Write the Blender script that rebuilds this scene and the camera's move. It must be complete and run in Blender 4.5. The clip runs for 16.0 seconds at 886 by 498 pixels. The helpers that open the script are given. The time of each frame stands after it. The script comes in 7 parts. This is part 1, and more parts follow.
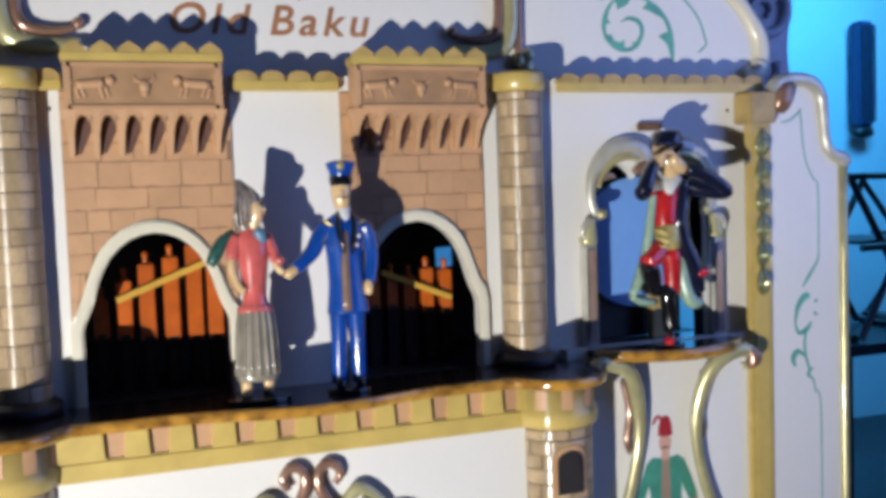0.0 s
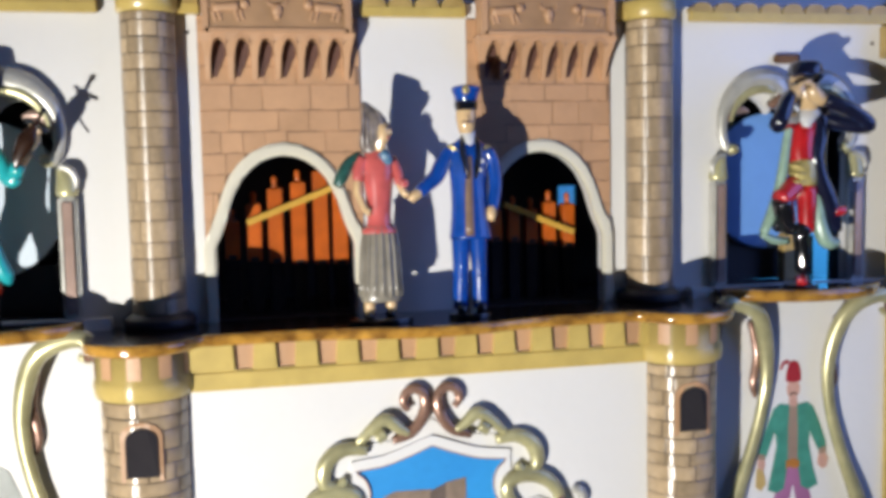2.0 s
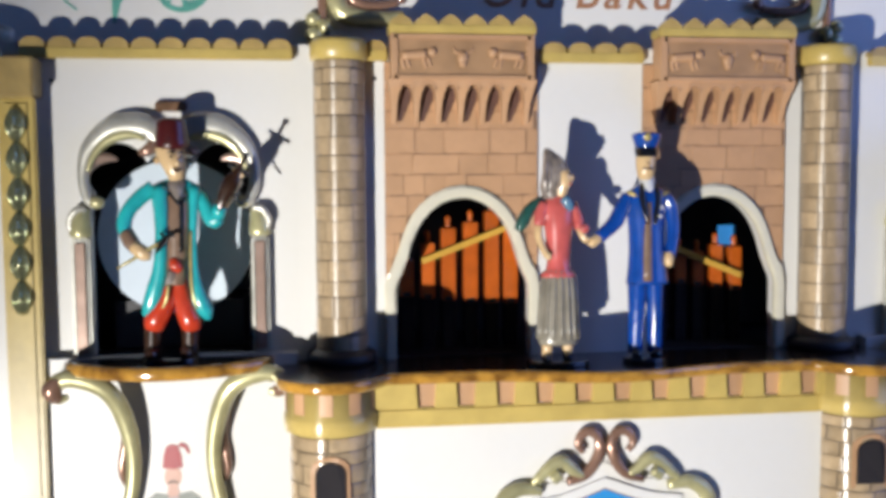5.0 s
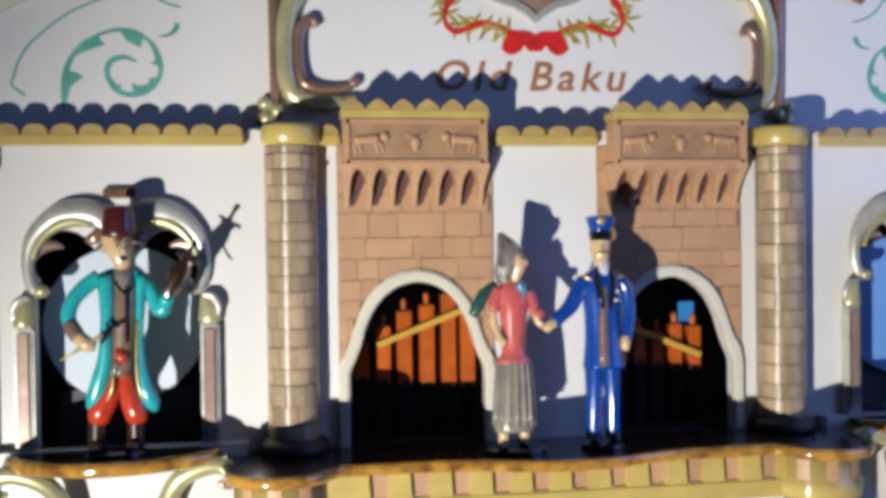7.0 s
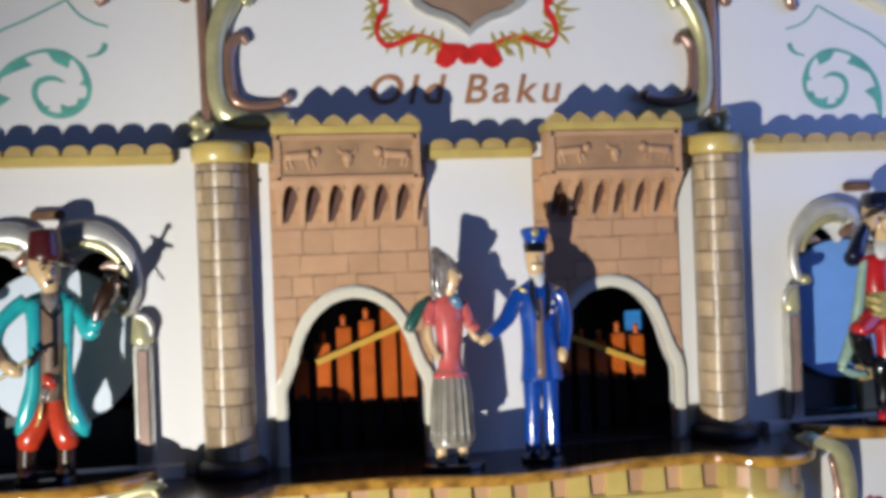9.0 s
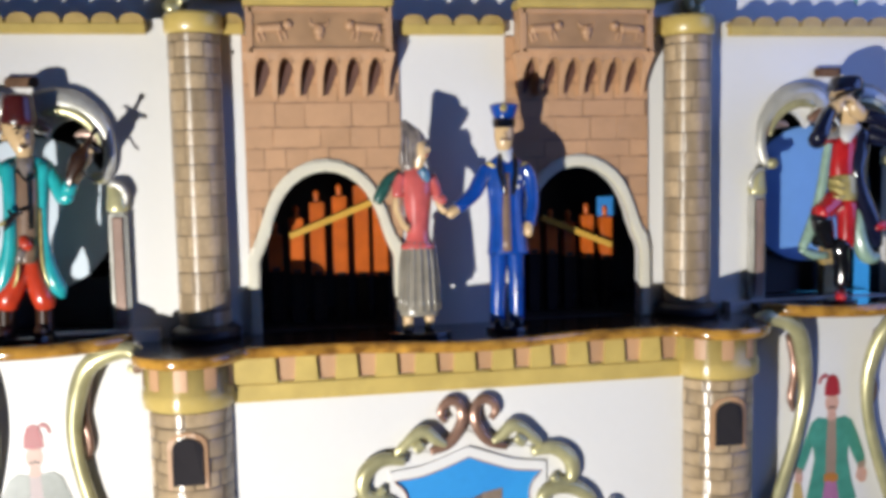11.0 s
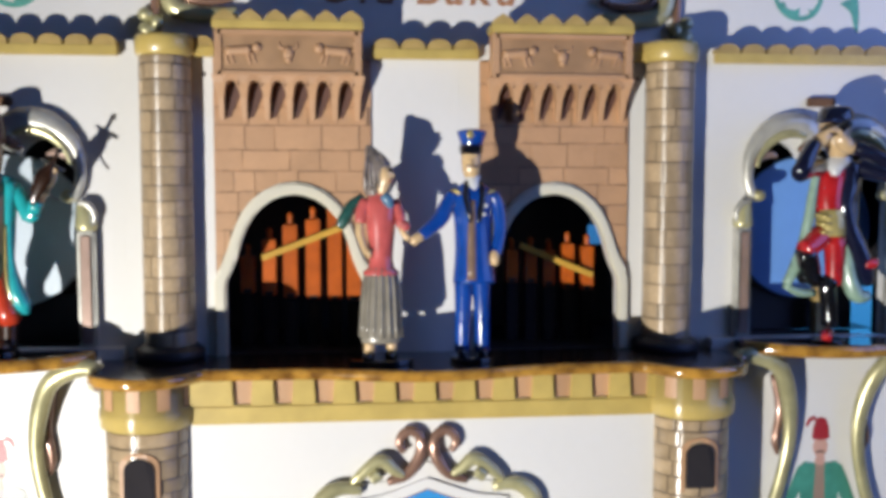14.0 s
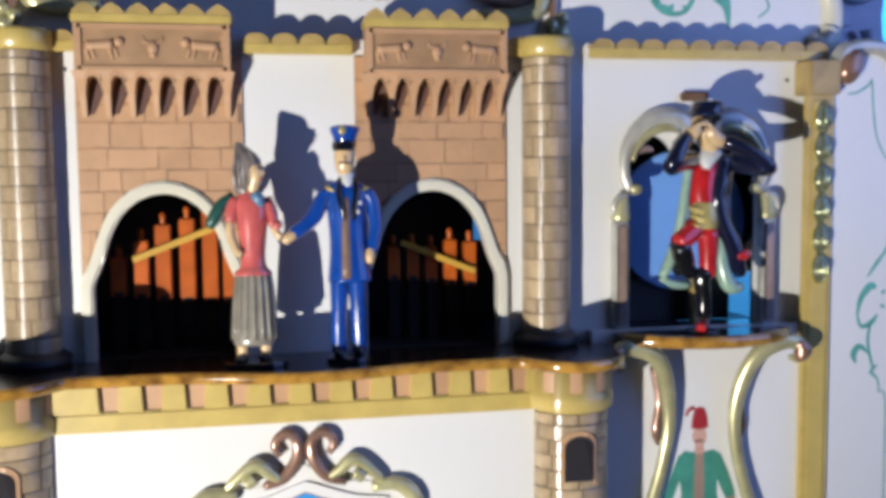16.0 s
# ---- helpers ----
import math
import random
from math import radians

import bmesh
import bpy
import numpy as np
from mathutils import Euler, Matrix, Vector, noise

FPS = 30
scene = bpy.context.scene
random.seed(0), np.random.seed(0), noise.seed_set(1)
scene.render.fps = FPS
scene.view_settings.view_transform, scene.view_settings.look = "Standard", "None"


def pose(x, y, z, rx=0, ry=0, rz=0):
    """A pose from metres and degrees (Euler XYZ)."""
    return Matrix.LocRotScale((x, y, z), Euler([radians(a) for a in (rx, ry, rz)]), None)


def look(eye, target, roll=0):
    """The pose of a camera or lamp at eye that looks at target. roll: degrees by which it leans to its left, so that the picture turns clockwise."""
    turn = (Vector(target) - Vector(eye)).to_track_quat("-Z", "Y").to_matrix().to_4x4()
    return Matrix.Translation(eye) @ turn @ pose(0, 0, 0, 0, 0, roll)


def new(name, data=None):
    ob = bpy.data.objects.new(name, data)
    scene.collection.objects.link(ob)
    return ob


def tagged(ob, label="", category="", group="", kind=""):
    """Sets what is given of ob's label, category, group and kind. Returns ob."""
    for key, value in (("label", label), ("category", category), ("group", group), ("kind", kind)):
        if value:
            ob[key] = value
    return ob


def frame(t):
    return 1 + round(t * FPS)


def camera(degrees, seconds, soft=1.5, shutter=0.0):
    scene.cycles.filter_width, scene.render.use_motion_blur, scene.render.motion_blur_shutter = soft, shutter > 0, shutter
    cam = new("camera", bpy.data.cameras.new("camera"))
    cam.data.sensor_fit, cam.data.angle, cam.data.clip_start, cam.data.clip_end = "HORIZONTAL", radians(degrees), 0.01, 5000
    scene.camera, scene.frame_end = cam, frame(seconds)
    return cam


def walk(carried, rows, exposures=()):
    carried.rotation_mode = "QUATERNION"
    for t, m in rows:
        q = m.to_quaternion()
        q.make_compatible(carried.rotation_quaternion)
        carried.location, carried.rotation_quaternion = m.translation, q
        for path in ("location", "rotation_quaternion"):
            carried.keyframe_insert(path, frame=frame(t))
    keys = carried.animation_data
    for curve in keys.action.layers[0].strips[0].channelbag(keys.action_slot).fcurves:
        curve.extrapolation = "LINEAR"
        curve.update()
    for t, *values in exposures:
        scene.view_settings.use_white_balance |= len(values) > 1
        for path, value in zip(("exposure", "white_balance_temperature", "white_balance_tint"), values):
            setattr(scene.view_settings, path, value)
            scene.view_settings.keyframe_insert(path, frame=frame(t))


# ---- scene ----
from mathutils.geometry import tessellate_polygon

cam = camera(50.0, 16.0, soft=4.2)
# seconds, eye x y z, yaw, pitch, roll
ROWS = [
    (0.0, -0.330, -1.788, 1.612, -19.52, -3.53, -1.95),
    (0.5, -0.334, -1.775, 1.622, -17.62, -3.74, -1.91),
    (1.0, -0.331, -1.772, 1.590, -15.28, -5.57, -2.24),
    (1.5, -0.336, -1.780, 1.572, -13.66, -5.81, -1.60),
    (2.0, -0.343, -1.785, 1.524, -12.43, -4.85, -1.17),
    (2.5, -0.346, -1.794, 1.510, -9.33, -6.90, -0.20),
    (3.0, -0.414, -1.791, 1.533, -7.37, -7.02, -0.92),
    (3.5, -0.491, -1.793, 1.562, -8.40, -3.99, -2.06),
    (4.0, -0.533, -1.782, 1.580, -7.43, -4.39, -0.28),
    (6.5, -0.469, -1.782, 1.618, -7.05, -2.76, -0.61),
    (7.0, -0.467, -1.763, 1.643, -8.70, -0.94, -0.74),
    (7.5, -0.440, -1.770, 1.649, -9.40, 0.84, -1.66),
    (8.0, -0.415, -1.776, 1.646, -8.08, 2.87, -2.37),
    (8.5, -0.396, -1.764, 1.649, -9.53, 1.29, -2.46),
    (11.0, -0.335, -1.814, 1.569, -9.71, -5.30, -1.15),
    (11.5, -0.319, -1.818, 1.527, -9.67, -7.84, -0.94),
    (12.0, -0.237, -1.811, 1.512, -7.79, -10.84, 0.44),
    (12.5, -0.208, -1.805, 1.485, -3.90, -14.93, 1.16),
    (13.0, -0.169, -1.798, 1.509, -3.99, -8.14, 0.93),
    (13.5, -0.184, -1.797, 1.562, -3.32, -5.79, 0.35),
    (14.0, -0.148, -1.810, 1.587, -5.73, -4.35, 0.03),
    (14.5, -0.095, -1.807, 1.616, -8.82, -4.39, -0.01),
    (15.0, -0.079, -1.790, 1.622, -12.07, -4.71, 0.49),
    (15.5, -0.062, -1.788, 1.614, -12.22, -4.65, 0.08),
    (16.0, -0.059, -1.799, 1.587, -10.33, -4.59, -0.55),
]


def cam_pose(x, y, z, yaw, pitch, roll):
    ya, pi_ = radians(yaw), radians(pitch)
    ahead = Vector((-math.sin(ya) * math.cos(pi_), math.cos(ya) * math.cos(pi_), math.sin(pi_)))
    eye = Vector((x, y, z))
    return look(eye, eye + ahead, roll)


walk(cam, [(t, cam_pose(*r)) for t, *r in ROWS], [(0.0, -0.03), (2.0, 0.06), (4.0, 0.06), (6.5, 0.05), (7.5, -0.05), (8.5, -0.07), (11.0, 0.04), (11.7, 0.02), (12.5, -0.20), (13.0, -0.17), (13.5, -0.14), (14.0, 0.0), (14.6, 0.08), (16.0, 0.12)])

# ---------------- light ----------------
world = bpy.data.worlds.new("night_hall")
scene.world = world
world.use_nodes = True
world.node_tree.nodes["Background"].inputs[0].default_value = (0.10, 0.20, 0.55, 1)
world.node_tree.nodes["Background"].inputs[1].default_value = 0.5

LAMP = (-2.1, -2.86, 0.14)


def lamp(name, kind, where, target, power, colour, **more):
    data = bpy.data.lights.new(name, kind)
    data.energy, data.color = power, colour
    for key, value in more.items():
        if key == "spread":
            data.spot_size, data.spot_blend = value, 1.0
        elif key == "size":
            data.shape, data.size, data.size_y = "RECTANGLE", value[0], value[1]
        elif key == "soft":
            data.shadow_soft_size = value
    ob = new(name, data)
    ob.matrix_world = look(where, target)
    return ob


lamp("floodlight", "SPOT", LAMP, (0.20, 0, 1.46), 850, (1.0, 0.98, 0.932), spread=radians(50), soft=0.022)
# blue stage wash on the wall behind the organ and softly from the open hall
lamp("blue_wash", "AREA", (3.4, 1.6, 3.2), (3.1, 3.2, 1.8), 135, (0.06, 0.46, 1.0), size=(1.6, 0.5))
lamp("blue_hall_wash", "AREA", (2.3, -1.2, 2.2), (0.6, 0, 1.4), 27, (0.22, 0.36, 1.0), size=(2.0, 2.0))

# ---------------- materials ----------------
MATS = {}


def mat(name, colour, rough=0.5, metal=0.0, dirt=0.15, scale=8.0, bump=0.05, fine=60.0, coat=0.0, vary=0.0, second=None, streak=0.0, spec=None):
    if name in MATS:
        return MATS[name]
    m = bpy.data.materials.new(name)
    m.use_nodes = True
    nt = m.node_tree
    b = nt.nodes["Principled BSDF"]
    tex = nt.nodes.new("ShaderNodeTexCoord")
    n1 = nt.nodes.new("ShaderNodeTexNoise")
    n1.inputs["Scale"].default_value, n1.inputs["Detail"].default_value = scale, 6
    n2 = nt.nodes.new("ShaderNodeTexNoise")
    n2.inputs["Scale"].default_value, n2.inputs["Detail"].default_value = fine, 3
    for n in (n1, n2):
        nt.links.new(tex.outputs["Object"], n.inputs["Vector"])
    ramp = nt.nodes.new("ShaderNodeValToRGB")
    dark = second or tuple(c * (1 - dirt) for c in colour)
    ramp.color_ramp.elements[0].position, ramp.color_ramp.elements[1].position = 0.3, 0.7
    ramp.color_ramp.elements[0].color = (*dark, 1)
    ramp.color_ramp.elements[1].color = (*colour, 1)
    nt.links.new(n1.outputs["Fac"], ramp.inputs["Fac"])
    mix = nt.nodes.new("ShaderNodeMix")
    mix.data_type, mix.blend_type = "RGBA", "MULTIPLY"
    mix.inputs["Factor"].default_value = 1.0
    r2 = nt.nodes.new("ShaderNodeMapRange")
    r2.inputs["To Min"].default_value, r2.inputs["To Max"].default_value = 1 - dirt * 0.8, 1.0
    nt.links.new(n2.outputs["Fac"], r2.inputs["Value"])
    nt.links.new(ramp.outputs["Color"], mix.inputs["A"])
    nt.links.new(r2.outputs["Result"], mix.inputs["B"])
    last = mix.outputs["Result"]
    if vary:
        info = nt.nodes.new("ShaderNodeObjectInfo")
        hsv = nt.nodes.new("ShaderNodeHueSaturation")
        r3 = nt.nodes.new("ShaderNodeMapRange")
        r3.inputs["To Min"].default_value, r3.inputs["To Max"].default_value = 1 - vary, 1 + vary
        nt.links.new(info.outputs["Random"], r3.inputs["Value"])
        nt.links.new(r3.outputs["Result"], hsv.inputs["Value"])
        nt.links.new(last, hsv.inputs["Color"])
        last = hsv.outputs["Color"]
    nt.links.new(last, b.inputs["Base Color"])
    b.inputs["Roughness"].default_value, b.inputs["Metallic"].default_value = rough, metal
    b.inputs["Coat Weight"].default_value, b.inputs["Coat Roughness"].default_value = coat, 0.08
    if bump:
        bp = nt.nodes.new("ShaderNodeBump")
        bp.inputs["Strength"].default_value, bp.inputs["Distance"].default_value = bump, 0.004
        nt.links.new(n2.outputs["Fac"], bp.inputs["Height"])
        nt.links.new(bp.outputs["Normal"], b.inputs["Normal"])
    if spec is not None:
        b.inputs["Specular IOR Level"].default_value = spec
    if streak:
        up = nt.nodes.new("ShaderNodeCombineXYZ")
        up.inputs["Z"].default_value = 1.0
        nt.links.new(up.outputs["Vector"], b.inputs["Tangent"])
        b.inputs["Anisotropic"].default_value = streak
        b.inputs["Specular IOR Level"].default_value = 0.9
    MATS[name] = m
    return m


WHITE = mat("cream_gloss_paint", (0.705, 0.687, 0.658), 0.32, dirt=0.05, scale=3, bump=0.03, coat=0.25)
FRAME = mat("ivory_moulding_paint", (0.66, 0.62, 0.50), 0.35, dirt=0.10, scale=9, coat=0.3)
YELLOW = mat("ochre_yellow_paint", (0.60, 0.44, 0.13), 0.34, dirt=0.22, scale=14, coat=0.3)
YELLOW_D = mat("worn_ochre_paint", (0.55, 0.38, 0.13), 0.4, dirt=0.35, scale=22, coat=0.2)
YELLOW_S = mat("brushed_ochre_varnish", (0.58, 0.43, 0.14), 0.30, dirt=0.22, scale=14, bump=0.0, streak=0.985)
TAN = mat("painted_sandstone", (0.52, 0.300, 0.160), 0.5, dirt=0.16, scale=14, fine=120, bump=0.12, vary=0.07)
TAN_D = mat("painted_joint_brown", (0.25, 0.145, 0.085), 0.6, dirt=0.2, scale=20)
GREYSTONE = mat("painted_column_stone", (0.53, 0.39, 0.24), 0.42, dirt=0.42, scale=26, fine=120, bump=0.02, vary=0.22, streak=0.97)
TURRETSTONE = mat("varnished_turret_stone", (0.53, 0.39, 0.24), 0.27, dirt=0.36, scale=26, fine=120, bump=0.0, vary=0.14, streak=0.985)
GREY_D = mat("painted_column_joint", (0.17, 0.12, 0.075), 0.4, dirt=0.2, scale=20, streak=0.9)
FRIEZE = mat("painted_frieze_brown", (0.42, 0.245, 0.125), 0.5, dirt=0.3, scale=18)
GAP = mat("gap_brown_with_shadow", (0.13, 0.06, 0.045), 0.6, dirt=0.3, scale=20)
# right drum skin: the blue light falling on it is put into its colour
DRUM_BLUELIT = mat("drum_skin_with_blue_light", (0.16, 0.34, 0.70), 0.4, dirt=0.12, scale=4)
RECESS = mat("black_recess_and_foot_shade", (0.030, 0.027, 0.030), 0.9, dirt=0.2, spec=0.05)
GOLD = mat("greenish_gold_leaf", (0.66, 0.61, 0.33), 0.30, metal=0.40, dirt=0.35, scale=18, coat=0.5)
HUSK = mat("polished_green_gold", (0.50, 0.52, 0.30), 0.14, metal=0.75, dirt=0.3, scale=40, coat=0.6)
COPPER_P = mat("pale_rose_copper", (0.50, 0.34, 0.27), 0.28, metal=0.35, dirt=0.3, scale=18, coat=0.4)
COPPER = mat("copper_brown_bronze", (0.42, 0.24, 0.17), 0.22, metal=0.40, dirt=0.4, scale=18, coat=0.5)
SILVER = mat("pale_silver_leaf", (0.66, 0.64, 0.57), 0.36, metal=0.35, dirt=0.35, scale=16, coat=0.4)
MARBLE = mat("amber_marbled_lacquer", (0.58, 0.30, 0.05), 0.12, dirt=0.2, scale=34, second=(0.16, 0.07, 0.015), coat=0.9)
BOOT_STEEL = mat("dark_burnished_steel", (0.10, 0.08, 0.08), 0.35, metal=0.6, dirt=0.3, scale=80)
LEDGETOP = mat("dark_varnished_shelf", (0.035, 0.022, 0.015), 0.22, dirt=0.3, scale=10, coat=0.5)
BLACK = mat("black_wood_stain", (0.030, 0.028, 0.032), 0.5, dirt=0.3)
DRUM = mat("pale_drum_skin", (0.60, 0.68, 0.75), 0.45, dirt=0.06, scale=4)
PIPE = mat("orange_lacquered_pipe_wood", (0.58, 0.12, 0.012), 0.3, dirt=0.3, scale=25, coat=0.4, vary=0.15)
BAR = mat("yellow_brass_bar", (0.62, 0.36, 0.06), 0.35, dirt=0.2)
GREENPAINT = mat("sea_green_line_paint", (0.12, 0.42, 0.34), 0.45, dirt=0.25, scale=30)
REDPAINT = mat("scarlet_line_paint", (0.70, 0.025, 0.018), 0.4, dirt=0.3, scale=30)
OLIVE = mat("olive_gold_line_paint", (0.50, 0.39, 0.06), 0.45, dirt=0.4, scale=40)
PLINTH = mat("painted_plinth_stone", (0.36, 0.28, 0.18), 0.5, dirt=0.4, scale=12, fine=90, bump=0.1, vary=0.12)
LETTER = mat("copper_letter_paint", (0.42, 0.19, 0.09), 0.4, dirt=0.3, scale=40)
TABWOOD = mat("dark_stained_tab_wood", (0.20, 0.105, 0.055), 0.6, dirt=0.35, scale=30, spec=0.2)
BROWN = mat("bronze_brown_shield", (0.34, 0.22, 0.14), 0.4, dirt=0.3, scale=14)

# ---------------- building helpers ----------------


def thing(name, where, label, category, group="", kind=""):
    ob = new(name)
    ob.location = where
    ob.empty_display_size = 0.05
    tagged(ob, label, category, group, kind)
    bpy.context.view_layer.update()
    return ob


def part(name, bm, material, parent=None, label="", smooth=False):
    me = bpy.data.meshes.new(name)
    bmesh.ops.recalc_face_normals(bm, faces=bm.faces)
    bm.to_mesh(me)
    bm.free()
    for m in material if isinstance(material, (list, tuple)) else [material]:
        me.materials.append(m)
    if smooth:
        for p in me.polygons:
            p.use_smooth = True
    ob = new(name, me)
    if parent is not None:
        ob.parent = parent
        ob.matrix_parent_inverse = Matrix.Translation(-parent.location)
    if label:
        ob["label"] = label
    return ob


def box(bm, x0, x1, y0, y1, z0, z1, bev=0.0, mi=0):
    r = bmesh.ops.create_cube(bm, size=1, matrix=Matrix.LocRotScale(((x0 + x1) / 2, (y0 + y1) / 2, (z0 + z1) / 2), None, (x1 - x0, y1 - y0, z1 - z0)))
    fs = {f for v in r["verts"] for f in v.link_faces}
    for f in fs:
        f.material_index = mi
    if bev:
        es = {e for v in r["verts"] for e in v.link_edges}
        bmesh.ops.bevel(bm, geom=list(es), offset=bev, segments=2, affect="EDGES")
    return bm


def plate(bm, pts, y0, y1, mi=0):
    """A board in the x-z plane from its outline, between the depths y0 (front) and y1."""
    fr = [bm.verts.new((x, y0, z)) for x, z in pts]
    bk = [bm.verts.new((x, y1, z)) for x, z in pts]
    n = len(pts)
    fs = []
    for a, b, c in tessellate_polygon([[Vector((x, z, 0)) for x, z in pts]]):
        fs += [bm.faces.new((fr[a], fr[b], fr[c])), bm.faces.new((bk[c], bk[b], bk[a]))]
    for i in range(n):
        fs.append(bm.faces.new((fr[i], bk[i], bk[(i + 1) % n], fr[(i + 1) % n])))
    for f in fs:
        f.material_index = mi
    return bm


def ribbon(bm, outer, inner, y0, y1, closed=False, mi=0):
    """A flat moulding between two outlines of as many points."""
    rows = [[bm.verts.new((x, y, z)) for x, z in line] for line, y in ((outer, y1), (outer, y0), (inner, y0), (inner, y1))]
    n = len(outer)
    last = n if closed else n - 1
    for i in range(last):
        j = (i + 1) % n
        for a in range(4):
            b = (a + 1) % 4
            bm.faces.new((rows[a][i], rows[a][j], rows[b][j], rows[b][i])).material_index = mi
    if not closed:
        for i in (0, n - 1):
            bm.faces.new([rows[a][i] for a in range(4)]).material_index = mi
    return bm


def lathe(bm, profile, x, y, seg=24, a0=0.0, a1=360.0, mi=0):
    """Turned about the upright axis at (x, y): profile rows of radius, z."""
    full = abs(a1 - a0) >= 359.9
    n = seg if full else seg + 1
    rings = []
    for r, z in profile:
        rings.append([bm.verts.new((x + r * math.cos(radians(a0 + (a1 - a0) * i / seg)), y + r * math.sin(radians(a0 + (a1 - a0) * i / seg)), z)) for i in range(n)])
    for k in range(len(rings) - 1):
        for i in range(seg):
            j = (i + 1) % n
            bm.faces.new((rings[k][i], rings[k][j], rings[k + 1][j], rings[k + 1][i])).material_index = mi
    for k in (0, -1):
        if profile[k][0] > 1e-5:
            bm.faces.new(rings[k]).material_index = mi
    return bm


def smooth_path(pts, per=6):
    """Catmull-Rom through the points; each may carry any number of values."""
    p = [np.array(q, float) for q in pts]
    p = [2 * p[0] - p[1]] + p + [2 * p[-1] - p[-2]]
    out = []
    for i in range(1, len(p) - 2):
        for k in range(per):
            t = k / per
            out.append(0.5 * (2 * p[i] + (p[i + 1] - p[i - 1]) * t + (2 * p[i - 1] - 5 * p[i] + 4 * p[i + 1] - p[i + 2]) * t * t + (3 * p[i] - p[i - 1] - 3 * p[i + 1] + p[i + 2]) * t**3))
    out.append(p[-2])
    return out


def tube(bm, rows, sides=10, per=6, mi=0, flat=1.0):
    """A round limb or scroll along rows of x, y, z, radius; flat squashes it in depth."""
    path = smooth_path(rows, per) if per > 1 else [np.array(r, float) for r in rows]
    rings = []
    for i, q in enumerate(path):
        a, b = path[max(i - 1, 0)][:3], path[min(i + 1, len(path) - 1)][:3]
        t = Vector(b - a)
        t = t.normalized() if t.length > 1e-9 else Vector((0, 0, 1))
        side = t.cross(Vector((0, 1, 0)))
        side = side.normalized() if side.length > 0.1 else Vector((1, 0, 0))
        up = side.cross(t).normalized()
        r = max(q[3], 0.0004)
        rings.append([bm.verts.new(Vector(q[:3]) + side * (r * math.cos(2 * math.pi * k / sides)) + up * (r * flat * math.sin(2 * math.pi * k / sides))) for k in range(sides)])
    for i in range(len(rings) - 1):
        for k in range(sides):
            j = (k + 1) % sides
            bm.faces.new((rings[i][k], rings[i][j], rings[i + 1][j], rings[i + 1][k])).material_index = mi
    bm.faces.new(rings[0]).material_index = mi
    bm.faces.new(rings[-1]).material_index = mi
    return bm


def loft(bm, rings, sides=16, mi=0):
    """Rings of x, y, z, half-width, half-depth, one above the other."""
    rings = [tuple(q) for q in smooth_path(rings, 3)]
    vs = [[bm.verts.new((x + a * math.cos(2 * math.pi * k / sides), y + b * math.sin(2 * math.pi * k / sides), z)) for k in range(sides)] for x, y, z, a, b in rings]
    for i in range(len(vs) - 1):
        for k in range(sides):
            j = (k + 1) % sides
            bm.faces.new((vs[i][k], vs[i][j], vs[i + 1][j], vs[i + 1][k])).material_index = mi
    bm.faces.new(vs[0]).material_index = mi
    bm.faces.new(vs[-1]).material_index = mi
    return bm


def ball(bm, x, y, z, rx, ry, rz, mi=0, sub=2):
    r = bmesh.ops.create_icosphere(bm, subdivisions=sub, radius=1, matrix=Matrix.LocRotScale((x, y, z), None, (rx, ry, rz)))
    for f in {f for v in r["verts"] for f in v.link_faces}:
        f.material_index = mi
    return bm


def spiral(cx, cz, r0, r1, a0, a1, y, w0, w1, n=12):
    """Points of a coil for tube(): centre, radii, angles in degrees, depth, half-widths."""
    out = []
    for i in range(n + 1):
        t = i / n
        a, r = radians(a0 + (a1 - a0) * t), r0 + (r1 - r0) * t
        out.append((cx + r * math.cos(a), y, cz + r * math.sin(a), w0 + (w1 - w0) * t))
    return out


def arc(cx, cz, rx, rz, a0, a1, n=12):
    return [(cx + rx * math.cos(radians(a0 + (a1 - a0) * i / n)), cz + rz * math.sin(radians(a0 + (a1 - a0) * i / n))) for i in range(n + 1)]


def mirror(pts, s):
    return [(s * p[0], *p[1:]) for p in pts]

# ---------------- the hall round the organ ----------------
HALLWALL = mat("pale_hall_plaster", (0.55, 0.60, 0.66), 0.7, dirt=0.12, scale=1.5)
DARKFLOOR = mat("dark_hall_floor", (0.03, 0.03, 0.035), 0.4, dirt=0.3, scale=3)
bm = bmesh.new()
box(bm, -5, 6, -5.5, 3.4, -0.1, 0)
tagged(part("floor", bm, DARKFLOOR), "dark hall floor under the organ", "floor", kind="structure")
bm = bmesh.new()
box(bm, -5, 6, 3.2, 3.4, 0.002, 4.2)
tagged(part("wall_north", bm, HALLWALL), "pale plaster wall washed in blue stage light", "wall", kind="structure")
for nm, a in (("wall_west", (-5.2, -5.002, -5.5, 3.4)), ("wall_east", (6.002, 6.2, -5.5, 3.4)), ("wall_south", (-5, 6, -5.7, -5.502))):
    bm = bmesh.new()
    box(bm, *a, 0.002, 4.2)
    tagged(part(nm, bm, HALLWALL), "plain hall wall in darkness", "wall", kind="structure")
bm = bmesh.new()
box(bm, -5.2, 6.2, -5.7, 3.4, 4.202, 4.4)
tagged(part("ceiling", bm, HALLWALL), "plain dark hall ceiling", "ceiling", kind="structure")

# ---------------- organ: the middle case ----------------
LEDGE = 1.25
AX = 0.248
CREST = 1.806


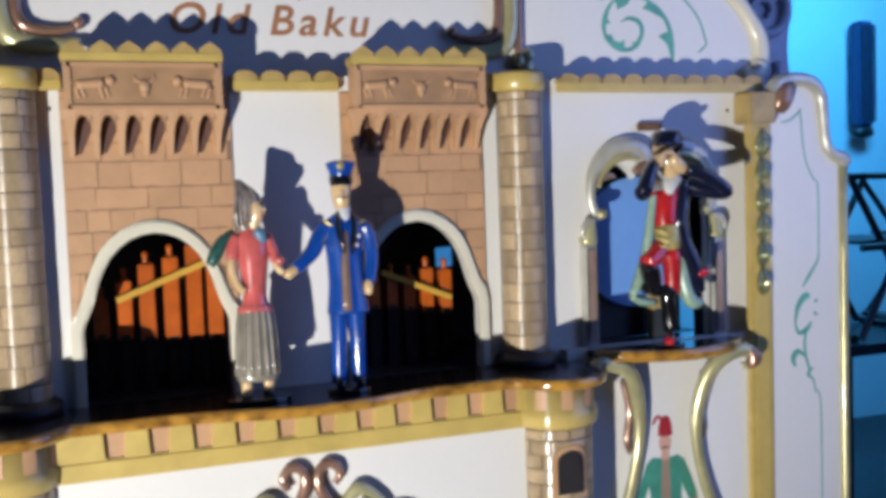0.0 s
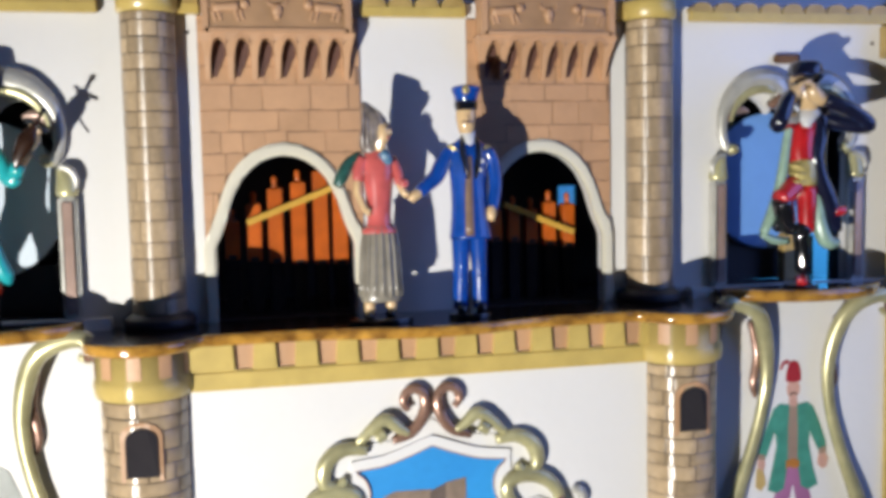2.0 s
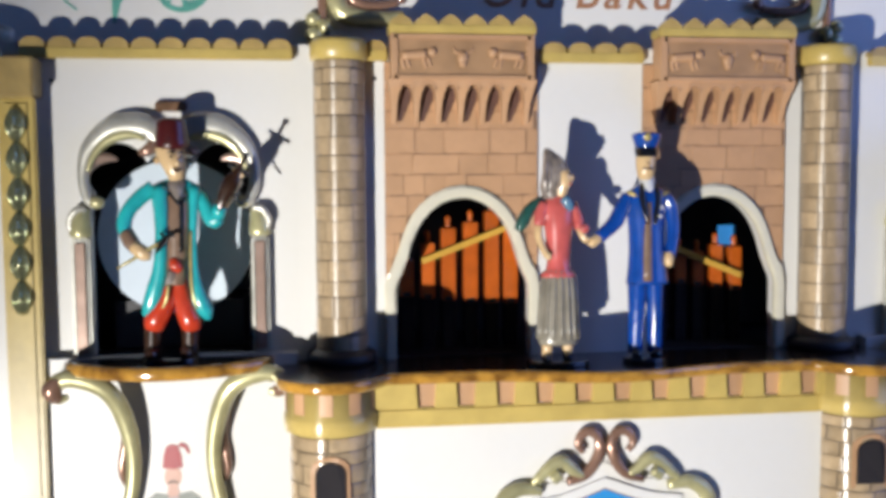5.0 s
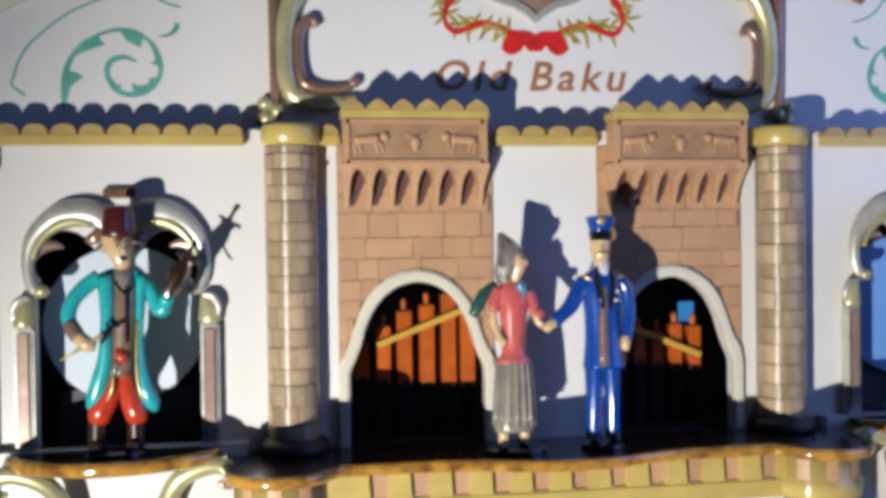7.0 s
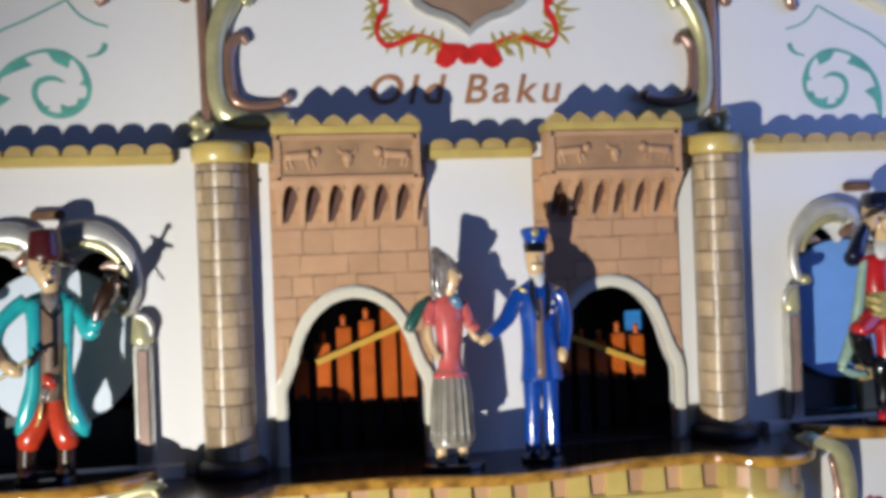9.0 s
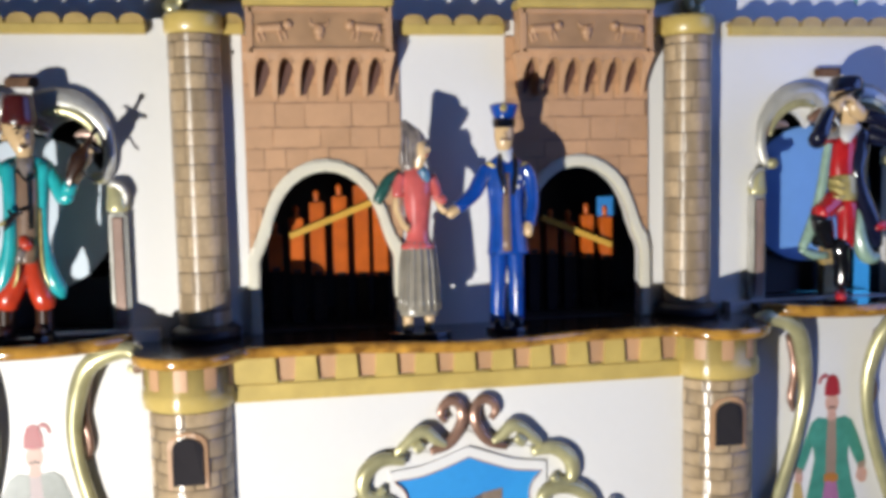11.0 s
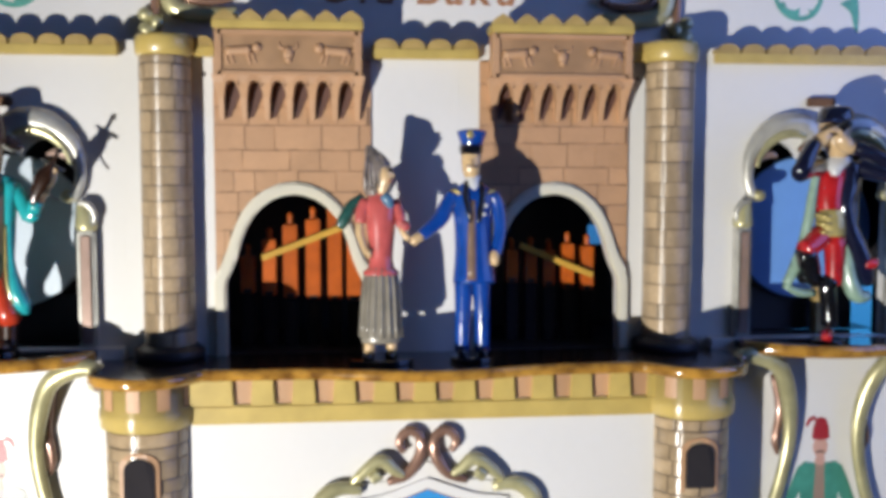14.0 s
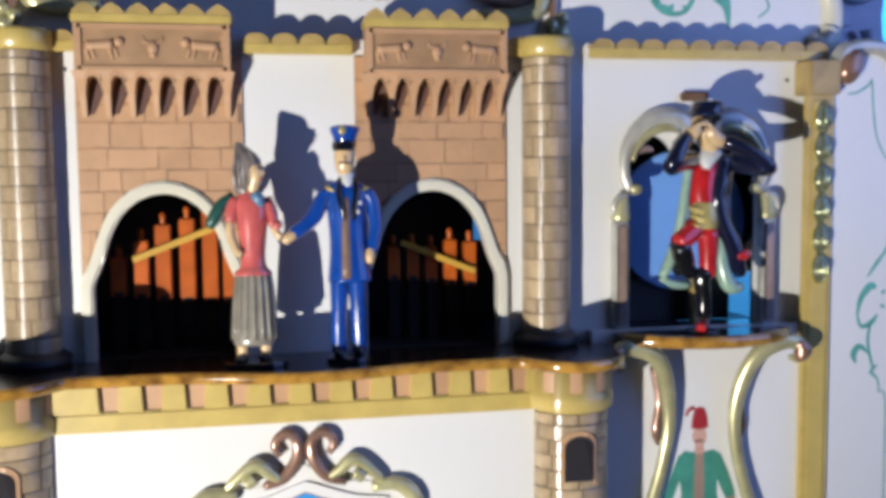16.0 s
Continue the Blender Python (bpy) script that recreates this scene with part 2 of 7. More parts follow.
def arch_inner(cx):
    half = [(0.127, LEDGE), (0.127, 1.384), (0.124, 1.396), (0.117, 1.410), (0.110, 1.428), (0.104, 1.447), (0.098, 1.468), (0.089, 1.490), (0.077, 1.511), (0.061, 1.529), (0.042, 1.543), (0.021, 1.551)]
    return [(cx - a, z) for a, z in half] + [(cx, 1.554)] + [(cx + a, z) for a, z in half[::-1]]


def arch_outer(cx):
    half = [(0.149, LEDGE), (0.149, 1.388), (0.146, 1.400), (0.140, 1.414), (0.132, 1.432), (0.124, 1.452), (0.117, 1.474), (0.108, 1.498), (0.096, 1.522), (0.079, 1.543), (0.056, 1.561), (0.029, 1.573)]
    return [(cx - a, z) for a, z in half] + [(cx, 1.577)] + [(cx + a, z) for a, z in half[::-1]]


case = thing("organ_middle_case", (0, 0.1, LEDGE), "cream organ front with two arches and castle towers", "organ case")
# back wall with the two openings: pieces round each arch
T0, T1 = 0.0, 0.018
for s in (-1, 1):
    bm = bmesh.new()
    cx = AX * s
    inner = arch_inner(cx)
    top = CREST + 0.03
    plate(bm, [(cx - 0.1849, LEDGE)] + inner[:13] + [(cx, top), (cx - 0.1849, top)], T0, T1)
    plate(bm, [(cx, top)] + inner[12:] + [(cx + 0.1849, LEDGE), (cx + 0.1849, top)], T0, T1)
    part("arch_board", bm, WHITE, case, "glossy cream painted board with arched opening")
    bm = bmesh.new()
    box(bm, min(s * 0.433, s * 0.56), max(s * 0.433, s * 0.56), T0, T1, LEDGE, CREST + 0.03)
    part("side_board", bm, WHITE, case, "glossy cream painted board")
bm = bmesh.new()
box(bm, -0.063, 0.063, T0, T1, LEDGE, CREST + 0.03)
part("centre_board", bm, WHITE, case, "glossy cream painted board")

for s in (-1, 1):
    cx = AX * s
    bm = bmesh.new()
    ribbon(bm, arch_outer(cx), arch_inner(cx), -0.014, 0.0)
    bmesh.ops.bevel(bm, geom=[e for e in bm.edges if abs(e.verts[0].co.y + 0.014) < 1e-5 and abs(e.verts[1].co.y + 0.014) < 1e-5], offset=0.004, segments=2, affect="EDGES")
    part("arch_moulding", bm, FRAME, case, "ivory arch moulding with stepped shoulders")

# painted stone field round each arch: joint board below the single stones
FIELD = (0.103, 0.394)


def in_arch(x, z, cx, grow):
    pts = arch_outer(cx)
    for k in range(1, len(pts)):
        (xa, za), (xb, zb) = pts[k - 1], pts[k]
        if min(xa, xb) - 1e-9 <= x <= max(xa, xb) + 1e-9 and xa != xb:
            return z < za + (zb - za) * (x - xa) / (xb - xa) + grow
    return False


for s in (-1, 1):
    cx = AX * s
    bm = bmesh.new()
    x0, x1 = min(FIELD[0] * s, FIELD[1] * s), max(FIELD[0] * s, FIELD[1] * s)
    out = arch_outer(cx)
    k = [p for p in out[1:-1] if x0 < p[0] < x1]
    plate(bm, [(x0, 1.40)] + k[: len(k) // 2 + 1] + [(cx, CREST), (x0, CREST)], -0.004, 0.0)
    plate(bm, [(cx, CREST)] + k[len(k) // 2 :] + [(x1, 1.40), (x1, CREST)], -0.004, 0.0)
    part("stone_field", bm, TAN_D, case, "tan wall painted as coursed sandstone")

# projecting tower heads
for s in (-1, 1):
    x0, x1 = min(0.121 * s, 0.384 * s), max(0.121 * s, 0.384 * s)
    head = part("tower_head", box(bmesh.new(), x0, x1, -0.050, -0.0045, 1.768, 1.852, bev=0.002), TAN, case, "sandstone tower head with animal frieze")
    part("frieze_field", box(bmesh.new(), x0 + 0.010, x1 - 0.010, -0.0515, -0.0498, 1.775, 1.845), FRIEZE, head, "darker brown frieze ground")
    # sunk frieze frame
    bm = bmesh.new()
    box(bm, x0 + 0.006, x1 - 0.006, -0.056, -0.050, 1.842, 1.850)
    box(bm, x0 + 0.006, x1 - 0.006, -0.056, -0.050, 1.770, 1.777)
    box(bm, x0, x0 + 0.012, -0.056, -0.050, 1.7695, 1.851)
    box(bm, x1 - 0.012, x1, -0.056, -0.050, 1.7695, 1.851)
    part("frieze_frame", bm, TAN, head)
    # corbels with arched gaps
    n = 6
    w = (x1 - x0) / (n + 0.35)
    for i in range(n + 1):
        xc = x0 + w * (i + 0.17)
        a, b = w * 0.25, w * 0.10
        bm = bmesh.new()
        rows = [(1.692, b, -0.014), (1.73, b * 1.35, -0.030), (1.757, a, -0.047), (1.770, a * 1.35, -0.050)]
        rings = [[bm.verts.new((xc - h, d, z)), bm.verts.new((xc + h, d, z)), bm.verts.new((xc + h, -0.0045, z)), bm.verts.new((xc - h, -0.0045, z))] for z, h, d in rows]
        for q in range(3):
            for e in range(4):
                bm.faces.new((rings[q][e], rings[q][(e + 1) % 4], rings[q + 1][(e + 1) % 4], rings[q + 1][e]))
        bm.faces.new(rings[0])
        bm.faces.new(rings[-1])
        part("corbel", bm, TAN, head)
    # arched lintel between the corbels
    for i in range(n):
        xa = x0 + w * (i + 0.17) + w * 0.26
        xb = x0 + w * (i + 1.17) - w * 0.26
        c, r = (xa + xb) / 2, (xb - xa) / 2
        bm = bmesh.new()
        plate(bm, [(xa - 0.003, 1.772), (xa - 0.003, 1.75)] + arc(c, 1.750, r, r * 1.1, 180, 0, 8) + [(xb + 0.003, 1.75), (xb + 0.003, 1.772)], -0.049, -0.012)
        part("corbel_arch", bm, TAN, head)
        # slanted plate: the gap's brown paint and its shadow drawn as one shape
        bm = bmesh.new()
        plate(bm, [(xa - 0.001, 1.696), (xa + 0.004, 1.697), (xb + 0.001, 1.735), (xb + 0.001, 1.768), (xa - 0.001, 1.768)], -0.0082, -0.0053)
        part("corbel_gap", bm, GAP, head, "dark brown gap paint with its shadow between corbels")
    # animals in relief
    for kx, kind, face in ((0.175, "walk", 1), (0.5, "bull", 1), (0.82, "walk", -1)):
        bx = x0 + (x1 - x0) * kx
        bm = bmesh.new()
        yy = -0.053
        if kind == "walk":
            f = face
            tube(bm, [(bx - 0.026 * f, yy, 1.812, 0.008), (bx, yy, 1.814, 0.008), (bx + 0.018 * f, yy, 1.815, 0.009)], 8, 3, flat=0.6)
            ball(bm, bx + 0.029 * f, yy, 1.819, 0.009, 0.006, 0.009)
            for lx, lz in ((-0.027, 0.0), (-0.018, 0.002), (0.012, 0.0), (0.021, 0.003)):
                tube(bm, [(bx + lx * f, yy, 1.81, 0.004), (bx + (lx + 0.003) * f, yy, 1.798, 0.003), (bx + (lx + 0.006) * f, yy, 1.789 + lz, 0.003)], 6, 2, flat=0.6)
            tube(bm, [(bx - 0.031 * f, yy, 1.814, 0.003), (bx - 0.037 * f, yy, 1.82, 0.0025), (bx - 0.034 * f, yy, 1.832, 0.003)], 6, 3, flat=0.6)
        else:
            ball(bm, bx, yy, 1.809, 0.010, 0.006, 0.013)
            ball(bm, bx, yy, 1.798, 0.007, 0.006, 0.007)
            for f in (-1, 1):
                tube(bm, [(bx + 0.006 * f, yy, 1.818, 0.003), (bx + 0.015 * f, yy, 1.820, 0.0025), (bx + 0.016 * f, yy, 1.829, 0.0015)], 6, 3, flat=0.6)
        part("relief_animal", bm, TAN, head, smooth=True)
    # crest
    n = 6
    w = (x1 - x0 + 0.008) / n
    bm = bmesh.new()
    box(bm, x0 - 0.004, x1 + 0.004, -0.057, -0.0045, 1.8522, 1.868, bev=0.002)
    band = part("crest_rail", bm, YELLOW, head, "ochre crest rail")
    for i in range(n):
        xa = x0 - 0.004 + w * i + 0.0020
        bm = bmesh.new()
        plate(bm, [(xa, 1.868)] + [(xa + (w - 0.0040) * t, 1.871 + 0.016 * (1 - abs(2 * t - 1)) ** 0.75) for t in (0, 0.1, 0.22, 0.36, 0.5, 0.64, 0.78, 0.9, 1)] + [(xa + w - 0.0040, 1.868)], -0.055, -0.040)
        part("crest_tooth", bm, YELLOW_D, head)


def crest(parent, x0, x1, y_front, z0, pitch=0.049):
    """Yellow cresting on a wall: a rail with rounded teeth."""
    bm = bmesh.new()
    box(bm, x0, x1, y_front, -0.0045, z0, z0 + 0.019, bev=0.002)
    rail = part("cresting_rail", bm, YELLOW, parent, "ochre cresting rail")
    n = max(1, round((x1 - x0) / pitch))
    w = (x1 - x0) / n
    bm = bmesh.new()
    box(bm, x0, x1, -0.006, 0.03, z0 + 0.019, z0 + 0.026)
    part("cresting_back", bm, YELLOW_D, rail)
    for i in range(n):
        xa = x0 + w * i + 0.0028
        bm = bmesh.new()
        plate(bm, [(xa, z0 + 0.019)] + [(xa + (w - 0.0056) * t, z0 + 0.026 + 0.011 * (1 - abs(2 * t - 1) ** 3.0)) for t in (0, 0.1, 0.2, 0.35, 0.5, 0.65, 0.8, 0.9, 1)] + [(xa + w - 0.0056, z0 + 0.019)], y_front + 0.002, y_front + 0.016)
        part("cresting_tooth", bm, YELLOW_D, rail)


crest(case, -0.100, 0.100, -0.022, CREST)
for s in (-1, 1):
    crest(case, min(s * 0.388, s * 0.432), max(s * 0.388, s * 0.432), -0.022, CREST)

# round columns
COLUMN_X = {-1: -0.477, 1: 0.470}
TURRET_X = {-1: -0.500, 1: 0.484}
for s in (-1, 1):
    col = part("column", lathe(bmesh.new(), [(0.0465, 1.275), (0.0465, CREST)], COLUMN_X[s], -0.018, 28), GREY_D, case, "round column painted as weathered stone", True)
    bm = lathe(bmesh.new(), [(0.048, CREST - 0.002), (0.053, CREST + 0.003), (0.0535, CREST + 0.028), (0.050, CREST + 0.036), (0.0, CREST + 0.037)], COLUMN_X[s], -0.018, 28)
    part("capital", bm, YELLOW, col, "ochre drum capital", True)
    bm = lathe(bmesh.new(), [(0.060, LEDGE + 0.001), (0.064, LEDGE + 0.006), (0.064, LEDGE + 0.016), (0.060, LEDGE + 0.021), (0.054, LEDGE + 0.023), (0.051, LEDGE + 0.027)], COLUMN_X[s], -0.018, 28)
    part("column_base", bm, BLACK, col, "black moulded base", True)

# shelf with the wavy edge
shelf = thing("organ_shelf", (0, -0.1, LEDGE - 0.02), "dark varnished shelf with wavy amber edge", "shelf")


def shelf_edge(n=90):
    out = []
    for i in range(n + 1):
        x = -0.598 + 1.18 * i / n
        a = abs(x)
        y = -0.148 - 0.042 * (0.5 + 0.5 * math.cos(math.pi * min(1, a / 0.25)))
        if a > 0.36:
            d = (a - abs(TURRET_X[1 if x > 0 else -1])) / 0.098
            y = min(y, -0.115 - 0.100 * math.sqrt(max(0, 1 - d * d))) if abs(d) < 1 else y
            if d > 0.85:
                y = -0.115 - 0.100 * math.sqrt(max(0, 1 - min(1, d) ** 2))
        out.append((x, y))
    return out


edge = shelf_edge()
bm = bmesh.new()
top = [bm.verts.new((x, y, LEDGE)) for x, y in edge] + [bm.verts.new((0.582, -0.0005, LEDGE)), bm.verts.new((-0.598, -0.0005, LEDGE))]
low = [bm.verts.new((v.co.x, v.co.y, LEDGE - 0.016)) for v in top]
bm.faces.new(top)
bm.faces.new(low[::-1])
for i in range(len(top)):
    j = (i + 1) % len(top)
    bm.faces.new((top[i], top[j], low[j], low[i]))
bmesh.ops.triangulate(bm, faces=[f for f in bm.faces if len(f.verts) > 4])
part("shelf_board", bm, LEDGETOP, shelf)
bm = bmesh.new()
tube(bm, [(x, y - 0.001, LEDGE - 0.008, 0.0105) for x, y in edge], 10, 1, flat=0.55)
for v in bm.verts:
    v.co.z = LEDGE - 0.008 + (v.co.z - LEDGE + 0.008)
part("edge_moulding", bm, MARBLE, shelf, "amber marbled lacquer edge", True)

# ---------------- organ: the base case ----------------
FACE = -0.131
base = thing("organ_base_case", (0, -0.05, 0), "cream organ base with castle painting and turrets", "organ base")
bm = bmesh.new()
box(bm, -0.43, 0.43, FACE, -0.10, 0.742, 1.2335)
part("front_panel", bm, WHITE, base, "glossy cream panel")
bm = bmesh.new()
box(bm, -0.43, 0.43, FACE, -0.10, 0.42, 0.7415)
part("stone_plinth", bm, TAN_D, base, "plinth painted as sandstone")
bm = bmesh.new()
box(bm, -0.43, 0.43, FACE - 0.009, FACE, 1.152, 1.186, bev=0.003)
rail = part("crenel_rail", bm, YELLOW, base, "ochre rail under the crenels")
NOTCH, NOTCH_W = [-0.334 + 0.0714 * i for i in range(11)], 0.033
edges = [-0.43] + [x for c in NOTCH for x in (c - NOTCH_W / 2, c + NOTCH_W / 2)] + [0.43]
for xa, xb in zip(edges[0::2], edges[1::2]):
    bm = bmesh.new()
    plate(bm, [(xa - 0.002, 1.1862), (xb + 0.002, 1.1862), (xb - 0.001, 1.233), (xa + 0.001, 1.233)], FACE - 0.013, FACE)
    bmesh.ops.bevel(bm, geom=[e for e in bm.edges if abs(e.verts[0].co.y - e.verts[1].co.y) < 1e-6 and e.verts[0].co.y < FACE - 0.012], offset=0.0015, segments=2, affect="EDGES")
    part("crenel", bm, YELLOW, rail)
for c in NOTCH:
    part("crenel_stone", box(bmesh.new(), c - NOTCH_W / 2 - 0.001, c + NOTCH_W / 2 + 0.001, FACE - 0.003, FACE - 0.0002, 1.188, 1.232), TAN, rail)
for s in (-1, 1):
    tx = TURRET_X[s]
    tower = part("turret", lathe(bmesh.new(), [(0.073, 0.42), (0.073, 1.157)], tx, -0.113, 36), GREY_D, base, "round turret painted as stone", True)
    bm = lathe(bmesh.new(), [(0.074, 1.150), (0.083, 1.155), (0.0845, 1.172), (0.083, 1.184), (0.080, 1.186), (0.080, 1.234)], tx, -0.113, 36)
    part("turret_cap", bm, YELLOW_S, tower, "ochre crenellated cap", True)
    for i in range(9):
        a0 = 180 + 45 * i / 1.25
        if a0 > 350:
            break
        bm = bmesh.new()
        lathe(bm, [(0.0815, 1.190), (0.0815, 1.230)], tx, -0.113, 4, a0 + 3, a0 + 19)
        part("cap_stone", bm, TAN, tower)
    # window
    wx = tx + (-0.002 if s > 0 else -0.004)
    pts = [(wx - 0.026, 1.026), (wx + 0.026, 1.026), (wx + 0.026, 1.088)] + arc(wx, 1.088, 0.026, 0.021, 0, 180, 8)[1:]

    def on_tower(pts, r, y0=0.0):
        bm = bmesh.new()
        fr = [bm.verts.new((x, -0.113 - math.sqrt(max(1e-6, r * r - (x - tx) ** 2)), z)) for x, z in pts]
        bm.faces.new(fr)
        ret = bmesh.ops.extrude_face_region(bm, geom=list(bm.faces))
        for v in ret["geom"]:
            if isinstance(v, bmesh.types.BMVert):
                v.co.y += 0.008
        return bm

    big = [(wx + (x - wx) * 1.3, 1.062 + (z - 1.062) * 1.22) for x, z in pts]
    part("window_surround", on_tower(big, 0.0765), TAN, tower)
    part("window_recess", on_tower(pts, 0.0785), RECESS, tower, "black arched window opening")
# dark space under the base
bm = bmesh.new()
box(bm, -1.02, 1.02, -0.02, 0.30, 0.002, 0.419)
part("understand", bm, BLACK, base, "black stand under the organ")

# ---------------- organ: side bays ----------------
NX = 0.783   # niche middle


def niche_outline(cx):
    """Opening: a rectangle below, two round lobes above, a cusp between."""
    a = 0.142
    pts = [(cx - a, 1.272), (cx - a, 1.540)]
    pts += arc(cx - 0.094, 1.604, 0.056, 0.054, 222, 20, 14) + [(cx - 0.028, 1.640), (cx, 1.645), (cx + 0.028, 1.640)]
    pts += arc(cx + 0.094, 1.604, 0.056, 0.054, 160, -42, 14) + [(cx + a, 1.540), (cx + a, 1.272)]
    return pts


for s in (-1, 1):
    cx = NX * s
    bay = thing("organ_side_case", (cx, 0.05, 0), "cream organ side bay with scrolled niche and painted guard panel", "organ case", "organ side bays")
    x0, x1 = min(s * 0.5601, s * 1.075), max(s * 0.5601, s * 1.075)
    out = niche_outline(cx)
    mid = len(out) // 2
    top = CREST + 0.03
    bm = bmesh.new()
    plate(bm, [(x0, 1.272)] + out[: mid + 1] + [(cx, top), (x0, top)], 0.0, 0.018)
    plate(bm, [(cx, top)] + out[mid:] + [(x1, 1.272), (x1, top)], 0.0, 0.018)
    part("niche_board", bm, WHITE, bay, "glossy cream painted board")
    bm = bmesh.new()
    box(bm, x0, x1, -0.030, 0.0, 0.712, 1.2715)
    part("lower_panel", bm, WHITE, bay, "glossy cream lower panel")
    bm = bmesh.new()
    box(bm, x0, x1, -0.030, 0.0, 0.545, 0.7115)
    part("stone_plinth", bm, TAN_D, bay, "plinth painted as sandstone")
    part("kick_board", box(bmesh.new(), x0, x1, -0.022, 0.0, 0.42, 0.5445), BLACK, bay, "black kick board")
    crest(bay, x0 + (0.04 if s < 0 else 0.0), x1 - (0.04 if s > 0 else 0.0) + (0.03 if s > 0 else 0), -0.022, CREST)
    # end pilaster with leaf garland
    px = s * 1.034
    bm = bmesh.new()
    box(bm, px - 0.031, px + 0.031, -0.046, -0.0305, 0.42, 1.735, bev=0.003)
    box(bm, px - 0.020, px + 0.020, -0.050, -0.046, 0.46, 1.725, bev=0.002)
    pil = part("pilaster", bm, YELLOW, bay, "ochre end pilaster")
    bm = bmesh.new()
    box(bm, px - 0.034, px + 0.034, -0.062, -0.0005, 1.735, 1.803, bev=0.003)
    part("pilaster_block", bm, YELLOW_D, pil, "grained brown cap block")
    # string of bell-shaped husks, each hanging out of the one above
    for i in range(6):
        zc = 1.722 - 0.0605 * i
        bm = lathe(bmesh.new(), [(0.0035, zc), (0.009, zc - 0.006), (0.0150, zc - 0.020), (0.0172, zc - 0.034), (0.0160, zc - 0.046), (0.0105, zc - 0.057), (0.004, zc - 0.064)], px, -0.047, 16)
        husk = part("garland_husk", bm, HUSK, pil, "polished green gold husk", True)
        for f in (-1, 0, 1):
            bm = tube(bmesh.new(), [(px + f * 0.003, -0.056 + abs(f) * 0.003, zc - 0.004, 0.002), (px + f * 0.011, -0.0630 + abs(f) * 0.006, zc - 0.024, 0.0042), (px + f * 0.013, -0.0630 + abs(f) * 0.006, zc - 0.042, 0.0036), (px + f * 0.006, -0.056 + abs(f) * 0.003, zc - 0.062, 0.0012)], 6, 3)
            part("husk_leaf", bm, HUSK, husk, "", True)
    # niche posts
    for f in (-1, 1):
        bx = cx + f * 0.158
        bm = bmesh.new()
        box(bm, bx - 0.0165, bx + 0.0165, -0.022, 0.0, 1.272, 1.488, bev=0.004)
        post = part("niche_post", bm, SILVER, bay, "silvered niche post")
        bm = bmesh.new()
        box(bm, bx - 0.010, bx + 0.010, -0.026, -0.022, 1.280, 1.480, bev=0.002)
        part("post_panel", bm, COPPER_P, post, "copper toned post panel")
        bm = bmesh.new()
        loft(bm, [(bx, -0.012, 1.4885, 0.0175, 0.014), (bx, -0.012, 1.494, 0.020, 0.016), (bx, -0.012, 1.503, 0.0195, 0.016), (bx - f * 0.001, -0.012, 1.520, 0.0165, 0.014), (bx - f * 0.004, -0.011, 1.534, 0.013, 0.012), (bx - f * 0.008, -0.010, 1.542, 0.006, 0.007)], 16)
        part("post_capital", bm, GOLD, post, "worn gilt post capital", True)
        bm = tube(bmesh.new(), [(bx - f * 0.012, -0.020, 1.540, 0.005), (bx + f * 0.006, -0.021, 1.536, 0.007), (bx + f * 0.017, -0.019, 1.518, 0.006), (bx + f * 0.014, -0.018, 1.500, 0.004)], 10, 5)
        part("capital_scroll", bm, SILVER, post, "silvered capital scroll", True)
        # broad comma scroll over each lobe: thick head by the middle, thinning outward and down
        lobe = [(0.047, 1.640, 0.007), (0.032, 1.645, 0.014), (0.022, 1.662, 0.020), (0.032, 1.681, 0.024), (0.060, 1.688, 0.0255), (0.092, 1.683, 0.0245), (0.120, 1.666, 0.020), (0.141, 1.640, 0.0155), (0.150, 1.606, 0.0115), (0.148, 1.572, 0.0105), (0.137, 1.551, 0.011), (0.121, 1.549, 0.009)]
        bm = tube(bmesh.new(), [(cx + f * a, -0.012, z, r) for a, z, r in lobe], 16, 6, flat=0.85)
        sc = part("lobe_scroll", bm, SILVER, bay, "silvered scroll round the niche", True)
        bm = tube(bmesh.new(), [(cx + f * a, -0.027, z, r) for a, z, r in ((0.040, 1.664, 0.004), (0.062, 1.673, 0.0095), (0.088, 1.669, 0.0105), (0.111, 1.655, 0.0085), (0.130, 1.631, 0.006), (0.139, 1.606, 0.0035))], 10, 5, flat=0.7)
        part("lobe_bead", bm, GOLD, sc, "gilded inner bead", True)
        bm = tube(bmesh.new(), [(cx + f * a, -0.020, z, r) for a, z, r in ((0.024, 1.668, 0.006), (0.029, 1.650, 0.0115), (0.042, 1.641, 0.010), (0.052, 1.641, 0.005))], 10, 4)
        part("lobe_tip", bm, COPPER, sc, "copper curled tip", True)
        bm = tube(bmesh.new(), [(cx + f * a, -0.012, z, r) for a, z, r in ((0.150, 1.588, 0.007), (0.145, 1.612, 0.011), (0.126, 1.628, 0.011), (0.106, 1.631, 0.008), (0.091, 1.627, 0.003))], 10, 5, flat=0.8)
        part("lobe_leaf", bm, COPPER_P, sc, "copper leaf across the lobe", True)
        bm = ball(bmesh.new(), cx + f * 0.128, -0.016, 1.551, 0.014, 0.011, 0.012)
        part("lobe_volute", bm, GOLD, sc, "greenish gilt volute", True)
    tx0, tz0 = (0.752, 1.7245) if s > 0 else (-0.806, 1.7135)
    bm = bmesh.new()
    box(bm, tx0, tx0 + 0.056, -0.015, -0.0005, tz0, tz0 + 0.018, bev=0.003)
    part("niche_tab", bm, TABWOOD, bay, "brown wooden tab")
    # niche floor shelf
    n = 40
    bm = bmesh.new()
